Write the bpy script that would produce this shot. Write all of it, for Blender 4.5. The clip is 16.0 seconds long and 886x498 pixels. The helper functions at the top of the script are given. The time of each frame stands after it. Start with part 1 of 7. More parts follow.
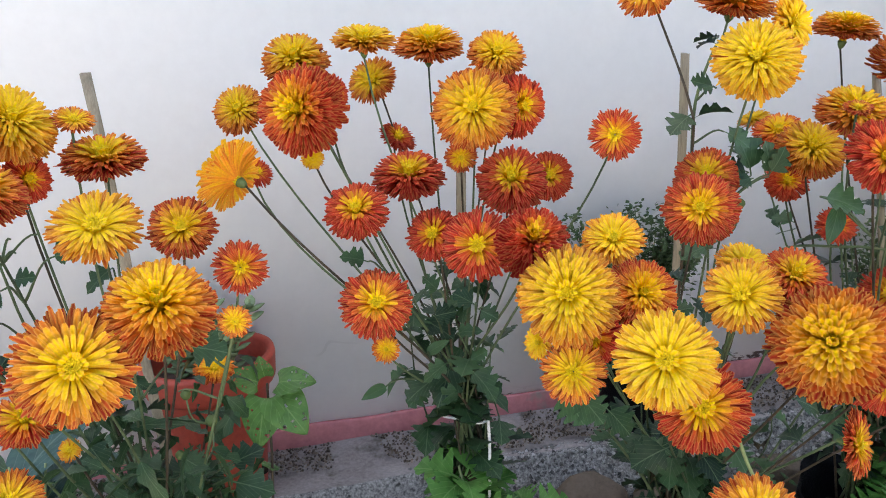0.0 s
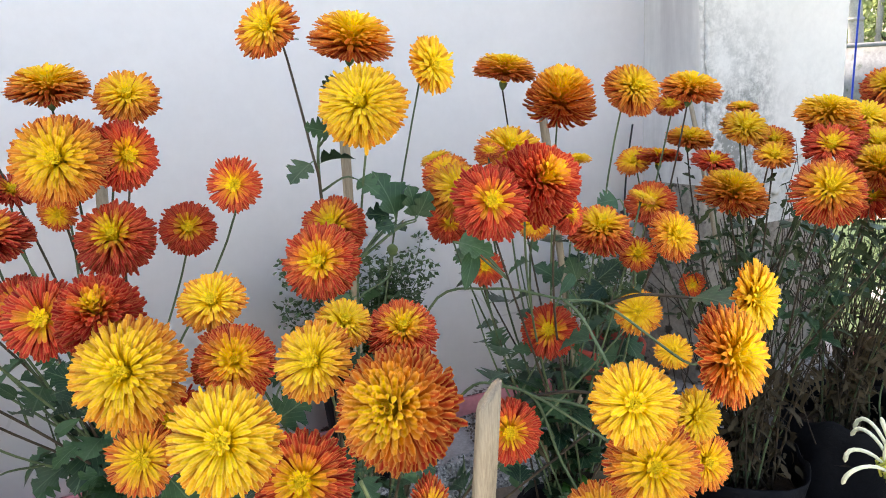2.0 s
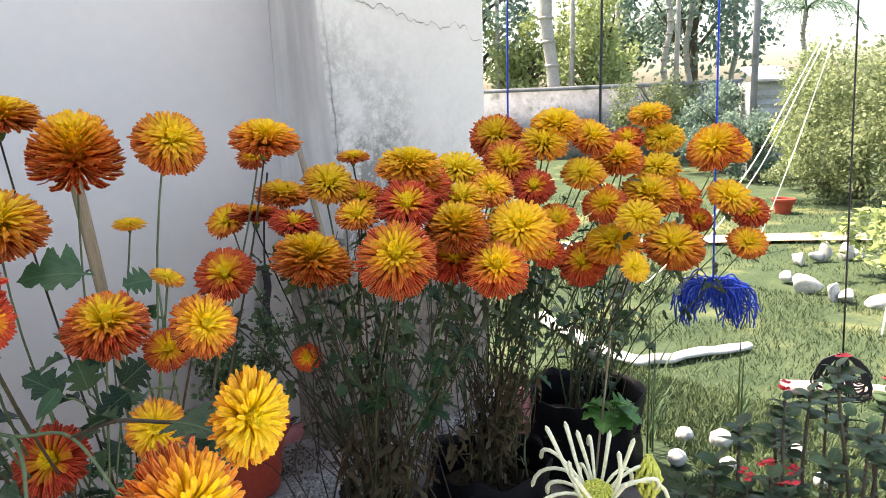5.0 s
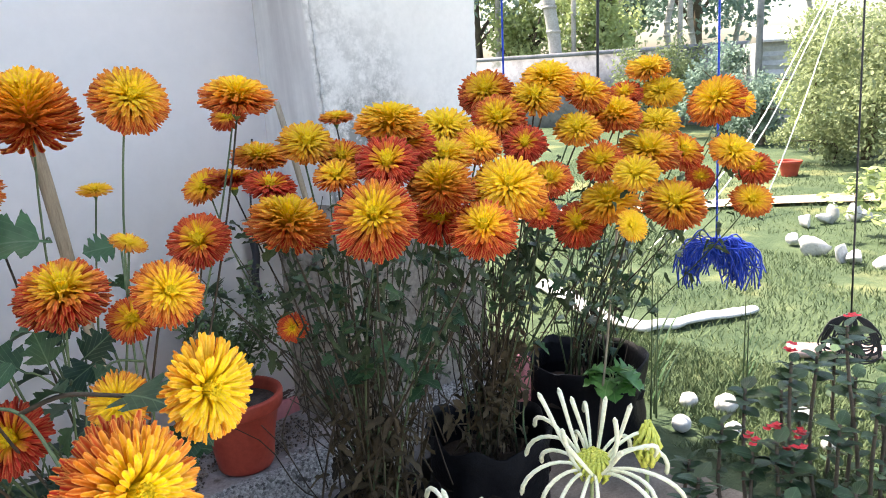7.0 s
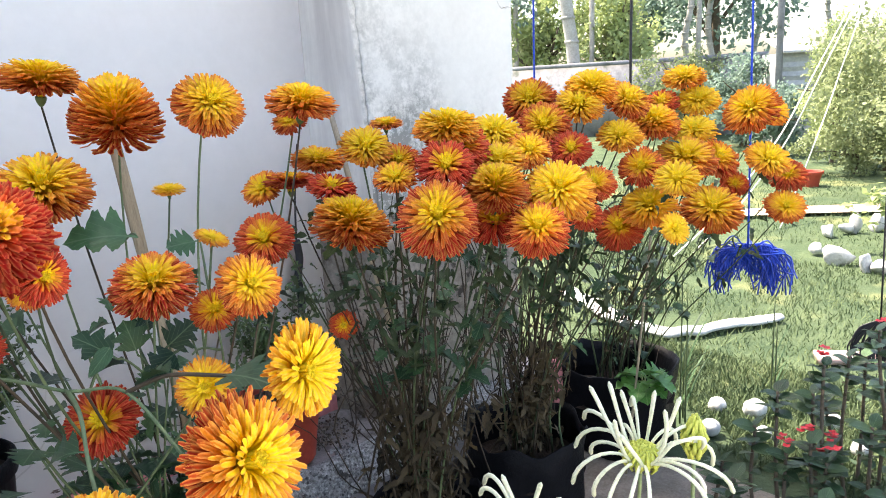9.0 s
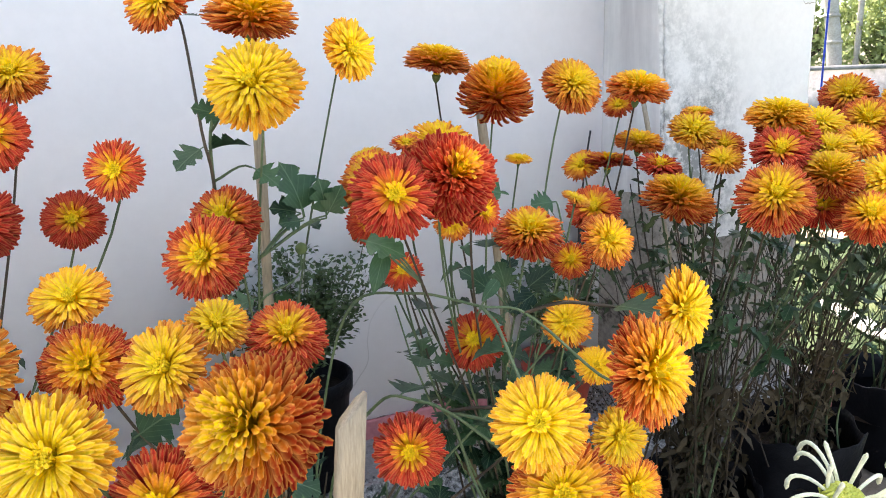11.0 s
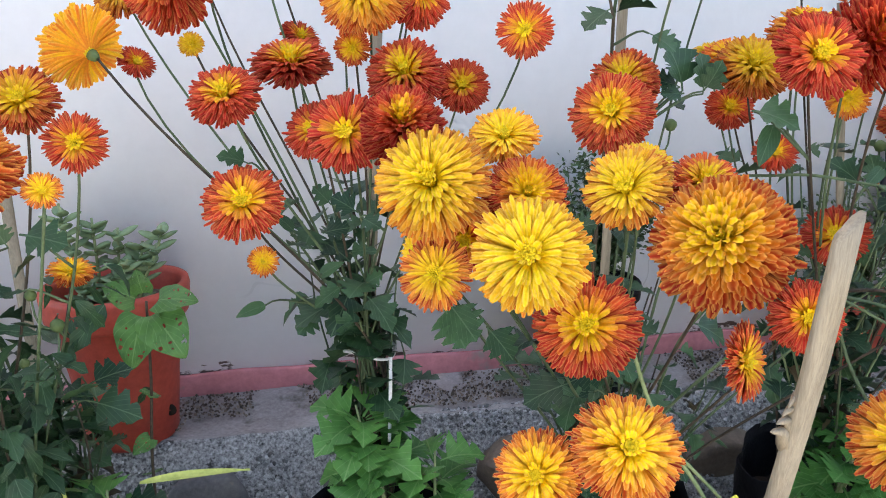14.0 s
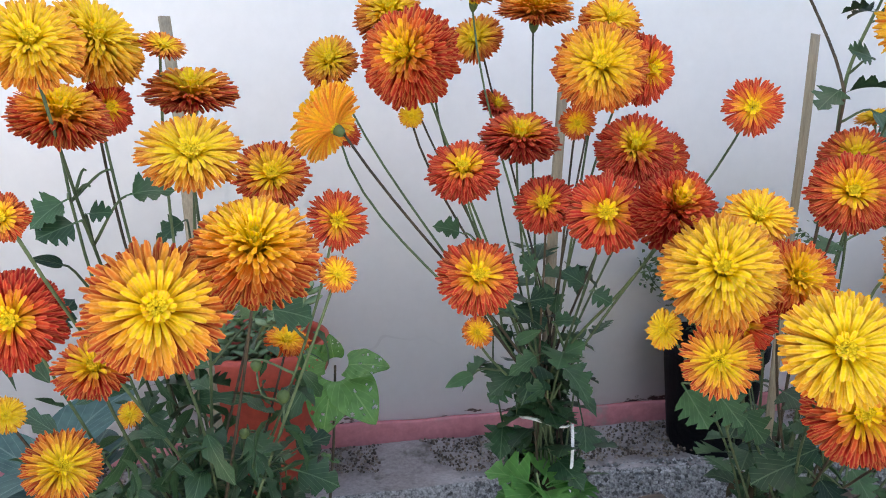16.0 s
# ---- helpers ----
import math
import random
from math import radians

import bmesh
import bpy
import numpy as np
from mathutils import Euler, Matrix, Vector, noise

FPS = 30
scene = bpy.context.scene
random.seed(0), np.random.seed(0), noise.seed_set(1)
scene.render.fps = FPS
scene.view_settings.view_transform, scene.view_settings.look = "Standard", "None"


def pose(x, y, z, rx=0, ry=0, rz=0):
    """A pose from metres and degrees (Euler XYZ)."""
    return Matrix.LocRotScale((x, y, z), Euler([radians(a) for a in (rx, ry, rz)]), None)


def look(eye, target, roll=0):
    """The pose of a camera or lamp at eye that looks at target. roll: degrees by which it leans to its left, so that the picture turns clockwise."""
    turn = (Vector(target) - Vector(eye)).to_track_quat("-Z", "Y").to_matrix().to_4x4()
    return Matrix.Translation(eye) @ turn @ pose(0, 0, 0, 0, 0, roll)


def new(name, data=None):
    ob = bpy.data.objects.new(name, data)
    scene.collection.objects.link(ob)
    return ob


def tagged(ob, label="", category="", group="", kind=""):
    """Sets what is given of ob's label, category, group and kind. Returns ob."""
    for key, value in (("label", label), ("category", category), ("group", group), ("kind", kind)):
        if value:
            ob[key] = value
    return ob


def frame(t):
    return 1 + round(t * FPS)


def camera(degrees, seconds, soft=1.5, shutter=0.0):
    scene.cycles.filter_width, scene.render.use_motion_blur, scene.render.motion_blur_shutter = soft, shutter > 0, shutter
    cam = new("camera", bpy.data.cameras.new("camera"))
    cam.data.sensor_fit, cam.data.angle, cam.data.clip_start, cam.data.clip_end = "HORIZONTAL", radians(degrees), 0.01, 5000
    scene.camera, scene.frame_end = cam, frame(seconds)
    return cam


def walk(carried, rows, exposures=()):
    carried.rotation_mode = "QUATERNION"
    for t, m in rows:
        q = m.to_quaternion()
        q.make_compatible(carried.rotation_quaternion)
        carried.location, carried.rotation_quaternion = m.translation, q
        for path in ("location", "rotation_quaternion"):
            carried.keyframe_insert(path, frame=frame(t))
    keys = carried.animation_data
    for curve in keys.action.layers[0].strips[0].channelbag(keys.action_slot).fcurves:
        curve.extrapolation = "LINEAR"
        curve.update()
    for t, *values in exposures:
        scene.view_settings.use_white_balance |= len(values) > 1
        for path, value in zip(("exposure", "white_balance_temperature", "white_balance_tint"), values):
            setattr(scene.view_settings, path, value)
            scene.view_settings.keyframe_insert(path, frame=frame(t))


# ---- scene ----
cam = camera(61.4, 16.0, soft=1.0)
PATH = [
    (0, (0.044, -1.322, 0.933), (0.44, 0.573, 0.428), -3.3),
    (0.5, (0.092, -1.326, 0.939), (0.561, 0.561, 0.469), -3.4),
    (1, (0.163, -1.333, 0.941), (0.779, 0.518, 0.503), -2.7),
    (1.5, (0.222, -1.339, 0.936), (0.931, 0.478, 0.493), -2.8),
    (2, (0.285, -1.333, 0.934), (1.099, 0.437, 0.481), -3.1),
    (2.5, (0.364, -1.323, 0.935), (1.261, 0.406, 0.482), -3.8),
    (3, (0.451, -1.325, 0.936), (1.379, 0.39, 0.49), -4.3),
    (3.5, (0.526, -1.335, 0.946), (1.556, 0.326, 0.526), -3.9),
    (4, (0.561, -1.336, 0.945), (1.773, 0.207, 0.556), -2.6),
    (4.5, (0.581, -1.337, 0.953), (1.894, 0.126, 0.587), -1.8),
    (5, (0.601, -1.314, 0.937), (1.964, 0.097, 0.544), -2.1),
    (5.2, (0.613, -1.305, 0.932), (1.983, 0.095, 0.526), -2.2),
    (7.3, (0.67, -1.294, 0.911), (2.011, 0.111, 0.434), -3.6),
    (7.5, (0.687, -1.286, 0.918), (2.057, 0.088, 0.433), -3.7),
    (8, (0.686, -1.285, 0.922), (2.083, 0.07, 0.459), -3.6),
    (8.2, (0.67, -1.294, 0.921), (2.061, 0.07, 0.467), -3.6),
    (10.3, (0.447, -1.294, 0.901), (1.482, 0.36, 0.463), -2.5),
    (10.5, (0.425, -1.302, 0.904), (1.399, 0.39, 0.471), -2.4),
    (11, (0.383, -1.305, 0.902), (1.242, 0.451, 0.48), -1.5),
    (11.5, (0.351, -1.303, 0.889), (1.104, 0.499, 0.46), -1.5),
    (12, (0.305, -1.321, 0.866), (0.891, 0.537, 0.414), -1.0),
    (12.5, (0.297, -1.346, 0.83), (0.719, 0.536, 0.303), -1.7),
    (13, (0.297, -1.396, 0.825), (0.468, 0.524, 0.291), -5.7),
    (13.5, (0.256, -1.373, 0.813), (0.411, 0.552, 0.29), -3.4),
    (14, (0.181, -1.285, 0.818), (0.555, 0.608, 0.294), -0.5),
    (14.5, (0.115, -1.254, 0.827), (0.509, 0.637, 0.308), 0.7),
    (15, (0.055, -1.235, 0.831), (0.379, 0.669, 0.313), -0.3),
    (15.5, (0.016, -1.227, 0.846), (0.351, 0.687, 0.373), -0.3),
    (16, (-0.034, -1.232, 0.86), (0.322, 0.686, 0.418), 0.1),
]
EXPOSURES = [(t, stops, kelvin, 11) for t, stops, kelvin in ((0.0, 2.12, 7450), (2.5, 2.20, 7400), (3.5, 2.20, 7500), (4.2, 2.02, 8000), (5.0, 1.87, 7500), (8.0, 2.22, 7000), (10.5, 2.28, 7300), (12.0, 2.20, 7100), (13.0, 2.38, 6950), (16.0, 2.22, 7100))]
walk(cam, [(t, look(eye, target, roll)) for t, eye, target, roll in PATH], EXPOSURES)

# world and light: open shade beside a house wall, sunlit garden beyond its corner
SUN_AZ, SUN_EL = (-0.15, 0.99), radians(63)
world = bpy.data.worlds.new("sky")
scene.world = world
world.use_nodes = True
wn = world.node_tree
sky = wn.nodes.new("ShaderNodeTexSky")
sky.sky_type, sky.sun_disc, sky.sun_elevation = "NISHITA", False, SUN_EL
sky.sun_rotation = math.atan2(SUN_AZ[0], SUN_AZ[1])
sky.air_density, sky.dust_density = 1.0, 3.0
wn.links.new(sky.outputs[0], wn.nodes["Background"].inputs[0])
wn.nodes["Background"].inputs[1].default_value = 0.15
sun = new("sun", bpy.data.lights.new("sun", "SUN"))
sun.data.energy, sun.data.angle, sun.data.color = 4.5, radians(0.6), (1.0, 0.93, 0.82)
sun.matrix_world = look((SUN_AZ[0] * 10, SUN_AZ[1] * 10, 10 * math.tan(SUN_EL)), (0, 0, 0))

# ---- small tools ----
rng = random.Random(7)


def mesh_object(name, verts, faces, material, parent=None, label="", smooth=True, uv=None):
    """One mesh from vertices and faces in world metres, hung under a parent if given."""
    me = bpy.data.meshes.new(name)
    me.from_pydata([tuple(v) for v in verts], [], [tuple(f) for f in faces])
    if smooth:
        me.polygons.foreach_set("use_smooth", [True] * len(me.polygons))
    for title, co in (uv or {}).items():
        layer = me.uv_layers.new(name=title)
        co = np.asarray(co, float)
        loops = np.empty(len(me.loops), int)
        me.loops.foreach_get("vertex_index", loops)
        layer.data.foreach_set("uv", co[loops].ravel())
    for m in material if isinstance(material, (list, tuple)) else [material]:
        me.materials.append(m)
    ob = new(name, me)
    if label:
        tagged(ob, label)
    if parent:
        ob.parent = parent
        ob.matrix_parent_inverse = parent.matrix_basis.inverted()
    return ob


def part(name, bm, material, parent, label=""):
    """A bmesh in world metres as one mesh object under a thing or a part."""
    me = bpy.data.meshes.new(name)
    bm.to_mesh(me)
    bm.free()
    me.polygons.foreach_set("use_smooth", [True] * len(me.polygons))
    me.materials.append(material)
    ob = new(name, me)
    if label:
        tagged(ob, label)
    if parent:
        ob.parent = parent
        ob.matrix_parent_inverse = parent.matrix_basis.inverted()
    return ob


def thing(name, at, label, category, group="", kind=""):
    ob = new(name)
    ob.empty_display_size = 0.05
    ob.matrix_basis = Matrix.Translation(at)
    return tagged(ob, label, category, group, kind)


def tube(points, r0, r1, sides=6, cap=True):
    """A tapered tube along a line of points."""
    pts = [Vector(p) for p in points]
    verts, faces, n = [], [], len(pts)
    x = Vector((0.31, 0.95, 0.05))
    for i, p in enumerate(pts):
        d = (pts[min(i + 1, n - 1)] - pts[max(i - 1, 0)]).normalized()
        x = (x - d * x.dot(d)).normalized()
        y, r = d.cross(x), r0 + (r1 - r0) * i / (n - 1)
        for k in range(sides):
            a = 2 * math.pi * k / sides
            verts.append(p + (x * math.cos(a) + y * math.sin(a)) * r)
    for i in range(n - 1):
        for k in range(sides):
            a, b = i * sides + k, i * sides + (k + 1) % sides
            faces.append((a, b, b + sides, a + sides))
    if cap:
        faces.append(tuple(range(sides))[::-1])
        faces.append(tuple((n - 1) * sides + k for k in range(sides)))
    return verts, faces


def bezier(p0, p1, p2, p3, n=10):
    p0, p1, p2, p3 = map(Vector, (p0, p1, p2, p3))
    out = []
    for i in range(n + 1):
        t = i / n
        s = 1 - t
        out.append(p0 * s**3 + p1 * 3 * s * s * t + p2 * 3 * s * t * t + p3 * t**3)
    return out


def merge(pieces):
    """Joins (verts, faces) pairs."""
    verts, faces = [], []
    for v, f in pieces:
        o = len(verts)
        verts += list(v)
        faces += [tuple(i + o for i in g) for g in f]
    return verts, faces


def revolve(profile, at, seg=32, wob=0.0):
    """A turned shape from (radius, height) pairs."""
    verts, faces, n = [], [], len(profile)
    for k in range(seg):
        a = 2 * math.pi * k / seg
        for r, z in profile:
            w = 1 + wob * noise.noise((math.cos(a) * 1.7 + at[0] * 9, math.sin(a) * 1.7 + at[1] * 9, z * 14))
            verts.append((at[0] + r * w * math.cos(a), at[1] + r * w * math.sin(a), at[2] + z))
    for k in range(seg):
        for i in range(n - 1):
            a, b = k * n + i, ((k + 1) % seg) * n + i
            faces.append((a, b, b + 1, a + 1))
    return verts, faces


def box(bm, lo, hi, bevel=0.0):
    lo, hi = Vector(lo), Vector(hi)
    made = bmesh.ops.create_cube(bm, size=1, matrix=Matrix.Translation((lo + hi) / 2) @ Matrix.Diagonal((*(hi - lo), 1)))
    if bevel:
        es = {e for v in made["verts"] for e in v.link_edges}
        bmesh.ops.bevel(bm, geom=list(es), offset=bevel, segments=2, affect="EDGES", profile=0.5)
    return bm


def frame_of(direction, up=(0, 0, 1)):
    """A turn whose y points along direction and whose z lies near up."""
    y = Vector(direction).normalized()
    z = Vector(up) - y * Vector(up).dot(y)
    if z.length < 1e-4:
        z = Vector((1, 0, 0)) - y * y.x
    z.normalize()
    return Matrix((y.cross(z), y, z)).transposed().to_4x4()


# ---- materials ----
def nodes_of(name, rough=0.6, spec=0.4):
    m = bpy.data.materials.new(name)
    m.use_nodes = True
    nt = m.node_tree
    b = nt.nodes["Principled BSDF"]
    b.inputs["Roughness"].default_value = rough
    b.inputs["Specular IOR Level"].default_value = spec
    return m, nt, b


def ramp(nt, fac, stops):
    r = nt.nodes.new("ShaderNodeValToRGB")
    el = r.color_ramp.elements
    while len(el) < len(stops):
        el.new(0.5)
    for e, (p, c) in zip(el, stops):
        e.position, e.color = p, (*c, 1)
    nt.links.new(fac, r.inputs[0])
    return r.outputs[0]


def noise_of(nt, scale, detail=4.0, rough=0.55, vec=None, stretch=None):
    n = nt.nodes.new("ShaderNodeTexNoise")
    n.inputs["Scale"].default_value, n.inputs["Detail"].default_value, n.inputs["Roughness"].default_value = scale, detail, rough
    if vec is None:
        g = nt.nodes.new("ShaderNodeNewGeometry")
        vec = g.outputs["Position"]
    if stretch:
        mp = nt.nodes.new("ShaderNodeMapping")
        mp.inputs["Scale"].default_value = stretch
        nt.links.new(vec, mp.inputs[0])
        vec = mp.outputs[0]
    nt.links.new(vec, n.inputs["Vector"])
    return n.outputs[0]


def mixed(nt, fac, a, b, mode="MIX"):
    m = nt.nodes.new("ShaderNodeMix")
    m.data_type, m.blend_type = "RGBA", mode
    for sock, val in ((m.inputs[0], fac), (m.inputs[6], a), (m.inputs[7], b)):
        if hasattr(val, "links"):
            nt.links.new(val, sock)
        else:
            sock.default_value = val if isinstance(val, (int, float)) else (*val, 1)
    return m.outputs[2]


def maths(nt, op, a, b=0.0, clamp=False):
    m = nt.nodes.new("ShaderNodeMath")
    m.operation, m.use_clamp = op, clamp
    for sock, val in ((m.inputs[0], a), (m.inputs[1], b)):
        if hasattr(val, "links"):
            nt.links.new(val, sock)
        else:
            sock.default_value = val
    return m.outputs[0]


def bumped(nt, bsdf, height, strength, distance=0.002):
    b = nt.nodes.new("ShaderNodeBump")
    b.inputs["Strength"].default_value, b.inputs["Distance"].default_value = strength, distance
    nt.links.new(height, b.inputs["Height"])
    nt.links.new(b.outputs[0], bsdf.inputs["Normal"])


def surface(name, dark, light, scale, fine=60.0, rough=0.7, spec=0.3, bump=0.3, depth=0.002, stains=None, vary=0.0, stretch=None, grain=0.35, thin=0.0, chips=None):
    """A surface of two tones at a coarse scale, grain at a fine one, and stains of a third tone."""
    m, nt, b = nodes_of(name, rough, spec)
    coarse, speck = noise_of(nt, scale, 5, 0.6, stretch=stretch), noise_of(nt, fine, 6, 0.65, stretch=stretch)
    col = ramp(nt, coarse, [(0.32, dark), (0.68, light)])
    col = mixed(nt, grain, col, ramp(nt, speck, [(0.3, tuple(0.55 * c for c in dark)), (0.7, tuple(min(1, 1.15 * c) for c in light))]))
    if stains:
        tone, at, width, s_scale = stains
        f = ramp(nt, noise_of(nt, s_scale, 6, 0.65), [(at, (0, 0, 0)), (at + width, (1, 1, 1))])
        col = mixed(nt, f, col, tone)
    if chips:
        g = nt.nodes.new("ShaderNodeNewGeometry")
        col = mixed(nt, 0.75, col, ramp(nt, g.outputs["Random Per Island"], [(0.0, chips[0]), (0.45, chips[1]), (1.0, chips[2])]))
    if vary:
        o = nt.nodes.new("ShaderNodeObjectInfo")
        v = maths(nt, "MULTIPLY_ADD", o.outputs["Random"], vary)
        v.node.inputs[2].default_value = 1 - vary / 2
        hsv = nt.nodes.new("ShaderNodeHueSaturation")
        nt.links.new(v, hsv.inputs["Value"])
        nt.links.new(col, hsv.inputs["Color"])
        col = hsv.outputs[0]
    nt.links.new(col, b.inputs["Base Color"])
    if bump:
        bumped(nt, b, mixed(nt, 0.5, coarse, speck), bump, depth)
    if thin:
        tr = nt.nodes.new("ShaderNodeBsdfTranslucent")
        nt.links.new(col, tr.inputs[0])
        mx = nt.nodes.new("ShaderNodeMixShader")
        mx.inputs[0].default_value = thin
        nt.links.new(b.outputs[0], mx.inputs[1])
        nt.links.new(tr.outputs[0], mx.inputs[2])
        nt.links.new(mx.outputs[0], nt.nodes["Material Output"].inputs[0])
    return m


def petal_paint(hue):
    """Chrysanthemum petals: yellow on the face, orange and rust towards the outer rings, paler along the rolled edges."""
    m, nt, b = nodes_of("petal", 0.62, 0.16)
    uv = nt.nodes.new("ShaderNodeUVMap")
    uv.uv_map = "grad"
    s = nt.nodes.new("ShaderNodeSeparateXYZ")
    nt.links.new(uv.outputs[0], s.inputs[0])
    side = nt.nodes.new("ShaderNodeUVMap")
    side.uv_map = "side"
    s2 = nt.nodes.new("ShaderNodeSeparateXYZ")
    nt.links.new(side.outputs[0], s2.inputs[0])

    def blend(a, c, k):
        k = min(1, max(0, k))
        return tuple(p * (1 - k) + q * k for p, q in zip(a, c))

    away = nt.nodes.new("ShaderNodeUVMap")
    away.uv_map = "away"
    s3 = nt.nodes.new("ShaderNodeSeparateXYZ")
    nt.links.new(away.outputs[0], s3.inputs[0])
    f = maths(nt, "ADD", maths(nt, "MULTIPLY", s.outputs[1], 0.74), maths(nt, "MULTIPLY", s3.outputs[0], 0.26))
    f = maths(nt, "ADD", f, maths(nt, "MULTIPLY", maths(nt, "SUBTRACT", s2.outputs[1], 0.5), 0.16))
    y1 = 0.10 + 0.46 * (1 - hue) ** 2
    mid = blend((0.93, 0.46, 0.016), (0.70, 0.075, 0.018), (hue - 0.12) * 1.7)
    end = blend((0.86, 0.29, 0.022), (0.58, 0.028, 0.018), (hue - 0.06) * 2.5)
    last = blend((0.74, 0.17, 0.016), (0.42, 0.014, 0.012), (hue - 0.05) * 3.2)
    col = ramp(nt, f, [(0.0, (0.98, 0.74, 0.006)), (y1, (0.95, 0.60, 0.010)), (y1 + 0.20, mid), (y1 + 0.38, end), (min(1.0, y1 + 0.60), last)])
    # deep red petal bases, which also paint shade into the gaps between rings
    root = ramp(nt, s.outputs[0], [(0.25, (1, 1, 1)), (0.6, (0, 0, 0))])
    col = mixed(nt, maths(nt, "MULTIPLY", root, maths(nt, "MULTIPLY", s.outputs[1], 0.7)), col, last)
    tip = ramp(nt, s.outputs[0], [(0.55, (0, 0, 0)), (0.95, (1, 1, 1))])
    edge = maths(nt, "MULTIPLY", maths(nt, "POWER", s2.outputs[0], 2.0), maths(nt, "ADD", 0.30, tip), True)
    col = mixed(nt, maths(nt, "MULTIPLY", edge, 0.80 - 0.38 * hue), col, blend((0.96, 0.62, 0.11), (0.93, 0.31, 0.11), hue * 1.25))
    streak = noise_of(nt, 420, 2, 0.5)
    col = mixed(nt, 0.3, col, mixed(nt, 1.0, col, ramp(nt, streak, [(0.3, (0.5, 0.42, 0.4)), (0.7, (1.1, 1.1, 1.1))]), "MULTIPLY"))
    o = nt.nodes.new("ShaderNodeObjectInfo")
    v = maths(nt, "MULTIPLY_ADD", o.outputs["Random"], 0.2)
    v.node.inputs[2].default_value = 0.85
    hsv = nt.nodes.new("ShaderNodeHueSaturation")
    nt.links.new(v, hsv.inputs["Value"])
    nt.links.new(col, hsv.inputs["Color"])
    nt.links.new(hsv.outputs[0], b.inputs["Base Color"])
    tr = nt.nodes.new("ShaderNodeBsdfTranslucent")
    nt.links.new(hsv.outputs[0], tr.inputs[0])
    mx = nt.nodes.new("ShaderNodeMixShader")
    mx.inputs[0].default_value = 0.18
    nt.links.new(b.outputs[0], mx.inputs[1])
    nt.links.new(tr.outputs[0], mx.inputs[2])
    nt.links.new(mx.outputs[0], nt.nodes["Material Output"].inputs[0])
    return m


def leaf_paint(name, dark, light, vein, rough=0.45):
    """Leaf: a tone of its own each, pale midrib and side veins."""
    m, nt, b = nodes_of(name, rough - 0.08, 0.26)
    uv = nt.nodes.new("ShaderNodeUVMap")
    uv.uv_map = "grad"
    s = nt.nodes.new("ShaderNodeSeparateXYZ")
    nt.links.new(uv.outputs[0], s.inputs[0])
    o = nt.nodes.new("ShaderNodeObjectInfo")
    col = mixed(nt, o.outputs["Random"], dark, light)
    col = mixed(nt, 0.5, col, mixed(nt, 1.0, col, ramp(nt, noise_of(nt, 90, 4), [(0.3, (0.5, 0.5, 0.5)), (0.7, (1.2, 1.2, 1.1))]), "MULTIPLY"))
    across = maths(nt, "ABSOLUTE", s.outputs[0])
    mid = maths(nt, "LESS_THAN", across, 0.035)
    wave = maths(nt, "FRACT", maths(nt, "MULTIPLY", maths(nt, "SUBTRACT", s.outputs[1], maths(nt, "MULTIPLY", across, 0.7)), 5.0))
    rib = maths(nt, "MULTIPLY", maths(nt, "LESS_THAN", wave, 0.09), 0.6)
    col = mixed(nt, maths(nt, "MULTIPLY", maths(nt, "MAXIMUM", mid, rib), 0.55), col, vein)
    nt.links.new(col, b.inputs["Base Color"])
    bumped(nt, b, mixed(nt, 0.5, wave, noise_of(nt, 60, 3)), 0.5, 0.002)
    tr = nt.nodes.new("ShaderNodeBsdfTranslucent")
    nt.links.new(col, tr.inputs[0])
    mx = nt.nodes.new("ShaderNodeMixShader")
    mx.inputs[0].default_value = 0.18
    nt.links.new(b.outputs[0], mx.inputs[1])
    nt.links.new(tr.outputs[0], mx.inputs[2])
    nt.links.new(mx.outputs[0], nt.nodes["Material Output"].inputs[0])
    return m


PETALS = [petal_paint(h) for h in (0.03, 0.2, 0.35, 0.5, 0.65, 0.8, 0.97)]
PLASTER = surface("white_plaster", (0.815, 0.80, 0.82), (0.845, 0.83, 0.85), 1.6, 45, 0.85, 0.2, 0.2, 0.0008, ((0.71, 0.70, 0.71), 0.64, 0.16, 1.3), grain=0.06)


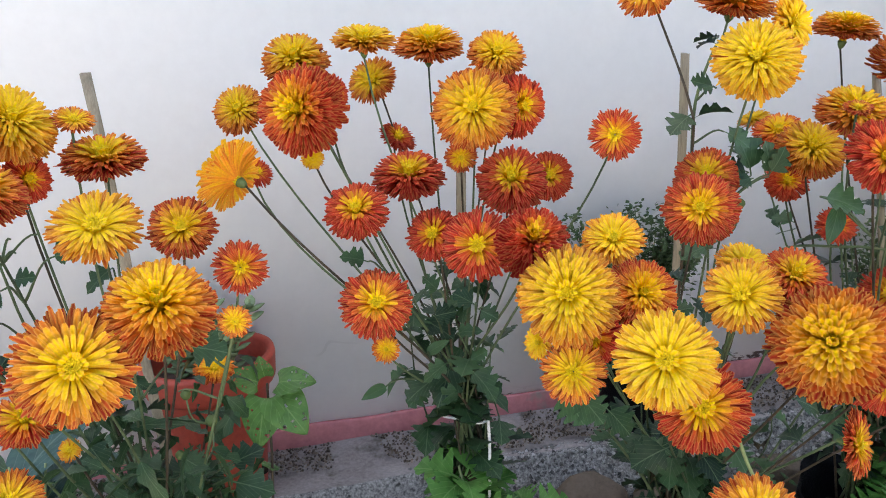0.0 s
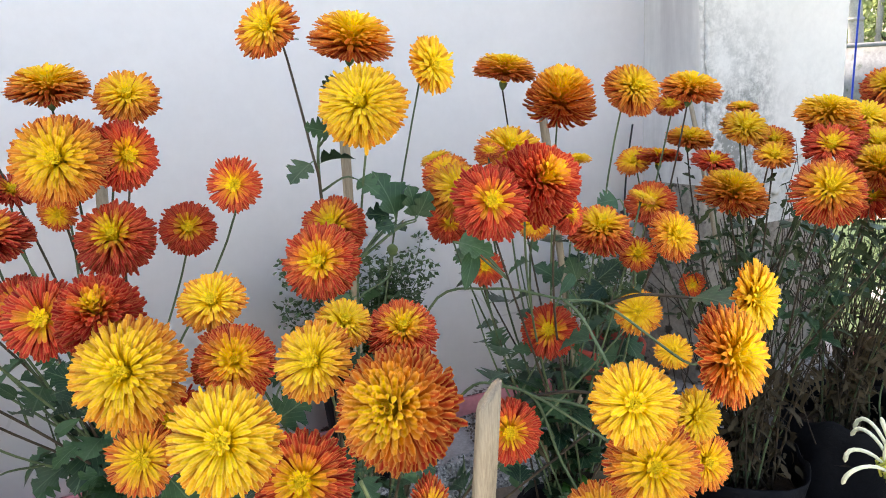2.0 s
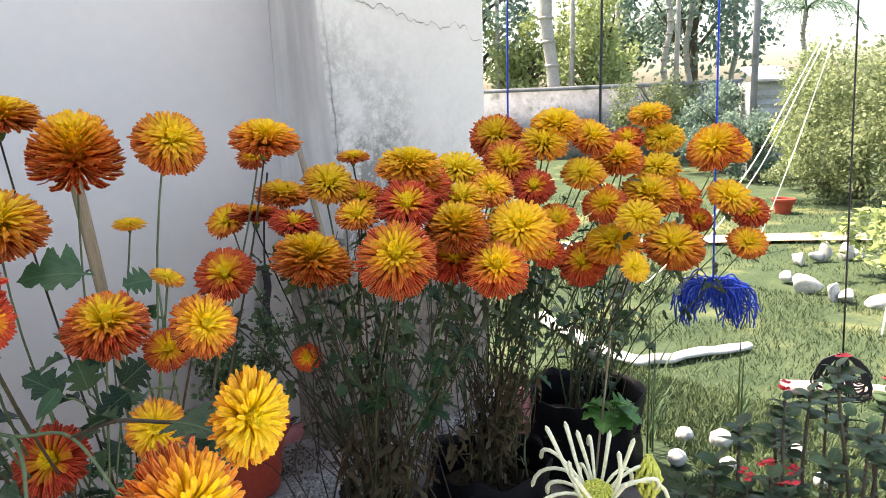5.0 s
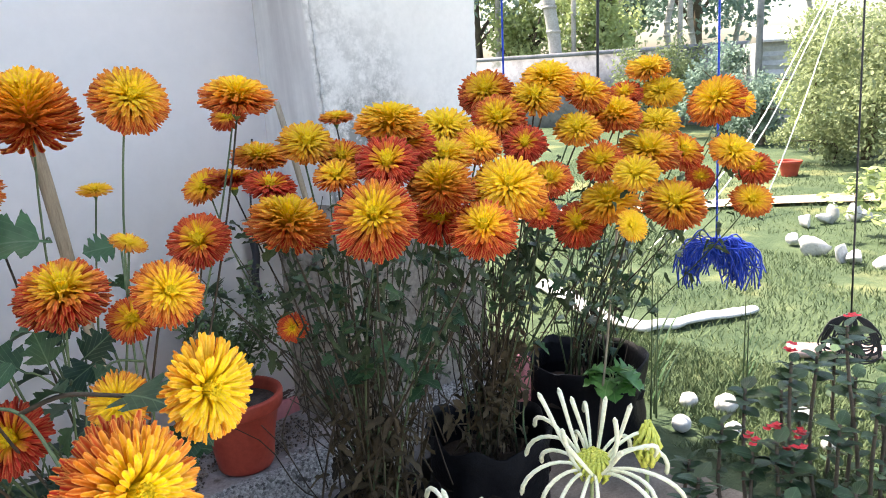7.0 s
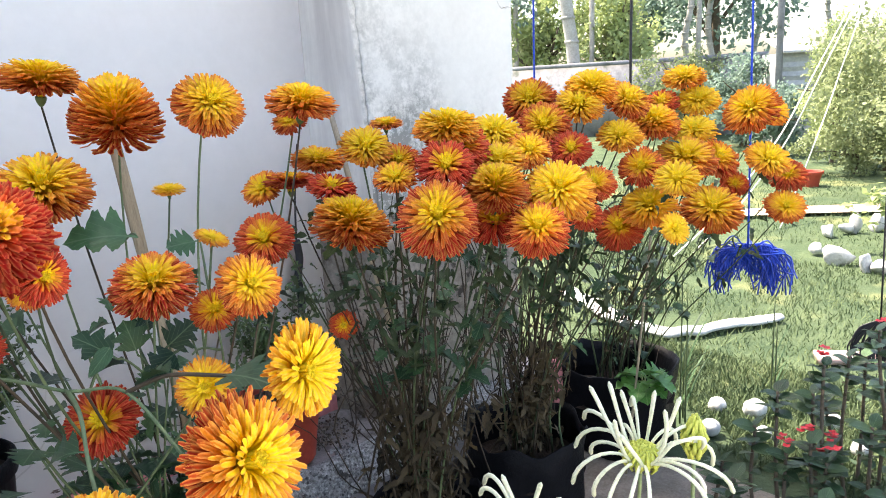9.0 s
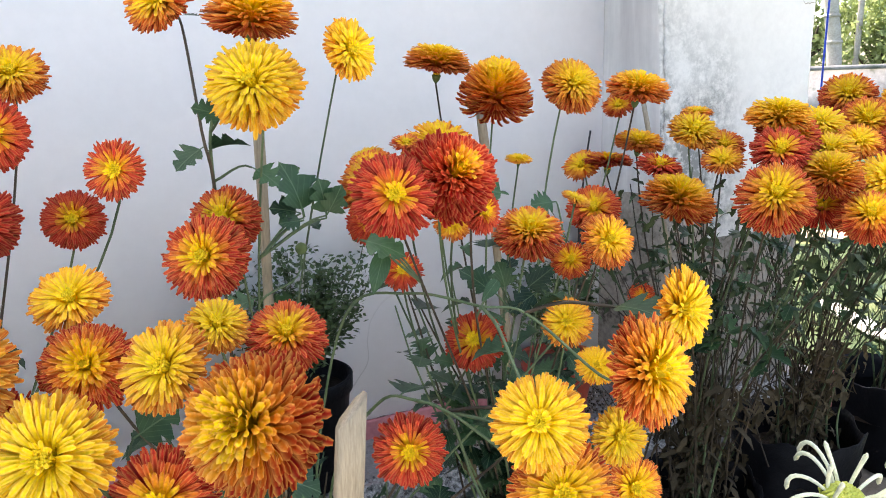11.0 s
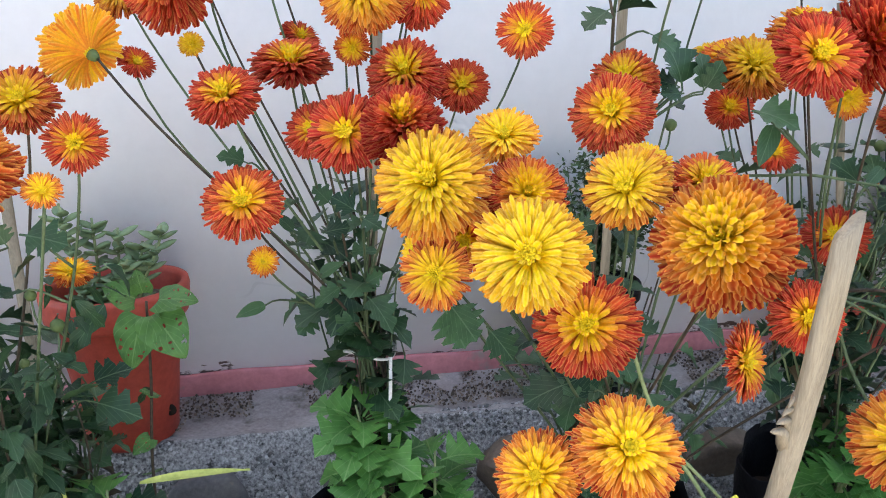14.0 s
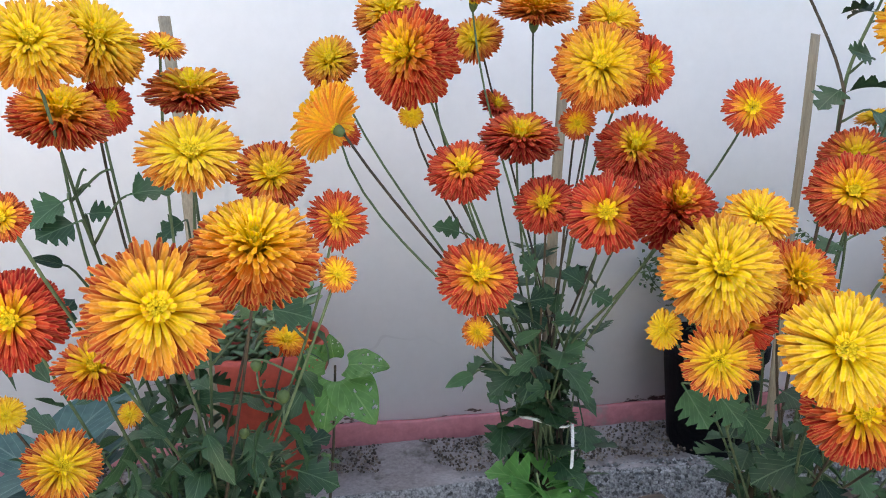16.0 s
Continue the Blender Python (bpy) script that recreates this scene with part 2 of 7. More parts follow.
def weather(m):
    """Hairline cracks in the limewash and dark chips just above the skirting."""
    nt = m.node_tree
    b = nt.nodes["Principled BSDF"]
    col = b.inputs["Base Color"].links[0].from_socket
    g = nt.nodes.new("ShaderNodeNewGeometry")
    pos = g.outputs["Position"]
    wob = nt.nodes.new("ShaderNodeVectorMath")
    wob.operation = "MULTIPLY_ADD"
    n = nt.nodes.new("ShaderNodeTexNoise")
    n.inputs["Scale"].default_value = 5.0
    nt.links.new(pos, n.inputs["Vector"])
    nt.links.new(n.outputs["Color"], wob.inputs[0])
    wob.inputs[1].default_value = (0.25, 0.25, 0.25)
    nt.links.new(pos, wob.inputs[2])
    vor = nt.nodes.new("ShaderNodeTexVoronoi")
    vor.feature = "DISTANCE_TO_EDGE"
    vor.inputs["Scale"].default_value = 1.7
    nt.links.new(wob.outputs[0], vor.inputs["Vector"])
    line = maths(nt, "LESS_THAN", vor.outputs["Distance"], 0.0035)
    some = ramp(nt, noise_of(nt, 2.2, 3), [(0.52, (0, 0, 0)), (0.60, (1, 1, 1))])
    s = nt.nodes.new("ShaderNodeSeparateXYZ")
    nt.links.new(pos, s.inputs[0])
    foot = maths(nt, "MULTIPLY", maths(nt, "SUBTRACT", 0.62, s.outputs[2]), 8.0, True)
    col = mixed(nt, maths(nt, "MULTIPLY", maths(nt, "MULTIPLY", maths(nt, "MULTIPLY", line, some), foot), 0.40), col, (0.50, 0.48, 0.49))
    low = maths(nt, "MULTIPLY", maths(nt, "SUBTRACT", 0.246, s.outputs[2]), 40.0, True)
    chip = ramp(nt, maths(nt, "ADD", noise_of(nt, 34, 5, 0.6, stretch=(0.5, 1, 1.6)), maths(nt, "MULTIPLY", low, 0.16)), [(0.645, (0, 0, 0)), (0.675, (1, 1, 1))])
    col = mixed(nt, maths(nt, "MULTIPLY", chip, maths(nt, "GREATER_THAN", low, 0.0)), col, (0.14, 0.11, 0.10))
    nt.links.new(col, b.inputs["Base Color"])


weather(PLASTER)
OLD_PLASTER = surface("old_plaster", (0.63, 0.61, 0.575), (0.74, 0.72, 0.685), 2.2, 70, 0.85, 0.2, 0.3, 0.0015, ((0.52, 0.50, 0.47), 0.62, 0.16, 2.6), grain=0.10)


def mould(m):
    """Speckled grey mould over the pilaster's outer edge strip and low down, in patches; faces behind the front are
    greyed, most in vertical streaks.
    """
    nt = m.node_tree
    b = nt.nodes["Principled BSDF"]
    col = b.inputs["Base Color"].links[0].from_socket
    g = nt.nodes.new("ShaderNodeNewGeometry")
    s = nt.nodes.new("ShaderNodeSeparateXYZ")
    nt.links.new(g.outputs["Position"], s.inputs[0])
    strip = maths(nt, "SUBTRACT", 1.0, maths(nt, "MULTIPLY", maths(nt, "SUBTRACT", s.outputs[0], 1.51), 4.5), True)
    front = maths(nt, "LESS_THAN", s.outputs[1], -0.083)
    patch = noise_of(nt, 5.0, 6, 0.7)
    speck = ramp(nt, noise_of(nt, 60.0, 6, 0.75), [(0.38, (0.12, 0.12, 0.12)), (0.58, (1, 1, 1))])
    below = maths(nt, "MULTIPLY", maths(nt, "SUBTRACT", 1.16, s.outputs[2]), 3.2, True)
    spread = maths(nt, "MULTIPLY", maths(nt, "MULTIPLY", strip, front), maths(nt, "MULTIPLY", below, maths(nt, "MULTIPLY", maths(nt, "SUBTRACT", patch, 0.30), 3.0, True)))
    foot = maths(nt, "MULTIPLY", maths(nt, "SUBTRACT", 0.98, s.outputs[2]), maths(nt, "MULTIPLY", maths(nt, "SUBTRACT", patch, 0.44), 5.0, True), True)
    f = maths(nt, "MULTIPLY", maths(nt, "ADD", spread, maths(nt, "MULTIPLY", foot, 0.9), True), speck, True)
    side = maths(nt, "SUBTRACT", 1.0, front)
    side_streaks = ramp(nt, noise_of(nt, 14.0, 5, 0.65, stretch=(1, 1, 0.10)), [(0.38, (0.25, 0.25, 0.25)), (0.64, (1, 1, 1))])
    col = mixed(nt, maths(nt, "MULTIPLY", maths(nt, "MULTIPLY", side, side_streaks), 0.62), col, (0.34, 0.31, 0.31))
    nt.links.new(mixed(nt, maths(nt, "MULTIPLY", f, 1.9, True), col, (0.25, 0.25, 0.235)), b.inputs["Base Color"])


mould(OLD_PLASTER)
RAW_PLASTER = surface("raw_plaster", (0.12, 0.10, 0.082), (0.40, 0.36, 0.31), 9.0, 90, 0.9, 0.15, 0.8, 0.004, ((0.06, 0.05, 0.04), 0.56, 0.08, 22.0))
PINK = surface("pink_paint", (0.44, 0.145, 0.155), (0.58, 0.225, 0.235), 5.0, 60, 0.7, 0.3, 0.4, 0.002, ((0.30, 0.22, 0.20), 0.58, 0.10, 9.0))
CEMENT = surface("cement", (0.20, 0.172, 0.160), (0.41, 0.37, 0.35), 9.0, 150, 0.9, 0.2, 0.9, 0.004, ((0.10, 0.085, 0.07), 0.55, 0.12, 13.0))
PEBBLEDASH = surface("gravel_mortar", (0.035, 0.035, 0.035), (0.48, 0.465, 0.44), 130.0, 260, 0.85, 0.25, 1.0, 0.006, ((0.06, 0.055, 0.05), 0.60, 0.06, 40.0))
SOIL = surface("soil", (0.012, 0.009, 0.007), (0.042, 0.031, 0.023), 30.0, 160, 0.95, 0.1, 1.0, 0.006)
GRAVEL = surface("loose_gravel", (0.06, 0.06, 0.06), (0.30, 0.29, 0.27), 60.0, 260, 0.85, 0.25, 0.4, 0.002, chips=((0.04, 0.04, 0.04), (0.19, 0.185, 0.175), (0.58, 0.565, 0.54)))
CRUMBS = surface("loose_crumbs", (0.05, 0.04, 0.03), (0.16, 0.13, 0.10), 60.0, 300, 0.9, 0.2, 0.4, 0.002, chips=((0.02, 0.015, 0.012), (0.10, 0.075, 0.055), (0.36, 0.29, 0.23)))
GRIT = surface("dry_crumbs", (0.04, 0.03, 0.024), (0.15, 0.12, 0.10), 60.0, 300, 0.9, 0.2, 0.5, 0.002)
STONE = surface("dark_stone", (0.045, 0.045, 0.048), (0.13, 0.12, 0.115), 14.0, 120, 0.7, 0.35, 0.7, 0.004, ((0.20, 0.16, 0.12), 0.60, 0.08, 9.0), vary=0.5)
BROWN_STONE = surface("brown_stone", (0.085, 0.062, 0.045), (0.17, 0.13, 0.095), 12.0, 120, 0.75, 0.3, 0.7, 0.004, ((0.30, 0.27, 0.24), 0.63, 0.05, 18.0))
CLAY = surface("red_clay", (0.34, 0.042, 0.026), (0.45, 0.072, 0.042), 7.0, 90, 0.55, 0.35, 0.3, 0.0015, ((0.24, 0.075, 0.05), 0.62, 0.12, 8.0))
BLACK_PLASTIC = surface("black_plastic", (0.004, 0.004, 0.005), (0.008, 0.008, 0.010), 20.0, 90, 0.5, 0.08, 0.6, 0.006)
BAMBOO = surface("split_bamboo", (0.17, 0.135, 0.09), (0.36, 0.295, 0.205), 18.0, 120, 0.6, 0.35, 0.5, 0.002, stretch=(6, 6, 0.5))
STEM = surface("stem_green", (0.030, 0.052, 0.022), (0.115, 0.155, 0.075), 16.0, 160, 0.6, 0.3, 0.2, 0.001, vary=0.7)
STEM_BROWN = surface("stem_brown", (0.018, 0.013, 0.009), (0.08, 0.058, 0.036), 20.0, 160, 0.7, 0.3, 0.3, 0.001, vary=0.5)
STEM_PALE = surface("stem_pale", (0.17, 0.22, 0.09), (0.27, 0.32, 0.15), 16.0, 160, 0.55, 0.3, 0.2, 0.001)
CALYX = surface("calyx_green", (0.05, 0.085, 0.025), (0.11, 0.15, 0.05), 40.0, 200, 0.6, 0.3, 0.3, 0.001)
HEART = surface("flower_heart", (0.62, 0.40, 0.006), (0.88, 0.62, 0.01), 160.0, 500, 0.6, 0.3, 0.8, 0.002)
LEAF = leaf_paint("mum_leaf", (0.009, 0.030, 0.015), (0.056, 0.122, 0.050), (0.12, 0.185, 0.10), 0.45)
LEAF_BRIGHT = leaf_paint("young_leaf", (0.06, 0.18, 0.04), (0.12, 0.30, 0.065), (0.22, 0.38, 0.13))
LEAF_DRY = leaf_paint("dry_leaf", (0.020, 0.015, 0.009), (0.095, 0.072, 0.040), (0.12, 0.09, 0.055), 0.8)
LEAF_DULL = leaf_paint("dull_leaf", (0.014, 0.026, 0.011), (0.050, 0.074, 0.030), (0.09, 0.11, 0.06), 0.6)
LEAF_BLUE = leaf_paint("blue_green_leaf", (0.035, 0.08, 0.075), (0.065, 0.135, 0.12), (0.16, 0.24, 0.2))
LEAF_BEAN = leaf_paint("bean_leaf", (0.06, 0.15, 0.035), (0.085, 0.20, 0.05), (0.20, 0.33, 0.12))
JADE = leaf_paint("succulent_leaf", (0.16, 0.24, 0.12), (0.28, 0.37, 0.20), (0.3, 0.4, 0.22), 0.35)
WHITE_CORD = surface("white_cord", (0.55, 0.55, 0.55), (0.78, 0.78, 0.78), 90.0, 300, 0.8, 0.2, 0.6, 0.001)

# ---- the setting ----
WALL_Y, PIER_Y, PIER_X0, PIER_X1, LEDGE_Z, EDGE_Y = 0.08, -0.085, 1.473, 1.94, 0.185, -0.10


def setting(name, bm, material, label, category):
    return tagged(part(name, bm, material, None), label, category, "", "structure")


bm = box(bmesh.new(), (-4.0, WALL_Y, 0), (PIER_X0, WALL_Y + 0.2, 2.75))
setting("wall_north", bm, PLASTER, "white lime-washed house wall with faint stains", "wall")
bm = bmesh.new()
box(bm, (PIER_X0, PIER_Y, 0), (PIER_X1, WALL_Y + 0.2, 2.75), 0.006)
bmesh.ops.subdivide_edges(bm, edges=[e for e in bm.edges if e.calc_length() > 0.3], cuts=24, use_grid_fill=True)
for v in bm.verts:
    v.co += Vector((1, 1, 0)) * 0.004 * noise.noise(v.co * 5)
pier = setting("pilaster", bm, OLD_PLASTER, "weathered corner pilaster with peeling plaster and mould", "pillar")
pier.data.materials.append(RAW_PLASTER)
for p in pier.data.polygons:
    if p.center.z < 0.62 + 0.1 * noise.noise(p.center * 9):
        p.material_index = 1


def plaster_skin():
    """The remaining paint coat on the pilaster's face, ending in ragged edges."""
    bm = bmesh.new()
    nx, nz = 60, 370
    x0, x1, z0, z1 = PIER_X0 + 0.012, PIER_X1 - 0.002, 0.2, 2.73
    grid = {}

    def kept(i, k):
        x, z = x0 + (x1 - x0) * (i + 0.5) / nx, z0 + (z1 - z0) * (k + 0.5) / nz
        low = 0.62 + 0.10 * noise.noise((x * 7, 2.2, 0)) + 0.07 * noise.noise((x * 17, z * 9, 1)) + 0.03 * noise.noise((x * 40, z * 40, 3))
        return z > low

    for i in range(nx):
        for k in range(nz):
            if kept(i, k):
                q = []
                for a, c in ((i, k), (i + 1, k), (i + 1, k + 1), (i, k + 1)):
                    if (a, c) not in grid:
                        x, z = x0 + (x1 - x0) * a / nx, z0 + (z1 - z0) * c / nz
                        j = 0.004 * noise.noise((x * 60, 1.7, z * 60))
                        grid[a, c] = bm.verts.new((min(x + j, x1), PIER_Y - 0.0045 + 0.003 * noise.noise((x * 4, 9, z * 4)), z + j))
                    q.append(grid[a, c])
                bm.faces.new(q)
    back = bmesh.ops.extrude_face_region(bm, geom=bm.faces[:])
    for g in back["geom"]:
        if isinstance(g, bmesh.types.BMVert):
            g.co.y += 0.006
    return bm


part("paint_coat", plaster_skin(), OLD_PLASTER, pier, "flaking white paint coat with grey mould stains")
verts, faces = [], []
for i in range(141):
    x = PIER_X0 + 0.015 + (PIER_X1 - PIER_X0 - 0.02) * i / 140
    z = 1.155 - 0.16 * (x - PIER_X0) + 0.025 * noise.noise((x * 16, 0.3, 0)) + 0.012 * noise.noise((x * 50, 0.3, 0)) + 0.004 * noise.noise((x * 140, 0.3, 0))
    w = 0.0004 + 0.0013 * max(0, 0.35 + noise.noise((x * 40, 5.1, 0)))
    verts += [(x, PIER_Y - 0.0085, z - w), (x, PIER_Y - 0.0085, z + w)]
    if i:
        faces.append((2 * i - 2, 2 * i, 2 * i + 1, 2 * i - 1))
mesh_object("crack", verts, faces, RAW_PLASTER, pier, "thin dark crack across the paint")
# out-of-view walls and roof, added so the house block shades the flower row
bm = box(bmesh.new(), (PIER_X1 - 0.2, WALL_Y + 0.2, 0), (PIER_X1, 5.0, 2.75))
setting("wall_east", bm, PLASTER, "unseen plain white side wall, added to shade the flower row", "wall")
bm = box(bmesh.new(), (-4.0, 4.8, 0), (PIER_X1 - 0.2, 5.0, 2.75))
setting("wall_back", bm, PLASTER, "unseen plain white back wall, added to close the shading block", "wall")
bm = box(bmesh.new(), (-4.0, 0.28, 0), (-3.8, 4.8, 2.75))
setting("wall_west", bm, PLASTER, "unseen plain white end wall, added to close the shading block", "wall")
bm = box(bmesh.new(), (-4.1, 0.0, 2.75), (PIER_X1 + 0.06, 5.1, 2.88))
setting("ceiling", bm, CEMENT, "unseen flat cement roof slab, added to keep sun off the flowers", "roof")

# the pilaster's outer edge was built out of plumb: it draws in towards its foot
for ob in [pier] + list(pier.children):
    for v in ob.data.vertices:
        near = max(0.0, min(1.0, (1.62 - v.co.x) / (1.62 - PIER_X0))) * max(0.0, min(1.0, (WALL_Y - v.co.y) / (WALL_Y - PIER_Y)))
        v.co.x += near * 0.065 * (1.16 - max(0.35, min(1.7, v.co.z)))

# pink skirting and the cement ledge below it
bm = box(bmesh.new(), (-4.0, WALL_Y - 0.012, LEDGE_Z - 0.02), (PIER_X0, WALL_Y, 0.228), 0.003)
bmesh.ops.subdivide_edges(bm, edges=[e for e in bm.edges if abs(e.verts[0].co.x - e.verts[1].co.x) > 1], cuts=180)
for v in bm.verts:
    if v.co.z > 0.21:
        v.co.z += 0.004 * noise.noise((v.co.x * 9, 0, 0)) - 0.005 * max(0, v.co.x - 0.2)
setting("baseboard", bm, PINK, "faded pink painted skirting along the wall foot", "skirting")


def ledge_mesh():
    bm = bmesh.new()
    nx, prof = 260, ((WALL_Y, 0.0), (0.05, 0.001), (0.02, -0.004), (-0.02, -0.008), (-0.06, -0.006), (EDGE_Y + 0.012, -0.002), (EDGE_Y, -0.012), (EDGE_Y - 0.02, -0.05), (EDGE_Y - 0.05, -0.11), (EDGE_Y - 0.09, -0.19))
    rows = []
    for i in range(nx + 1):
        x = -4.0 + (2.02 + 4.0) * i / nx
        row = []
        for y, dz in prof:
            n = noise.fractal(Vector((x * 14, y * 14, 2.2)), 1.0, 2.0, 4)
            wander = 0.016 * noise.noise((x * 2.3, 4.4, 0)) if y < 0.0 else 0
            row.append(bm.verts.new((x, y - (0.02 * max(0, x) if y < 0 else 0) + wander + (0.006 * n if y < EDGE_Y else 0), LEDGE_Z + dz + 0.006 * n * (0 if y >= WALL_Y else 1))))
        rows.append(row)
    for i in range(nx):
        for k in range(len(prof) - 1):
            bm.faces.new((rows[i][k], rows[i][k + 1], rows[i + 1][k + 1], rows[i + 1][k]))
    bmesh.ops.recalc_face_normals(bm, faces=bm.faces[:])
    return bm


ledge = setting("plinth_ledge", ledge_mesh(), CEMENT, "rough cement plinth ledge with gravelly mortar edge", "ledge")
ledge.data.materials.append(PEBBLEDASH)
for p in ledge.data.polygons:
    if p.center.y < EDGE_Y + 0.004:
        p.material_index = 1


def stone_mesh(seed, sx, sy, sz, squash=0.75):
    """A worn boulder: a ball pressed flat on random sides."""
    r = random.Random(seed)
    bm = bmesh.new()
    bmesh.ops.create_icosphere(bm, subdivisions=3, radius=1)
    cuts = [Vector((r.gauss(0, 1), r.gauss(0, 1), r.gauss(0, 1))).normalized() for _ in range(9)]
    for v in bm.verts:
        p = v.co.copy()
        for c in cuts:
            d = p.dot(c)
            if d > squash:
                p -= c * (d - squash) * 0.85
        p *= 1 + 0.07 * noise.fractal(p * 2.5 + Vector((seed, 0, 0)), 1, 2, 4)
        v.co = Vector((p.x * sx, p.y * sy, p.z * sz))
    return bm


for i, (x, z, w, h) in enumerate(((-1.25, 0.07, 0.10, 0.06), (-0.95, 0.08, 0.11, 0.06), (-0.68, 0.07, 0.10, 0.06), (-0.42, 0.075, 0.11, 0.055), (-0.20, 0.06, 0.09, 0.06), (0.0, 0.085, 0.10, 0.062),
                                  (0.18, 0.05, 0.075, 0.05), (0.235, 0.10, 0.06, 0.06), (0.525, 0.100, 0.095, 0.082), (0.67, 0.075, 0.075, 0.06), (0.80, 0.10, 0.06, 0.05), (0.93, 0.09, 0.10, 0.07), (1.15, 0.08, 0.1, 0.065), (1.38, 0.085, 0.11, 0.06), (1.62, 0.08, 0.1, 0.06), (1.85, 0.08, 0.1, 0.06))):
    bm = stone_mesh(40 + i, w * 1.15, 0.055, h * 1.1, 0.5)
    bmesh.ops.transform(bm, verts=bm.verts[:], matrix=Matrix.Translation((x, EDGE_Y - 0.045 - 0.02 * max(0, x), z)))
    part("rubble_stone", bm, BROWN_STONE if i in (8, 9, 11) else STONE, ledge)


def crumbs(name, count, x0, x1, y0, y1, zf, sizes, material, label, category):
    """Loose crumbs lying on a surface, one joined piece."""
    v0 = [(1, 0, 0), (0, 1, 0), (-1, 0, 0), (0, -1, 0), (0, 0, 1), (0, 0, -1)]
    f0 = [(0, 1, 4), (1, 2, 4), (2, 3, 4), (3, 0, 4), (1, 0, 5), (2, 1, 5), (3, 2, 5), (0, 3, 5)]
    verts, faces = [], []
    for _ in range(count):
        x, y = rng.uniform(x0, x1), rng.uniform(y0, y1)
        if noise.noise((x * 9, y * 9, 0.5)) < -0.3:
            continue
        s = rng.uniform(*sizes)
        t = Euler((rng.uniform(0, 6), rng.uniform(0, 6), rng.uniform(0, 6))).to_matrix()
        o = len(verts)
        c = Vector((x, y, zf(x, y) + s * 0.3))
        verts += [c + t @ (Vector(v) * s * 0.62 * rng.uniform(0.75, 1.15)) for v in v0]
        faces += [tuple(i + o for i in g) for g in f0]
    return tagged(mesh_object(name, verts, faces, material, smooth=False), label, category, "", "stuff")


def face_z(x, y):
    """Height of the plinth's sloping face, following its wandering edge."""
    rel = y + 0.02 * max(0, x) - 0.016 * noise.noise((x * 2.3, 4.4, 0)) - EDGE_Y
    return LEDGE_Z - 0.006 if rel > 0.004 else LEDGE_Z - 0.010 + rel * 1.95


def top_z(x, y):
    """Height of the ledge's uneven top."""
    return LEDGE_Z + 0.001 + 0.006 * noise.fractal(Vector((x * 14, y * 14, 2.2)), 1.0, 2.0, 4) + 0.05 * max(0, y - 0.02)


crumbs("soil_crumbs", 12000, -1.6, 1.45, EDGE_Y + 0.03, WALL_Y - 0.02, top_z, (0.0014, 0.0060), CRUMBS, "dry brown soil crumbs scattered over the ledge", "soil")
crumbs("mortar_gravel", 11000, -1.4, 1.9, EDGE_Y - 0.12, EDGE_Y + 0.025, face_z, (0.0035, 0.0085), GRAVEL, "grey gravel set in the mortar of the plinth face", "gravel")


def ground_mesh():
    bm = bmesh.new()
    xs = [-60, -30, -15, -8, -5] + [-4 + 0.25 * i for i in range(53)] + [10, 12, 15, 20, 30, 60, 120]
    ys = [-60, -30, -15, -8, -5] + [-4 + 0.25 * i for i in range(37)] + [6, 8, 10, 13, 17, 25, 40, 80, 160]
    g = [[bm.verts.new((x, y, 0.012 * noise.fractal(Vector((x * 0.8, y * 0.8, 0)), 1, 2, 3) if 2.2 < x < 12 else 0.0)) for y in ys] for x in xs]
    for i in range(len(xs) - 1):
        for k in range(len(ys) - 1):
            bm.faces.new((g[i][k], g[i + 1][k], g[i + 1][k + 1], g[i][k + 1]))
    return bm


LAWN = surface("lawn", (0.028, 0.050, 0.028), (0.082, 0.108, 0.058), 3.2, 40, 0.95, 0.1, 0.8, 0.02, ((0.145, 0.150, 0.070), 0.55, 0.12, 1.6))
setting("ground", ground_mesh(), LAWN, "patchy green lawn reaching to the far trees", "lawn")


def bed_mesh():
    bm = bmesh.new()
    g = [[bm.verts.new((-2.0 + 4.05 * i / 90, -0.95 + 0.83 * k / 36, 0.012 + 0.014 * noise.fractal(Vector((i * 0.5, k * 0.5, 0)), 1, 2, 4))) for k in range(37)] for i in range(91)]
    for i in range(90):
        for k in range(36):
            bm.faces.new((g[i][k], g[i + 1][k], g[i + 1][k + 1], g[i][k + 1]))
    return bm


# earth tone raised so the bed bounces light up the wall foot
BOUNCE_EARTH = surface("bounce_earth", (0.15, 0.125, 0.10), (0.29, 0.25, 0.205), 20.0, 140, 0.95, 0.1, 1.0, 0.006)
setting("soil_bed", bed_mesh(), BOUNCE_EARTH, "bare earth strip before the plinth, paled to bounce light", "soil")


# unseen pale ground, added as a reflector for the lower wall and blooms
BOUNCE_GROUND = surface("bounce_cement", (0.42, 0.40, 0.375), (0.53, 0.51, 0.48), 1.5, 40, 0.9, 0.2, 0.3, 0.002, ((0.30, 0.27, 0.23), 0.6, 0.1, 2.5))
bm = box(bmesh.new(), (-4.0, -7.0, -0.02), (1.75, -0.95, 0.020), 0.006)
box(bm, (1.75, -7.0, -0.02), (5.5, -1.7, 0.020), 0.006)
setting("yard", bm, BOUNCE_GROUND, "unseen pale cement ground added to bounce light onto wall and flowers", "yard")
bm = box(bmesh.new(), (1.922, -0.215, 0.0), (1.945, -0.175, 0.235), 0.003)
setting("trim", bm, PINK, "pink painted end of the skirting at the house corner", "skirting")

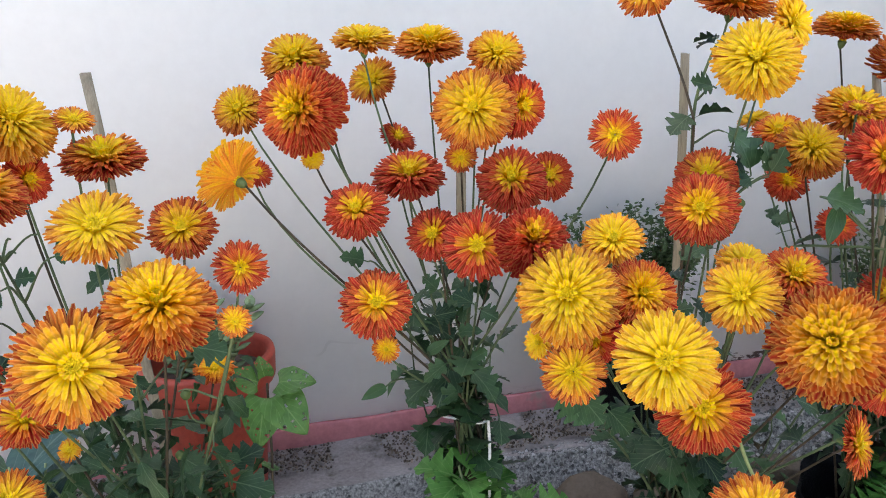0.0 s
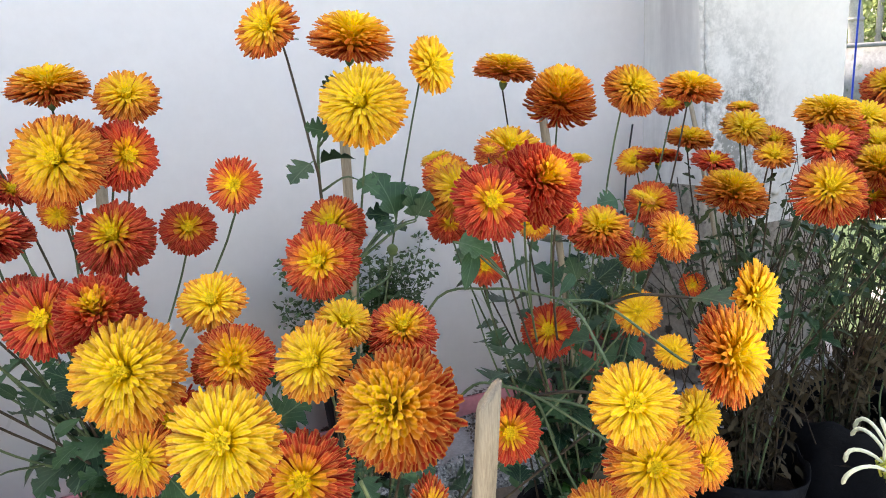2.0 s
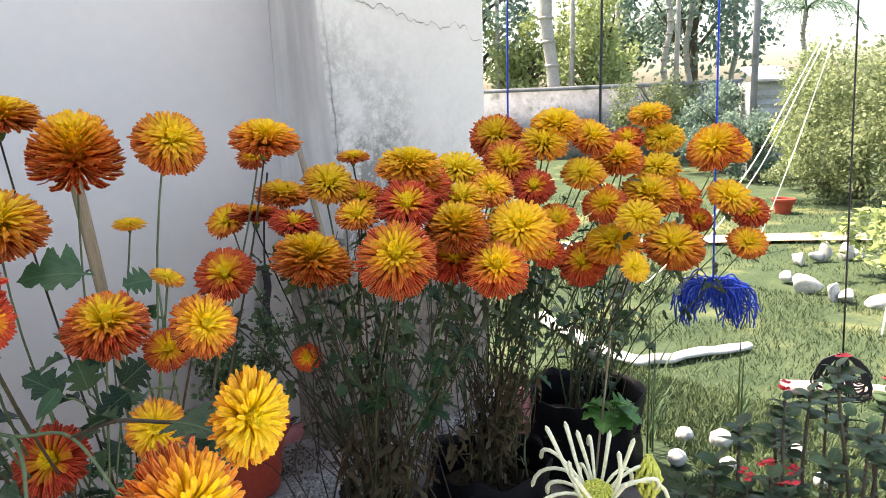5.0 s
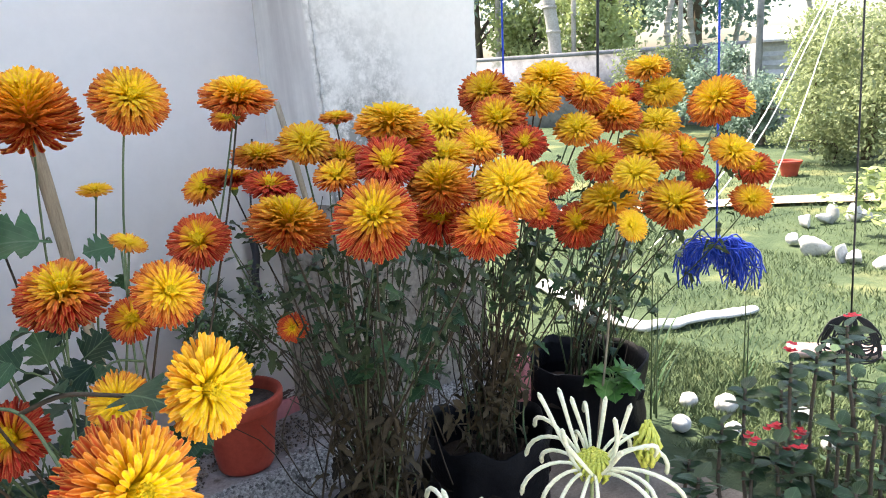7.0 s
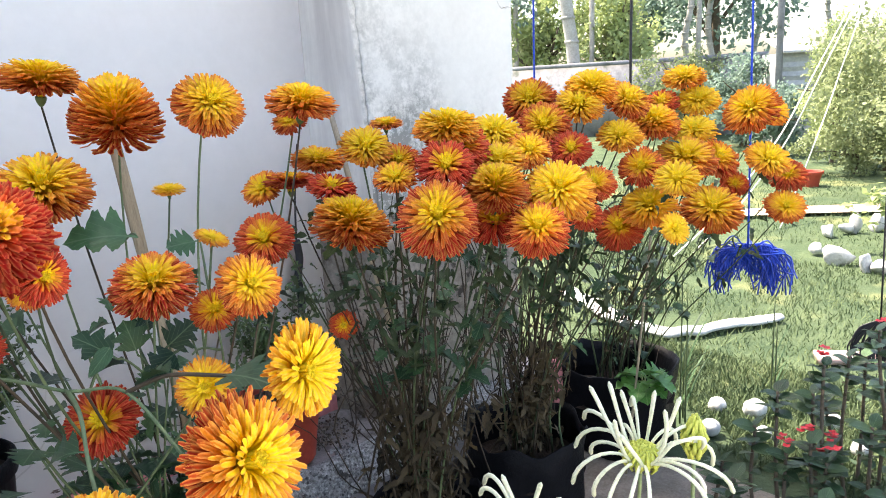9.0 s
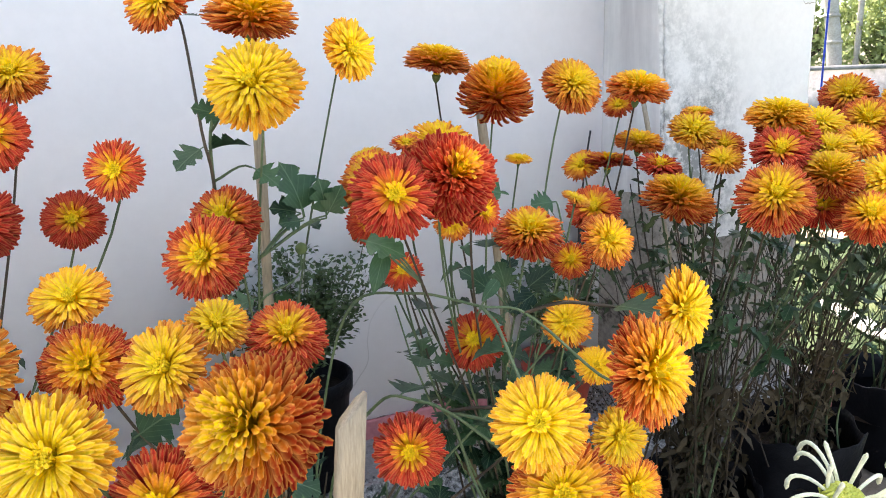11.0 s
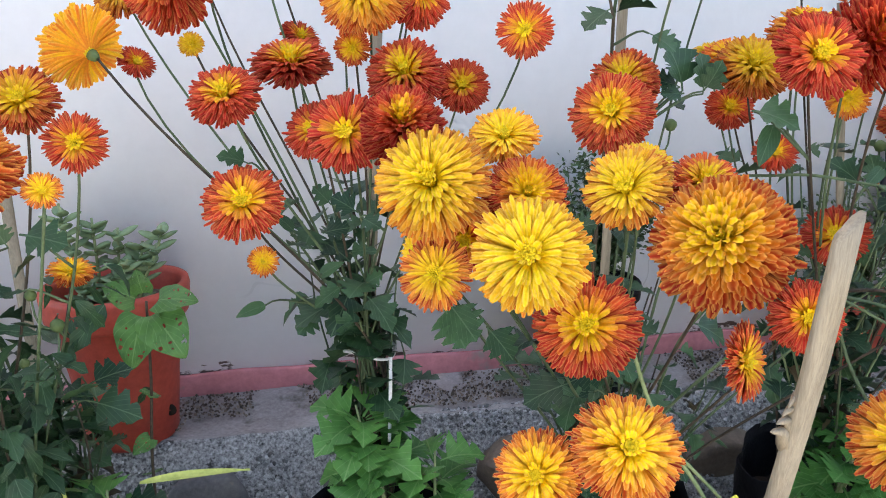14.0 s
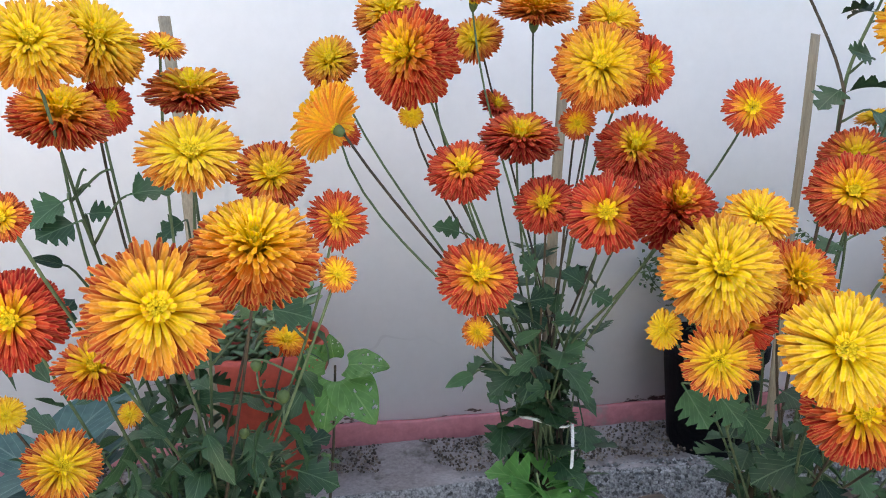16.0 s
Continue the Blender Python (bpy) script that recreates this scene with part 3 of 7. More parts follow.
# ---- leaves, stems and flower heads ----
def leaf_shape(lobes, depth, width, fold, droop, n=15):
    """A lobed leaf along y, 1 long, as vertices, faces and its uv."""
    verts, faces, uv = [], [], []
    if lobes:
        n = 44
    for i in range(n + 1):
        s = i / n
        if lobes:
            v = max(0.0, (s - 0.16) / 0.84) * lobes
            lobe = v - math.floor(v) if s < 0.995 else 1.0
            body = width * (0.62 + 0.75 * math.sin(math.pi * min(1, s * 0.95)) ** 1.2) * (1 - 0.45 * s * s)
            w = body * (1 - depth * (1 - max(0.0, math.sin(math.pi * min(1, lobe * 0.9 + 0.06) ** 1.35)) ** 0.55)) * (1 + 0.07 * math.sin(lobe * 21))
            w = 0.026 if s < 0.16 else max(0.004, w * min(1, (1.0 - s) * 9 + 0.02))
            verts += [(-w, s + 0.30 * w * (1 - s), droop * s * s + fold * w), (0, s, droop * s * s), (w, s + 0.30 * w * (1 - s), droop * s * s + fold * w)]
            uv += [(-w / width, s), (0, s), (w / width, s)]
            continue
        body = width * math.sin(math.pi * min(1, s * 0.93 + 0.07) ** 0.85) ** 0.8
        w = max(0.004, body) if 0.06 < s < 0.995 else 0.014
        z = droop * s * s
        verts += [(-w, s, z + fold * w), (0, s, z), (w, s, z + fold * w)]
        uv += [(-w / width, s), (0, s), (w / width, s)]
    for i in range(n):
        a = 3 * i
        faces += [(a, a + 1, a + 4, a + 3), (a + 1, a + 2, a + 5, a + 4)]
    return verts, faces, uv


def leaf_mesh(material, *shape):
    v, f, uv = leaf_shape(*shape)
    ob = mesh_object("leaf", v, f, material, uv={"grad": uv})
    me = ob.data
    bpy.data.objects.remove(ob)
    return me


MUM_SHAPES = ((3.0, 0.86, 0.43, 0.2, -0.25), (3.0, 0.80, 0.37, 0.4, -0.45), (4.0, 0.84, 0.40, 0.1, -0.1), (3.0, 0.74, 0.30, 0.6, -0.7))
MUM_LEAVES = [leaf_mesh(LEAF, *s) for s in MUM_SHAPES]
YOUNG_LEAVES = [leaf_mesh(LEAF_BRIGHT, *s) for s in ((3.0, 0.95, 0.50, 0.35, -0.35), (3.0, 0.93, 0.44, 0.5, -0.55), (4.0, 0.94, 0.46, 0.3, -0.25))]
DRY_LEAVES = [leaf_mesh(LEAF_DRY, *s) for s in ((3.0, 0.6, 0.24, 0.9, -1.0), (3.0, 0.5, 0.20, 0.7, -0.8))]
DULL_LEAVES = [leaf_mesh(LEAF_DULL, *s) for s in MUM_SHAPES]
OVAL_LEAVES = [leaf_mesh(LEAF, 0, 0, 0.24, 0.3, -0.25), leaf_mesh(LEAF, 0, 0, 0.20, 0.2, -0.1)]


def put_leaf(parent, meshes, at, direction, size, r=rng, roll=0.5):
    ob = new("leaf", r.choice(meshes))
    up = Vector((r.uniform(-roll, roll), r.uniform(-roll, roll), 1))
    ob.parent = parent
    ob.matrix_parent_inverse = parent.matrix_basis.inverted()
    ob.matrix_basis = Matrix.Translation(at) @ frame_of(direction, up) @ Matrix.Scale(size, 4)
    return ob


def depth_of(full):
    """How far the calyx lies below a head's face, for a head of radius 1."""
    return 0.30 + 0.50 * full


def petals_mesh(seed, full):
    """Ray petals ring by ring for a head of radius 1 that faces +z: flat over the face, crowded and reflexed at the rim."""
    r = np.random.RandomState(seed)
    rings = int(round(4 + 7.5 * full**1.2))
    top, dome, skirt = 0.06 + 0.20 * full, 0.06 + 0.70 * full**1.4, 0.10 + 0.34 * full
    hole = 0.23 - 0.13 * full
    pompon = max(0.0, (full - 0.85) / 0.15)
    reach, ease = 0.74 + 0.22 * pompon, 0.72 + 0.35 * pompon
    low = -depth_of(full)
    s = np.array([0, 0.32, 0.6, 0.82, 0.94, 1.0])
    shape = np.array([0.45, 0.64, 0.88, 1.06, 1.0, 0.55] if full > 0.3 else [0.5, 0.8, 1.0, 1.0, 0.75, 0.3])
    shape[4:] *= 1 + 0.5 * pompon
    tilt, lean = r.normal(0, 0.07), r.uniform(0, 6.28)
    verts, faces, grad, side, away = [], [], [], [], []
    for k in range(rings):
        q = k / (rings - 1)
        rho = hole + (1 - hole) * math.sin(math.pi / 2 * min(1.0, (q + 0.02) / reach)) ** ease
        if q > reach:
            rho *= 1 - 0.10 * (q - reach) / (1 - reach + 1e-6) * full
        high = top - dome * (1 - math.sqrt(max(0.0, 1 - min(1.0, rho) ** 2))) - skirt * max(0.0, q - 0.45) / 0.55
        wide = (0.036 + 0.010 * q) * (1.26 - 0.32 * full) * (1 + 0.25 * pompon)
        count = max(8, int(round(2 * math.pi * rho / (2 * wide) * (0.96 - 0.06 * q))))
        for j in range(count):
            phi = 2 * math.pi * (j + 0.5 * (k % 2)) / count + r.normal(0, 0.09)
            er, et = np.array([math.cos(phi), math.sin(phi), 0]), np.array([-math.sin(phi), math.cos(phi), 0])
            R = rho * (1 + r.normal(0, 0.05))
            z = high + r.normal(0, 0.03) + tilt * math.cos(phi - lean) * rho
            base = er * (0.03 + 0.05 * q) + np.array([0, 0, low + 0.14 - 0.08 * q])
            tip = er * R + np.array([0, 0, z]) + et * r.normal(0, 0.06) * R
            ctrl = er * R * (0.34 + 0.22 * q) + np.array([0, 0, z - 0.02 + (0.12 + 0.20 * full) * q + r.normal(0, 0.03)]) + et * r.normal(0, 0.03) * R
            w = wide * (1 + r.normal(0, 0.12)) * shape
            hook = (0.03 + 0.06 * q * full) * (0.6 + 0.8 * r.rand()) + 0.15 * pompon
            tw, o, rnd = r.normal(0, 0.28), len(verts), r.rand()
            cup = r.uniform(0.30, 0.75)
            for i in range(6):
                c = base * (1 - s[i]) ** 2 + ctrl * 2 * s[i] * (1 - s[i]) + tip * s[i] ** 2
                d = (ctrl - base) * 2 * (1 - s[i]) + (tip - ctrl) * 2 * s[i]
                up = np.cross(d / (np.linalg.norm(d) + 1e-9), et)
                c = c + up * hook * max(0.0, (s[i] - 0.7) / 0.3) ** 2
                across = et * math.cos(tw * s[i]) + up * math.sin(tw * s[i])
                lift = cup * w[i] * (1.4 if i == 5 else 1.0)
                verts += [c - across * w[i] + up * lift, c, c + across * w[i] + up * lift]
                grad += [(s[i], q)] * 3
                side += [(1, rnd), (0, rnd), (1, rnd)]
                away += [(math.hypot(c[0], c[1]), q)] * 3
            for i in range(5):
                a = o + 3 * i
                faces += [(a, a + 1, a + 4, a + 3), (a + 1, a + 2, a + 5, a + 4)]
    verts = np.array(verts)
    verts[:, :2] /= np.percentile(np.hypot(verts[:, 0], verts[:, 1]), 98)
    return verts, faces, {"grad": grad, "side": side, "away": away}


def heart_mesh(seed, radius, low):
    """The knobbly disc of florets in the middle of a head."""
    r = np.random.RandomState(seed)
    pieces = []
    for i in range(34):
        rad, a = radius * math.sqrt((i + 1.5) / 35), i * 2.39996
        h = 0.05 * (rad / radius) + r.rand() * 0.07
        c = Vector((rad * math.cos(a) * 0.8, rad * math.sin(a) * 0.8, low))
        tip = Vector((rad * math.cos(a + 0.15), rad * math.sin(a + 0.15), h - 0.04 + 0.8 * (0.21 - radius)))
        pieces.append(tube([c, (c + tip) / 2, tip], 0.014, 0.028, 5))
    return merge(pieces)


BLOOMS = [0]
HEADS = []


def stem_line(p, back, n, bow):
    base = Vector(p["base"])
    out = Vector((back.x - base.x, back.y - base.y, 0))
    foot = base + Vector((rng.gauss(0, 1), rng.gauss(0, 1), 0)) * p["foot"]
    rise = max(0.05, back.z - foot.z)
    if p["waist"]:
        a = rng.uniform(0, 6.28)
        w = Vector(p["waist"]) + Vector((math.cos(a), math.sin(a), 0)) * rng.uniform(0.008, 0.026)
        if back.z > w.z + 0.1:
            span = (back - w).length
            end = ((back - w).normalized() * 1.2 + n * 0.7 + Vector((0, 0, 0.5))).normalized()
            start = ((back - w).normalized() + Vector((rng.gauss(0, 0.1), rng.gauss(0, 0.1), 0.5))).normalized()
            return bezier(foot, foot.lerp(w, 0.35), w - start * 0.06, w, 4)[:-1] + bezier(w, w + start * span * 0.35, back - end * span * 0.3, back, 11)
    c1 = foot + Vector((out.x * 0.14, out.y * 0.14, rise * 0.36))
    c2 = back - n * 0.035 + Vector((-out.x * 0.32, -out.y * 0.32, -rise * 0.34)) + Vector((rng.gauss(0, bow), rng.gauss(0, bow), 0))
    return bezier(foot, c1, c2, back, 14)


def bloom(p, at, size, normal, hue, full, line=None):
    """A flower head with calyx, its stem down to the plant's foot and leaves along it."""
    BLOOMS[0] += 1
    HEADS.append(Vector(at))
    seed, root = BLOOMS[0], p["root"]
    n, rad = (Vector(normal).normalized() + Vector((0, 0, p["lift"]))).normalized(), size / 2
    v, f, uv = petals_mesh(seed, full)
    x = n.orthogonal().normalized()
    turn = Matrix((x, n.cross(x), n)).transposed().to_4x4()
    place = Matrix.Translation(at) @ turn @ Matrix.Rotation(seed * 1.7, 4, "Z")
    head = mesh_object("flower_head", v * rad, f, PETALS[min(6, int(min(1.0, hue + p["warm"]) * 6.99))], uv=uv)
    head.parent = root
    head.matrix_parent_inverse = root.matrix_basis.inverted()
    head.matrix_basis = place
    low = -depth_of(full)
    hv, hf = heart_mesh(seed, 0.21 - 0.13 * full, low)
    heart = mesh_object("centre", [c * rad for c in hv], hf, HEART)
    heart.parent = head
    deep = -(low - 0.03) * rad
    cv, cf = revolve([(0.002, -deep - 0.20 * rad), (0.06 * rad, -deep - 0.18 * rad), (0.11 * rad, -deep - 0.1 * rad), (0.14 * rad, -deep + 0.02 * rad), (0.1 * rad, -deep + 0.06 * rad), (0.001, -deep + 0.07 * rad)], (0, 0, 0), 10)
    cup = mesh_object("calyx", cv, cf, CALYX)
    cup.parent = head
    back = Vector(at) - n * (deep + 0.2 * rad)
    pts = smooth_line([Vector(q) for q in line] + [back - n * 0.02, back]) if line else stem_line(p, back, n, p["bow"])
    sv, sf = tube(pts, p["thick"] * 1.25, p["thick"] * 0.8, 6)
    mesh_object("stem", sv, sf, p["stems"][seed % len(p["stems"])], root)
    p["joints"] += pts[1:]
    k = len(pts) - 1
    for _ in range(p["leaves"]):
        s = rng.uniform(*p["span"])
        i = min(k - 1, int(s * k))
        q = pts[i].lerp(pts[i + 1], s * k - i)
        a = rng.uniform(0, 2 * math.pi)
        d = Vector((math.cos(a), math.sin(a), rng.uniform(-0.5, 0.6)))
        kind = DRY_LEAVES if s < p["dry"] and rng.random() < 0.6 else MUM_LEAVES
        put_leaf(root, kind, q, d, rng.uniform(0.034, 0.066) * (1.15 - 0.55 * s) * p["size"])
    return pts


def smooth_line(ps, n=6):
    """A smooth line through points."""
    out = []
    for i in range(len(ps) - 1):
        a, b, c, d = ps[max(i - 1, 0)], ps[i], ps[i + 1], ps[min(i + 2, len(ps) - 1)]
        for k in range(n):
            t = k / n
            out.append(0.5 * (2 * b + (c - a) * t + (2 * a - 5 * b + 4 * c - d) * t * t + (3 * b - a - 3 * c + d) * t**3))
    return out + [ps[-1]]


def mum_plant(base, label, leaves=4, span=(0.1, 0.72), foot=0.025, thick=0.0016, bow=0.02, dry=0.2, stems=None, size=1.0, waist=None, lift=0.0, warm=0.0):
    root = thing("chrysanthemum_plant", base, label, "flowering plant", "chrysanthemum plants along the wall")
    return dict(waist=waist, size=size, lift=lift, warm=warm, root=root, base=base, joints=[], leaves=leaves, span=span, foot=foot, thick=thick, bow=bow, dry=dry, stems=stems or [STEM, STEM, STEM_BROWN])


def leaf_at(p, base, tip, big):
    """A single leaf between two places, on a short stalk from the nearest air below."""
    a, b = Vector(base), Vector(tip)
    ob = new("leaf", rng.choice(MUM_LEAVES[:3] if big else MUM_LEAVES + OVAL_LEAVES[:1]))
    ob.parent = p["root"]
    ob.matrix_parent_inverse = p["root"].matrix_basis.inverted()
    up = Vector((rng.uniform(-0.3, 0.3), -0.75, 0.65))
    ob.matrix_basis = Matrix.Translation(a) @ frame_of(b - a, up) @ Matrix.Scale((b - a).length * 1.08, 4)
    foot = Vector(p["base"])
    near = [q for q in p["joints"] if q.z < a.z - 0.008] or [foot]
    low = min(near, key=lambda q: (q - a).length)
    if (low - a).length > 0.09 or min((a.lerp(b, 0.5) - h).length for h in HEADS) < 0.042:
        bpy.data.objects.remove(ob)
        return
    v, f = tube(bezier(low, low.lerp(a, 0.3), low.lerp(a, 0.7) + Vector((0, 0, 0.012)), a, 6), 0.0016, 0.001, 5)
    mesh_object("stem", v, f, p["stems"][0], p["root"])


def extra_shoots(p, count, reach, height, leaves=5, kinds=MUM_LEAVES, thin=False):
    """Leafy shoots without flowers that fill out the foot of a plant."""
    for _ in range(count):
        a = rng.uniform(0, 2 * math.pi)
        h = height * rng.uniform(0.5, 1.0)
        b = Vector(p["base"]) + Vector((rng.gauss(0, 1), rng.gauss(0, 1), 0)) * p["foot"]
        top = b + Vector((math.cos(a) * reach * rng.random(), math.sin(a) * reach * rng.random(), h))
        wob = [Vector((rng.gauss(0, 0.03), rng.gauss(0, 0.03), 0)) for _ in range(2)]
        pts = bezier(b, b + wob[0] + Vector((0, 0, h * 0.4)), b.lerp(top, 0.62) + wob[1], top, 8)
        v, f = tube(pts, 0.0024, 0.0010, 5)
        mesh_object("stem", v, f, rng.choice(p["stems"]), p["root"])
        for j in range(leaves):
            i = min(7, int((0.25 + 0.75 * (j + rng.random()) / leaves) * 8))
            c = rng.uniform(0, 2 * math.pi)
            kind = DRY_LEAVES if rng.random() < p["dry"] * 1.2 and pts[i].z < 0.4 else kinds
            put_leaf(p["root"], kind, pts[i], Vector((math.cos(c), math.sin(c), rng.uniform(-0.4, 0.5))), rng.uniform(0.015, 0.036) if thin else rng.uniform(0.025, 0.055))


def thicket(p, name, count, low, high, reach, sizes, material, label, seed, lean=(0.0, 0.0)):
    """Many small curled leaves hanging along the stems of a crowded plant, one joined part."""
    r = random.Random(seed)
    lines = [q for q in p["joints"] if low < q.z < high]
    verts, faces, uv = [], [], []
    for _ in range(count):
        if r.random() < 0.88 and lines:
            c = r.choice(lines) + Vector((r.gauss(0, 0.012), r.gauss(0, 0.012), r.gauss(0, 0.02)))
        else:
            k = r.random()
            c = Vector(p["base"]) + Vector((r.gauss(0, 0.5) * reach + lean[0] * k, r.gauss(0, 0.4) * reach + lean[1] * k, 0))
            c.z = low + (high - low) * k
        a, size = r.uniform(0, 6.28), r.uniform(*sizes)
        t = Matrix.Translation(c) @ frame_of((math.cos(a), math.sin(a), r.uniform(-1.2, 0.5)), (r.uniform(-1, 1), r.uniform(-1, 1), 1)) @ Matrix.Scale(size, 4)
        o, curl, half = len(verts), r.uniform(-1.1, 0.2), r.uniform(0.13, 0.26)
        for i, w in enumerate((0.10, 0.75, 1.0, 0.55, 0.85, 0.06)):
            y = i / 5
            for u in (-1, 0, 1):
                verts.append(t @ Vector((u * w * half, y, curl * y * y + 0.5 * w * half * abs(u))))
                uv.append((u * w, y))
        for i in range(5):
            b = o + 3 * i
            faces += [(b, b + 1, b + 4, b + 3), (b + 1, b + 2, b + 5, b + 4)]
    ob = mesh_object(name, verts, faces, material, p["root"], label, uv={"grad": uv})
    tagged(ob, label, kind="stuff")


def twigs(p, count, low, high, reach, label, seed):
    """Bare dry twigs crossing one another at the foot of a crowded plant, one joined part."""
    r = random.Random(seed)
    pieces = []
    for _ in range(count):
        a = Vector(p["base"]) + Vector((r.gauss(0, 0.35) * reach, r.gauss(0, 0.3) * reach, 0))
        a.z = r.uniform(low, low + 0.5 * (high - low))
        b = a + Vector((r.gauss(0, 0.55) * reach, r.gauss(0, 0.45) * reach, r.uniform(0.2, 0.75) * (high - low)))
        m = Vector((r.gauss(0, 0.03), r.gauss(0, 0.03), 0))
        pieces.append(tube(bezier(a, a.lerp(b, 0.33) + m, a.lerp(b, 0.66) - m, b, 6), 0.0014, 0.0007, 4))
    tagged(mesh_object("dry_twig", *merge(pieces), STEM_BROWN, p["root"], label), label, kind="stuff")


def grow_bag(at, r, h, label):
    """A crumpled black nursery bag filled with soil."""
    root = thing("grow_bag", at, label, "plant bag", "black grow bags")
    prof = [(0.02, 0.0), (r * 0.92, 0.0), (r * 0.98, 0.02), (r, h * 0.3), (r * 0.97, h * 0.55), (r * 1.01, h * 0.8), (r * 1.03, h), (r * 1.01, h + 0.002), (r * 0.97, h * 0.9), (r * 0.95, h * 0.7)]
    v, f = revolve(prof, at, 56, 0.16)
    v = [Vector(c) for c in v]
    for c in v:
        if c.z > at[2] + h * 0.75:
            a = math.atan2(c.y - at[1], c.x - at[0])
            c.z += 0.022 * noise.noise((math.cos(a) * 2.1 + at[0] * 5, math.sin(a) * 2.1, 0.3)) + 0.006 * noise.noise((a * 5, at[0], 0))
    mesh_object("bag", v, f, BLACK_PLASTIC, root, "crumpled black plastic bag")
    sv, sf = [], []
    m = 18
    for i in range(m):
        for k in range(24):
            a, q = 2 * math.pi * k / 24, r * 1.0 * i / (m - 1)
            x, y = at[0] + q * math.cos(a), at[1] + q * math.sin(a)
            sv.append((x, y, at[2] + h * 0.58 + 0.014 * noise.fractal(Vector((x * 30, y * 30, 0)), 1, 2, 3)))
    for i in range(m - 1):
        for k in range(24):
            sf.append((i * 24 + k, i * 24 + (k + 1) % 24, (i + 1) * 24 + (k + 1) % 24, (i + 1) * 24 + k))
    mesh_object("soil", sv, sf, SOIL, root, "dark potting soil")
    return root


def stake(foot, top, width, label, split=False):
    """A split bamboo stake: a slightly crooked slat with an uneven cut end."""
    a, b = Vector(foot), Vector(top)
    d = (b - a).normalized()
    x = Vector((1, 0.25, 0))
    x = (x - d * x.dot(d)).normalized()
    y = d.cross(x)
    verts, faces, n = [], [], 14
    for i in range(n + 1):
        t = i / n
        c = a.lerp(b, t) + x * width * 0.35 * noise.noise((t * 3, a.x * 7, 0.1)) + y * width * 0.3 * noise.noise((t * 3, a.y * 7, 4.1))
        w = width * (0.5 + 0.08 * noise.noise((t * 5, a.x, 2)))
        th = w * 0.45
        for k, (u, q) in enumerate(((-1, -0.4), (-0.7, -1), (0.7, -1), (1, -0.4), (1, 0.5), (0.6, 1), (-0.6, 1), (-1, 0.5))):
            tip = d * (width * 0.5 * u) if i == n and split else d * (0.003 * noise.noise((k, a.x, 0)))
            verts.append(c + x * u * w + y * q * th + (tip if i == n else Vector()))
    for i in range(n):
        for k in range(8):
            p, q = i * 8 + k, i * 8 + (k + 1) % 8
            faces.append((p, q, q + 8, p + 8))
    faces += [tuple(range(8))[::-1], tuple(n * 8 + k for k in range(8))]
    ob = mesh_object("bamboo_stake", verts, faces, BAMBOO)
    if split:
        for k in range(4):
            p = a.lerp(b, 0.79 + 0.016 * k) - x * width * 0.3
            out = -x * (0.022 - 0.004 * k) + d * (0.006 - 0.006 * k) - y * 0.003
            fv, ff = tube([p - d * 0.012, p + out * 0.35, p + out * 0.75, p + out], 0.0060 - 0.0008 * k, 0.0005, 6)
            mesh_object("torn_fibre", fv, ff, BAMBOO, ob, "grey torn sliver of bamboo")
    return tagged(ob, label, "stake", "bamboo stakes")


def clay_pot(at, r, h, label, hole=False):
    root = thing("clay_pot", at, label, "flower pot")
    prof = [(0.012, 0.0), (r * 0.60, 0.0), (r * 0.64, 0.006), (r * 0.74, h * 0.45), (r * 0.87, h * 0.80), (r * 0.88, h * 0.805), (r * 0.95, h * 0.81), (r * 0.97, h * 0.83), (r, h * 0.97), (r * 0.985, h), (r * 0.90, h), (r * 0.87, h * 0.97), (r * 0.80, h * 0.7), (r * 0.78, h * 0.6)]
    v, f = revolve(prof, at, 48, 0.008)
    mesh_object("pot", v, f, CLAY, root, "red clay pot with a thick rim")
    sv, sf = revolve([(0.001, h * 0.86), (r * 0.4, h * 0.865), (r * 0.86, h * 0.85)], at, 30, 0.03)
    mesh_object("soil", sv, sf, GRIT, root, "dry crumbly soil")
    if hole:
        hv, hf = revolve([(0.001, 0.0), (0.009, 0.0), (0.010, -0.004)], (0, 0, 0), 14)
        t = Matrix.Translation((at[0] + r * 0.60, at[1] - r * 0.345, at[2] + h * 0.20)) @ Matrix.Rotation(radians(-58), 4, "Z") @ Matrix.Rotation(radians(82), 4, "X") @ Matrix.Rotation(radians(40), 4, "Y")
        mesh_object("drain_hole", [t @ Vector(c) for c in hv], hf, SOIL, root, "dark drain hole low in the side")
    return root


# ---- bags, pots and stakes ----
for (x, y, r, h), words in (((-0.16, -0.42, 0.12, 0.20), "black plastic grow bag of soil by the plinth"), ((0.27, -0.40, 0.10, 0.20), "black plastic grow bag shared with a young seedling"), ((0.59, -0.43, 0.11, 0.19), "black plastic grow bag with seedlings at the rim"),
                            ((0.93, -0.42, 0.12, 0.19), "wide black plastic grow bag below yellow blooms"), ((1.35, -0.375, 0.11, 0.16), "black plastic grow bag under dry stems"), ((1.65, -0.345, 0.125, 0.20), "black plastic grow bag with dry brown stems"), ((2.07, -0.285, 0.14, 0.205), "black plastic grow bag at the end of the row")):
    grow_bag((x, y, 0.012), r, h, words)
clay_pot((-0.118, -0.045, LEDGE_Z - 0.004), 0.115, 0.27, "red clay pot on the ledge with a jade succulent", True)
clay_pot((1.275, -0.04, LEDGE_Z - 0.004), 0.085, 0.15, "small red clay pot on the ledge with a ferny herb")
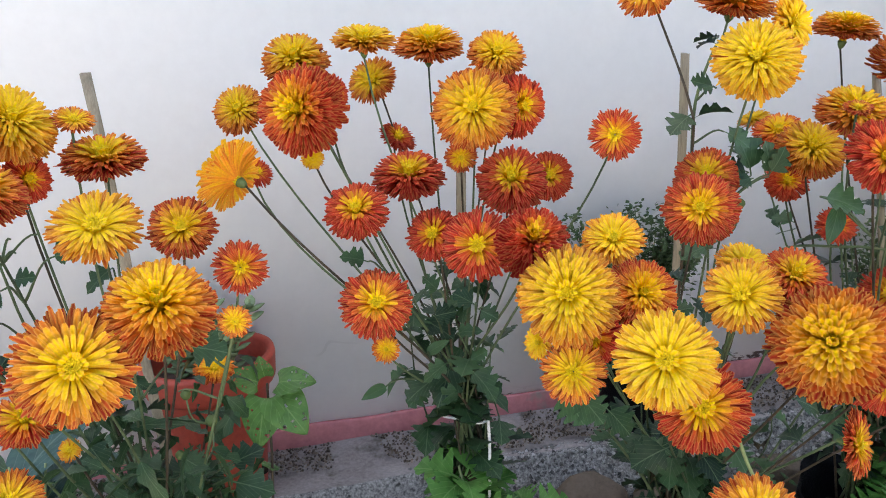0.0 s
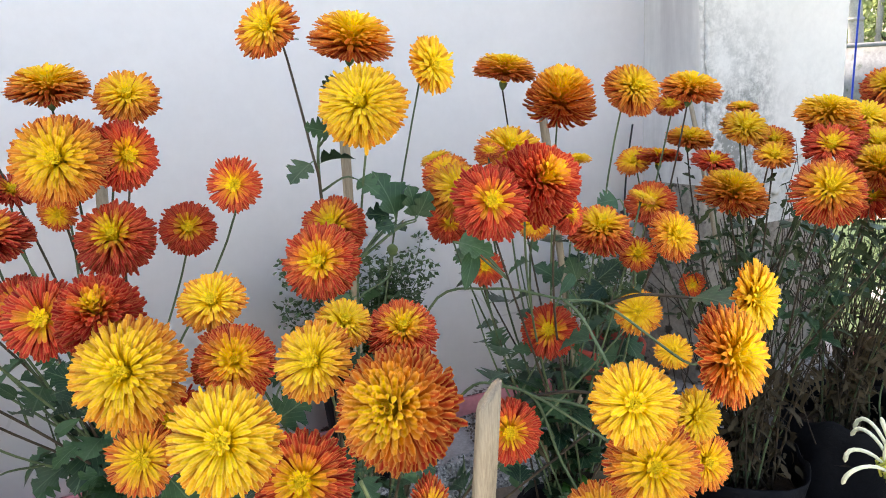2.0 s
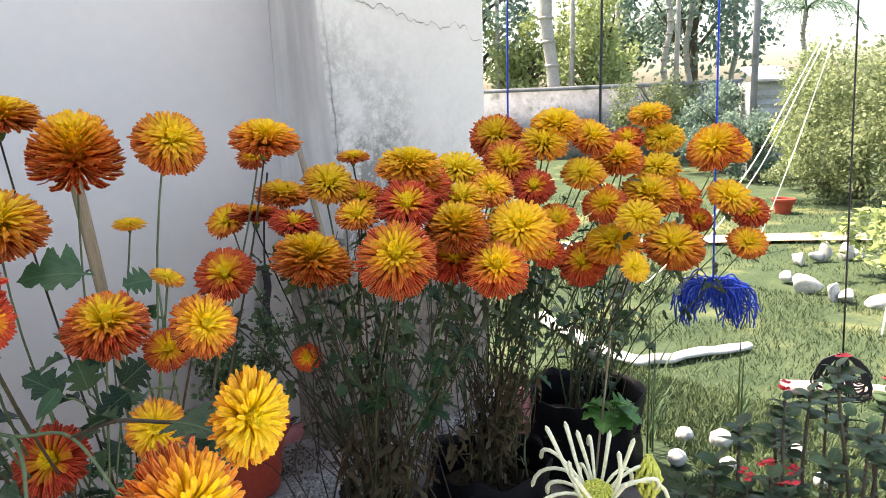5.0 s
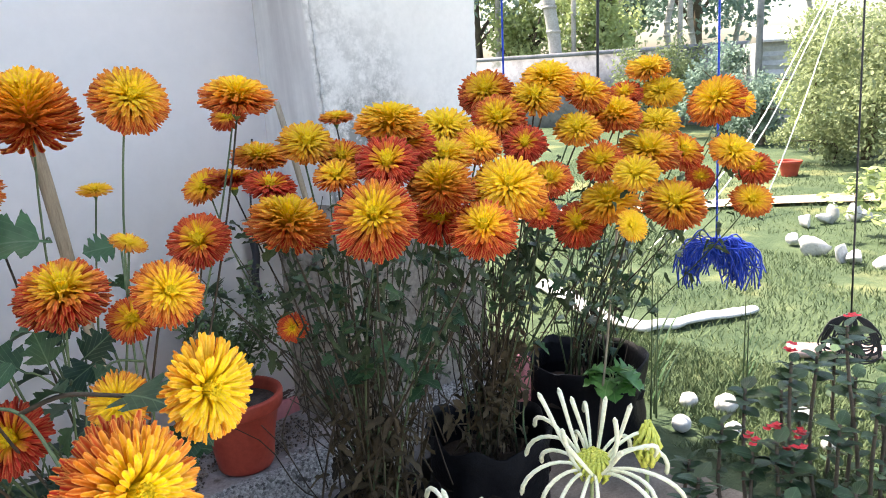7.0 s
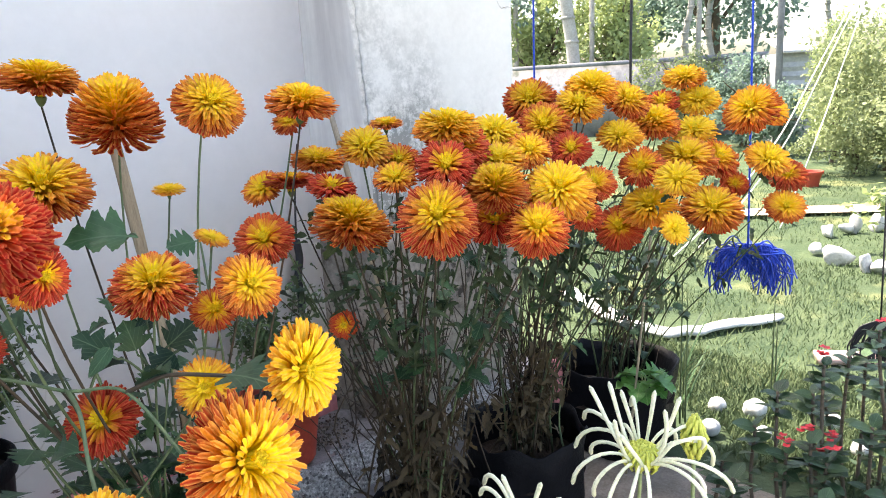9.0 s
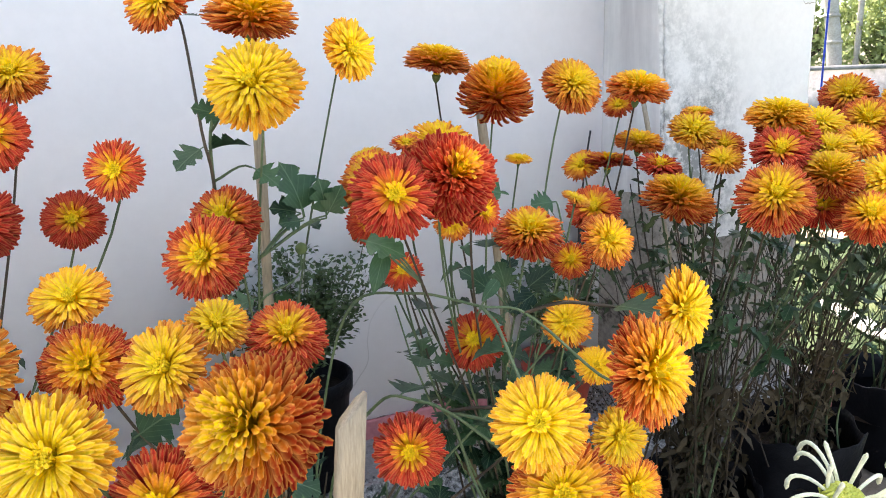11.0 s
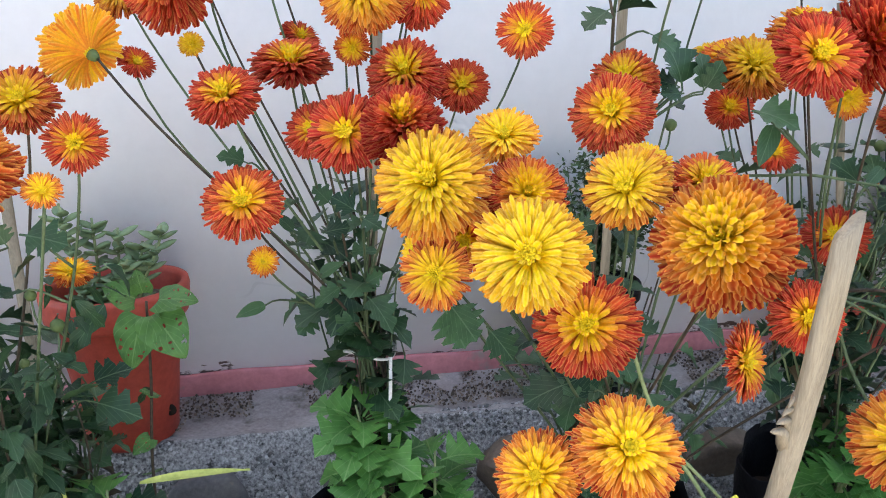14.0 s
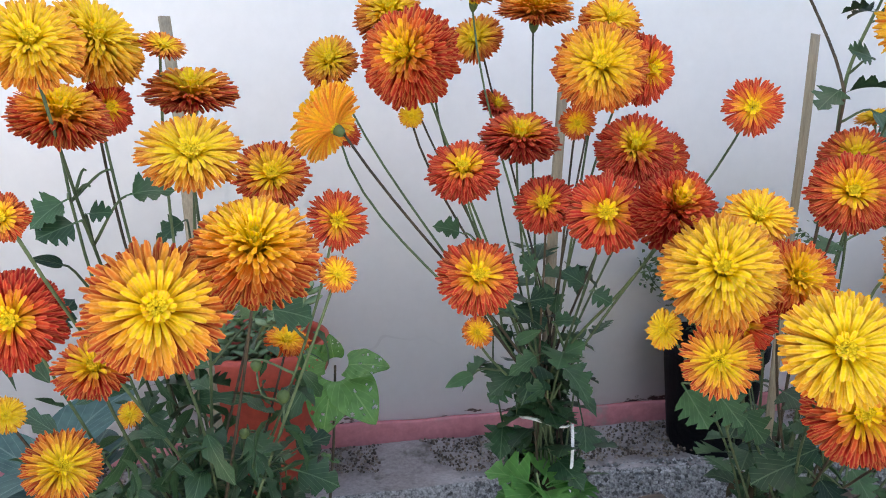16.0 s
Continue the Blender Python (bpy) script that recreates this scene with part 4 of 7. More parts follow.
stake((0.482, -0.822, 0.0), (0.5197, -0.8848, 0.706), 0.020, "pale split bamboo stake with a slanting top", True)
stake((0.581, -0.373, 0.15), (0.590, -0.380, 0.915), 0.013, "pale split bamboo stake among orange blooms")
stake((0.966, -0.415, 0.16), (0.910, -0.362, 0.87), 0.015, "pale split bamboo stake under a dense bloom")
stake((-0.128, -0.392, 0.15), (-0.197, -0.232, 0.935), 0.014, "pale split bamboo stake behind yellow blooms")
stake((0.243, -0.384, 0.15), (0.294, -0.306, 0.85), 0.014, "pale split bamboo stake among red blooms")
stake((1.395, -0.375, 0.12), (1.299, -0.252, 0.88), 0.012, "pale split bamboo stake before the pilaster")
stake((1.915, -0.415, 0.01), (1.965, -0.443, 0.565), 0.009, "thin bamboo cane beside bushy blooms")

# ---- the chrysanthemums ----
amber = mum_plant((-0.15, -0.41, 0.165), "tall chrysanthemum with large golden orange blooms in a black bag", 4, (0.12, 0.7))
bloom(amber, (-0.139, -0.706, 0.705), 0.100, (0.24, -0.90, 0.37), 0.30, 0.60)
bloom(amber, (-0.072, -0.678, 0.747), 0.098, (0.08, -0.62, 0.78), 0.35, 0.90)
bloom(amber, (-0.117, -0.647, 0.809), 0.080, (0.12, -0.74, 0.67), 0.15, 0.30)
bloom(amber, (-0.134, -0.499, 0.856), 0.086, (0.05, -0.36, 0.93), 0.50, 0.50)
bloom(amber, (-0.064, -0.529, 0.777), 0.070, (0.05, -0.83, 0.55), 0.55, 0.50)
bloom(amber, (-0.007, -0.581, 0.740), 0.056, (0.11, -0.96, 0.27), 0.60, 0.20)
bloom(amber, (-0.012, -0.669, 0.714), 0.031, (0.07, -0.90, 0.43), 0.35, 0.20)
bloom(amber, (-0.059, -0.466, 0.593), 0.048, (0.17, -0.37, 0.91), 0.40, 0.40)
bloom(amber, (-0.234, -0.640, 0.557), 0.063, (0.40, -0.68, 0.62), 0.40, 0.30)
bloom(amber, (-0.219, -0.650, 0.889), 0.073, (0.26, -0.85, 0.47), 0.20, 0.80)
bloom(amber, (-0.205, -0.520, 0.900), 0.088, (0.41, -0.60, 0.64), 0.25, 0.80)
bloom(amber, (-0.227, -0.570, 0.840), 0.080, (0.25, -0.47, 0.84), 0.45, 0.80)
bloom(amber, (-0.155, -0.500, 0.891), 0.043, (0.37, -0.50, 0.78), 0.40, 0.20)
bloom(amber, (-0.197, -0.572, 0.567), 0.025, (-0.17, -0.71, 0.68), 0.25, 0.20)
bloom(amber, (-0.256, -0.650, 0.685), 0.080, (0.05, -0.92, 0.40), 0.95, 0.60)
bloom(amber, (-0.192, -0.680, 0.657), 0.058, (0.05, -0.53, 0.85), 0.55, 0.40)
bloom(amber, (-0.287, -0.600, 0.587), 0.033, (0.35, -0.76, 0.54), 0.10, 0.20)
bloom(amber, (-0.204, -0.509, 0.836), 0.051, (0.68, -0.72, 0.12), 0.95, 0.50)
bloom(amber, (-0.215, -0.750, 0.779), 0.032, (0.05, -0.93, 0.37), 0.55, 0.40)
leaf_at(amber, (-0.218, -0.550, 0.784), (-0.233, -0.563, 0.807), 1)
leaf_at(amber, (-0.216, -0.550, 0.770), (-0.219, -0.558, 0.810), 1)
leaf_at(amber, (-0.198, -0.520, 0.796), (-0.188, -0.527, 0.821), 1)
leaf_at(amber, (-0.203, -0.520, 0.781), (-0.210, -0.531, 0.802), 1)
leaf_at(amber, (-0.188, -0.550, 0.761), (-0.155, -0.552, 0.773), 1)
leaf_at(amber, (-0.220, -0.600, 0.767), (-0.242, -0.619, 0.757), 1)
leaf_at(amber, (-0.213, -0.600, 0.749), (-0.238, -0.620, 0.742), 1)
leaf_at(amber, (-0.214, -0.580, 0.751), (-0.195, -0.585, 0.755), 0)
leaf_at(amber, (-0.243, -0.600, 0.656), (-0.230, -0.599, 0.682), 1)
leaf_at(amber, (-0.074, -0.550, 0.653), (-0.036, -0.561, 0.649), 1)
leaf_at(amber, (-0.085, -0.550, 0.641), (-0.094, -0.555, 0.664), 1)
leaf_at(amber, (-0.154, -0.450, 0.721), (-0.178, -0.468, 0.712), 0)
leaf_at(amber, (-0.245, -0.550, 0.702), (-0.261, -0.564, 0.713), 0)
leaf_at(amber, (-0.097, -0.500, 0.583), (-0.070, -0.520, 0.559), 0)
leaf_at(amber, (-0.107, -0.500, 0.504), (-0.079, -0.518, 0.491), 1)
leaf_at(amber, (-0.061, -0.450, 0.454), (-0.026, -0.454, 0.474), 1)
leaf_at(amber, (-0.062, -0.450, 0.433), (-0.016, -0.469, 0.426), 1)
extra_shoots(amber, 16, 0.16, 0.34, 6)
thicket(amber, "lower_leaves", 420, 0.14, 0.58, 0.24, (0.024, 0.056), LEAF, "dark green leaves crowding the foot of the stems", 79, (-0.10, -0.06))
russet = mum_plant((0.265, -0.375, 0.165), "tall chrysanthemum with red and golden blooms tied to a stake", 3, (0.16, 0.6), 0.02, waist=(0.262, -0.374, 0.436))
bloom(russet, (0.074, -0.296, 0.944), 0.089, (-0.13, -0.70, 0.70), 0.32, 0.80)
bloom(russet, (0.155, -0.402, 0.960), 0.077, (0.01, -0.34, 0.94), 0.22, 0.40)
bloom(russet, (0.250, -0.321, 0.956), 0.093, (-0.02, -0.34, 0.94), 0.36, 0.70)
bloom(russet, (0.332, -0.360, 0.934), 0.077, (-0.09, -0.77, 0.63), 0.30, 0.60)
bloom(russet, (-0.003, -0.351, 0.884), 0.066, (-0.22, -0.79, 0.57), 0.35, 0.60)
bloom(russet, (0.063, -0.495, 0.887), 0.100, (-0.45, -0.85, 0.28), 0.60, 0.90)
bloom(russet, (0.164, -0.364, 0.908), 0.067, (-0.51, -0.67, 0.54), 0.40, 0.30)
bloom(russet, (0.252, -0.530, 0.877), 0.093, (-0.28, -0.92, 0.27), 0.35, 0.80)
bloom(russet, (0.318, -0.500, 0.872), 0.074, (0.32, -0.94, 0.13), 0.95, 0.70)
bloom(russet, (-0.017, -0.490, 0.823), 0.086, (-0.64, 0.60, 0.42), 0.10, 0.45)
bloom(russet, (0.197, -0.348, 0.833), 0.052, (0.32, -0.54, 0.78), 0.80, 0.30)
bloom(russet, (0.182, -0.498, 0.810), 0.084, (-0.02, -0.43, 0.90), 0.75, 0.60)
bloom(russet, (0.292, -0.531, 0.798), 0.081, (-0.23, -0.78, 0.58), 0.80, 0.80)
bloom(russet, (0.375, -0.427, 0.777), 0.066, (-0.12, -0.91, 0.39), 0.75, 0.60)
bloom(russet, (0.116, -0.529, 0.779), 0.072, (-0.17, -0.72, 0.67), 0.80, 0.60)
bloom(russet, (0.199, -0.529, 0.741), 0.063, (-0.35, -0.83, 0.43), 0.95, 0.50)
bloom(russet, (0.225, -0.624, 0.748), 0.074, (-0.32, -0.86, 0.39), 0.85, 0.40)
bloom(russet, (0.269, -0.669, 0.761), 0.074, (-0.14, -0.76, 0.64), 1.00, 1.00)
bloom(russet, (0.128, -0.549, 0.676), 0.081, (-0.02, -0.84, 0.54), 0.70, 0.50)
bloom(russet, (0.141, -0.495, 0.598), 0.035, (0.01, -0.89, 0.45), 0.35, 0.20)
bloom(russet, (0.416, -0.531, 0.834), 0.061, (-0.46, -0.86, 0.21), 0.65, 0.12)
bloom(russet, (0.080, -0.430, 0.823), 0.028, (-0.02, -0.95, 0.32), 0.05, 0.20)
bloom(russet, (0.013, -0.369, 0.805), 0.044, (0.47, -0.69, 0.56), 1.00, 0.30)
bloom(russet, (0.109, -0.450, 0.897), 0.045, (0.45, -0.87, 0.20), 1.00, 0.50)
bloom(russet, (0.245, -0.490, 0.817), 0.039, (-0.25, -0.95, -0.17), 0.55, 0.30)
leaf_at(russet, (0.276, -0.520, 0.559), (0.307, -0.558, 0.526), 1)
leaf_at(russet, (0.239, -0.550, 0.658), (0.218, -0.552, 0.676), 1)
leaf_at(russet, (0.242, -0.550, 0.653), (0.257, -0.567, 0.648), 1)
leaf_at(russet, (0.123, -0.500, 0.541), (0.101, -0.515, 0.532), 0)
leaf_at(russet, (0.139, -0.480, 0.543), (0.111, -0.492, 0.540), 0)
leaf_at(russet, (0.125, -0.500, 0.604), (0.084, -0.515, 0.588), 1)
leaf_at(russet, (0.218, -0.450, 0.646), (0.203, -0.455, 0.668), 0)
leaf_at(russet, (0.207, -0.450, 0.614), (0.231, -0.465, 0.625), 0)
leaf_at(russet, (0.228, -0.440, 0.546), (0.197, -0.451, 0.538), 0)
leaf_at(russet, (0.244, -0.430, 0.499), (0.211, -0.438, 0.498), 0)
leaf_at(russet, (0.202, -0.430, 0.558), (0.223, -0.442, 0.576), 0)
leaf_at(russet, (0.174, -0.450, 0.619), (0.158, -0.455, 0.640), 0)
leaf_at(russet, (0.235, -0.460, 0.592), (0.254, -0.475, 0.602), 0)
leaf_at(russet, (0.249, -0.460, 0.552), (0.268, -0.473, 0.568), 0)
leaf_at(russet, (0.197, -0.420, 0.506), (0.174, -0.436, 0.493), 0)
leaf_at(russet, (0.131, -0.460, 0.698), (0.107, -0.468, 0.712), 1)
leaf_at(russet, (0.007, -0.500, 0.720), (-0.013, -0.513, 0.722), 0)
extra_shoots(russet, 9, 0.09, 0.42, 7)
golden = mum_plant((0.585, -0.42, 0.16), "chrysanthemum with heavy orange and yellow blooms leaning forward", 4, (0.15, 0.85))
bloom(golden, (0.281, -0.722, 0.720), 0.095, (-0.37, -0.81, 0.45), 0.25, 0.80)
bloom(golden, (0.366, -0.635, 0.743), 0.065, (-0.19, -0.65, 0.73), 0.20, 0.40)
bloom(golden, (0.372, -0.690, 0.700), 0.074, (-0.17, -0.86, 0.49), 0.55, 0.90)
bloom(golden, (0.286, -0.721, 0.642), 0.063, (-0.35, -0.86, 0.36), 0.35, 0.15)
bloom(golden, (0.342, -0.789, 0.674), 0.089, (-0.39, -0.78, 0.48), 0.10, 0.50)
bloom(golden, (0.410, -0.738, 0.594), 0.091, (-0.34, -0.83, 0.45), 0.60, 0.60)
bloom(golden, (0.420, -0.775, 0.718), 0.069, (-0.56, -0.60, 0.57), 0.22, 0.40)
bloom(golden, (0.527, -0.706, 0.706), 0.070, (-0.15, -0.61, 0.78), 0.60, 0.80)
bloom(golden, (0.460, -0.840, 0.692), 0.099, (-0.60, -0.67, 0.44), 0.42, 1.00)
bloom(golden, (0.283, -0.630, 0.638), 0.039, (-0.79, -0.46, 0.40), 0.10, 0.20)
bloom(golden, (0.485, -0.850, 0.602), 0.057, (0.44, -0.88, 0.20), 0.45, 0.20)
bloom(golden, (0.403, -0.844, 0.542), 0.083, (-0.15, -0.74, 0.65), 0.30, 0.70)
bloom(golden, (0.349, -0.798, 0.498), 0.072, (-0.47, -0.72, 0.51), 0.35, 0.60)
bloom(golden, (0.329, -0.816, 0.454), 0.067, (-0.06, -0.37, 0.93), 0.40, 0.60)
bloom(golden, (0.626, -0.729, 0.580), 0.069, (-0.35, -0.87, 0.34), 0.85, 0.60)
bloom(golden, (0.472, -0.703, 0.722), 0.053, (-0.04, -0.60, 0.80), 0.25, 0.60)
bloom(golden, (0.315, -0.700, 0.663), 0.059, (-0.39, -0.92, 0.07), 0.95, 0.40)
leaf_at(golden, (0.235, -0.700, 0.640), (0.250, -0.728, 0.619), 1)
leaf_at(golden, (0.400, -0.680, 0.626), (0.431, -0.690, 0.648), 1)
leaf_at(golden, (0.304, -0.680, 0.603), (0.324, -0.702, 0.576), 1)
leaf_at(golden, (0.345, -0.660, 0.568), (0.363, -0.682, 0.548), 0)
leaf_at(golden, (0.311, -0.620, 0.579), (0.327, -0.645, 0.546), 1)
leaf_at(golden, (0.428, -0.620, 0.640), (0.410, -0.625, 0.662), 0)
leaf_at(golden, (0.435, -0.620, 0.646), (0.457, -0.635, 0.655), 0)
leaf_at(golden, (0.502, -0.600, 0.505), (0.513, -0.626, 0.486), 1)
leaf_at(golden, (0.487, -0.600, 0.486), (0.451, -0.609, 0.481), 1)
leaf_at(golden, (0.502, -0.550, 0.434), (0.465, -0.546, 0.439), 1)
leaf_at(golden, (0.566, -0.550, 0.431), (0.567, -0.586, 0.411), 1)
leaf_at(golden, (0.526, -0.550, 0.422), (0.531, -0.588, 0.403), 1)
extra_shoots(golden, 14, 0.14, 0.40, 6)
slender = mum_plant((0.53, -0.46, 0.16), "slender chrysanthemum with golden blooms beside a stake", 3, (0.35, 0.9), 0.015)
bloom(slender, (0.477, -0.613, 0.759), 0.082, (-0.48, -0.78, 0.40), 0.62, 0.70)
bloom(slender, (0.504, -0.578, 0.787), 0.072, (-0.40, -0.65, 0.64), 0.60, 0.70)
bloom(slender, (0.530, -0.622, 0.915), 0.090, (-0.49, -0.74, 0.46), 0.14, 0.80)
bloom(slender, (0.472, -0.497, 0.997), 0.074, (-0.56, -0.64, 0.52), 0.40, 0.50, [(0.53, -0.46, 0.16), (0.515, -0.50, 0.55), (0.505, -0.545, 0.80), (0.497, -0.55, 0.866)])
bloom(slender, (0.555, -0.548, 0.989), 0.091, (0.06, -0.38, 0.92), 0.29, 0.80, [(0.505, -0.545, 0.80), (0.505, -0.55, 0.866), (0.525, -0.55, 0.92)])
bloom(slender, (0.679, -0.481, 0.948), 0.073, (0.26, -0.93, 0.25), 0.06, 0.40)
leaf_at(slender, (0.600, -0.520, 0.768), (0.592, -0.522, 0.824), 1)
leaf_at(slender, (0.597, -0.520, 0.773), (0.568, -0.521, 0.785), 1)
leaf_at(slender, (0.597, -0.530, 0.767), (0.571, -0.534, 0.768), 1)
leaf_at(slender, (0.625, -0.520, 0.765), (0.623, -0.527, 0.805), 1)
leaf_at(slender, (0.625, -0.520, 0.768), (0.638, -0.535, 0.794), 1)
leaf_at(slender, (0.627, -0.520, 0.773), (0.609, -0.525, 0.784), 1)
leaf_at(slender, (0.542, -0.550, 0.829), (0.561, -0.571, 0.818), 1)
leaf_at(slender, (0.518, -0.570, 0.880), (0.489, -0.573, 0.891), 1)
leaf_at(slender, (0.629, -0.550, 0.732), (0.596, -0.546, 0.751), 0)
leaf_at(slender, (0.634, -0.560, 0.734), (0.599, -0.563, 0.723), 0)
copper = mum_plant((0.90, -0.43, 0.16), "chrysanthemum with copper blooms and dark leaves beside a stake", 4, (0.3, 0.85), lift=0.15, warm=0.05)
bloom(copper, (0.833, -0.388, 0.947), 0.090, (0.01, -0.33, 0.94), 0.36, 0.70)
bloom(copper, (0.884, -0.453, 0.909), 0.100, (-0.16, -0.55, 0.82), 0.32, 1.00)
bloom(copper, (0.972, -0.502, 0.907), 0.082, (-0.05, -0.89, 0.45), 0.29, 0.80)
bloom(copper, (1.124, -0.447, 0.905), 0.093, (-0.09, -0.41, 0.91), 0.32, 0.70)
bloom(copper, (0.799, -0.457, 0.838), 0.100, (-0.10, -0.57, 0.82), 0.29, 0.80)
bloom(copper, (0.701, -0.691, 0.827), 0.091, (0.03, -0.94, 0.33), 0.80, 1.00)
bloom(copper, (0.636, -0.692, 0.811), 0.081, (-0.25, -0.93, 0.26), 0.92, 0.50)
bloom(copper, (0.960, -0.383, 0.800), 0.041, (-0.06, -0.31, 0.95), 0.03, 0.20)
bloom(copper, (0.848, -0.588, 0.744), 0.083, (-0.10, -0.53, 0.84), 0.43, 0.80)
bloom(copper, (0.927, -0.634, 0.728), 0.068, (-0.05, -0.92, 0.40), 0.30, 0.60)
bloom(copper, (0.906, -0.586, 0.697), 0.051, (-0.38, -0.70, 0.60), 0.50, 0.40)
bloom(copper, (0.915, -0.583, 0.770), 0.037, (-0.04, -0.45, 0.89), 0.15, 0.20)
bloom(copper, (1.051, -0.441, 0.730), 0.079, (-0.43, -0.61, 0.67), 0.60, 0.50)
bloom(copper, (0.698, -0.555, 0.704), 0.049, (-0.25, -0.84, 0.49), 0.80, 0.30)
bloom(copper, (0.702, -0.570, 0.847), 0.035, (-0.12, -0.47, 0.87), 0.40, 0.20)
bloom(copper, (0.730, -0.690, 0.786), 0.047, (0.31, -0.95, 0.01), 0.85, 0.60)
bloom(copper, (0.735, -0.610, 0.764), 0.044, (-0.51, -0.86, 0.08), 0.35, 0.30)
bloom(copper, (1.146, -0.375, 0.871), 0.053, (-0.60, -0.45, 0.67), 0.40, 0.30)
bloom(copper, (0.687, -0.518, 0.800), 0.086, (-0.22, -0.72, 0.55), 0.33, 0.70)
bloom(copper, (0.698, -0.459, 0.746), 0.058, (-0.30, -0.75, 0.40), 0.70, 0.50)
bloom(copper, (0.761, -0.290, 0.812), 0.052, (-0.35, -0.15, 0.85), 0.20, 0.30)
bloom(copper, (0.726, -0.397, 0.807), 0.070, (-0.25, -0.50, 0.75), 0.45, 0.50)
leaf_at(copper, (0.634, -0.600, 0.753), (0.664, -0.630, 0.750), 1)
leaf_at(copper, (0.660, -0.600, 0.738), (0.642, -0.615, 0.705), 0)
leaf_at(copper, (0.679, -0.580, 0.729), (0.693, -0.597, 0.752), 0)
leaf_at(copper, (0.630, -0.600, 0.638), (0.658, -0.618, 0.656), 0)
leaf_at(copper, (0.871, -0.500, 0.768), (0.813, -0.493, 0.787), 1)
leaf_at(copper, (0.930, -0.520, 0.756), (0.895, -0.521, 0.757), 1)
leaf_at(copper, (0.862, -0.550, 0.655), (0.889, -0.565, 0.680), 1)
leaf_at(copper, (0.836, -0.550, 0.657), (0.830, -0.550, 0.692), 1)
leaf_at(copper, (0.875, -0.560, 0.654), (0.840, -0.566, 0.643), 1)
leaf_at(copper, (0.815, -0.550, 0.660), (0.788, -0.547, 0.690), 1)
leaf_at(copper, (0.847, -0.570, 0.646), (0.816, -0.566, 0.666), 0)
leaf_at(copper, (0.863, -0.620, 0.667), (0.813, -0.621, 0.655), 1)
leaf_at(copper, (0.849, -0.500, 0.665), (0.867, -0.514, 0.685), 0)
leaf_at(copper, (0.795, -0.600, 0.689), (0.773, -0.612, 0.675), 0)
leaf_at(copper, (0.902, -0.520, 0.661), (0.921, -0.538, 0.676), 0)
extra_shoots(copper, 16, 0.17, 0.52, 7)
lemon = mum_plant((0.60, -0.44, 0.16), "sprawling chrysanthemum with bright yellow blooms on arching stems", 2, (0.2, 0.7), 0.02)
bloom(lemon, (0.691, -0.842, 0.640), 0.080, (-0.49, -0.72, 0.50), 0.03, 0.50, [(0.738, -0.663, 0.683), (0.735, -0.70, 0.674), (0.72, -0.76, 0.65)])
bloom(lemon, (0.795, -0.866, 0.672), 0.096, (0.32, -0.89, 0.32), 0.40, 0.70, [(0.60, -0.44, 0.16), (0.62, -0.43, 0.42), (0.657, -0.47, 0.635), (0.70, -0.57, 0.68), (0.738, -0.663, 0.683), (0.775, -0.69, 0.677)])
bloom(lemon, (0.873, -0.814, 0.698), 0.078, (0.27, -0.95, 0.18), 0.08, 0.40, [(0.775, -0.69, 0.677), (0.80, -0.72, 0.692), (0.83, -0.765, 0.694)])
bloom(lemon, (0.862, -0.641, 0.640), 0.059, (-0.46, -0.72, 0.51), 0.20, 0.30)
bloom(lemon, (0.790, -0.551, 0.604), 0.076, (-0.56, -0.63, 0.53), 0.75, 0.40)
bloom(lemon, (0.819, -0.750, 0.633), 0.042, (-0.31, -0.71, 0.63), 0.10, 0.30)
bloom(lemon, (0.716, -0.841, 0.570), 0.091, (-0.46, -0.78, 0.43), 0.40, 0.70, [(0.60, -0.44, 0.16), (0.62, -0.50, 0.44), (0.65, -0.585, 0.565), (0.675, -0.631, 0.582), (0.70, -0.67, 0.575), (0.72, -0.74, 0.56)])
bloom(lemon, (0.867, -0.757, 0.491), 0.067, (-0.06, -0.91, 0.41), 0.35, 0.40, [(0.70, -0.66, 0.575), (0.76, -0.72, 0.56)])
bloom(lemon, (0.825, -0.782, 0.569), 0.059, (-0.18, -0.92, 0.35), 0.12, 0.40, [(0.70, -0.66, 0.575), (0.74, -0.70, 0.585)])
bloom(lemon, (0.700, -0.785, 0.478), 0.101, (-0.47, -0.59, 0.66), 0.30, 0.50, [(0.675, -0.631, 0.582), (0.70, -0.66, 0.57), (0.715, -0.69, 0.50)])
bronze = mum_plant((1.34, -0.385, 0.13), "bushy chrysanthemum crowded with bronze blooms over dry stems", 4, (0.55, 0.92), 0.026, dry=0.5, size=0.8, bow=0.035, stems=[STEM, STEM_BROWN, STEM_BROWN], lift=0.65, warm=0.05)
bloom(bronze, (1.136, -0.684, 0.770), 0.094, (-0.63, -0.74, 0.25), 0.49, 0.80)
bloom(bronze, (1.122, -0.538, 0.758), 0.101, (-0.28, -0.50, 0.82), 0.30, 0.90)
bloom(bronze, (1.184, -0.498, 0.838), 0.074, (-0.18, -0.81, 0.56), 0.12, 0.50)
bloom(bronze, (1.247, -0.589, 0.864), 0.089, (-0.26, -0.48, 0.84), 0.20, 0.80)
bloom(bronze, (1.352, -0.685, 0.772), 0.099, (-0.64, -0.68, 0.36), 0.18, 0.80)
bloom(bronze, (1.138, -0.293, 0.773), 0.066, (-0.80, -0.48, 0.36), 0.33, 0.30)
bloom(bronze, (1.174, -0.318, 0.783), 0.083, (-0.10, -0.30, 0.95), 0.57, 0.40)
bloom(bronze, (1.183, -0.383, 0.817), 0.080, (-0.14, -0.50, 0.85), 0.37, 0.50)
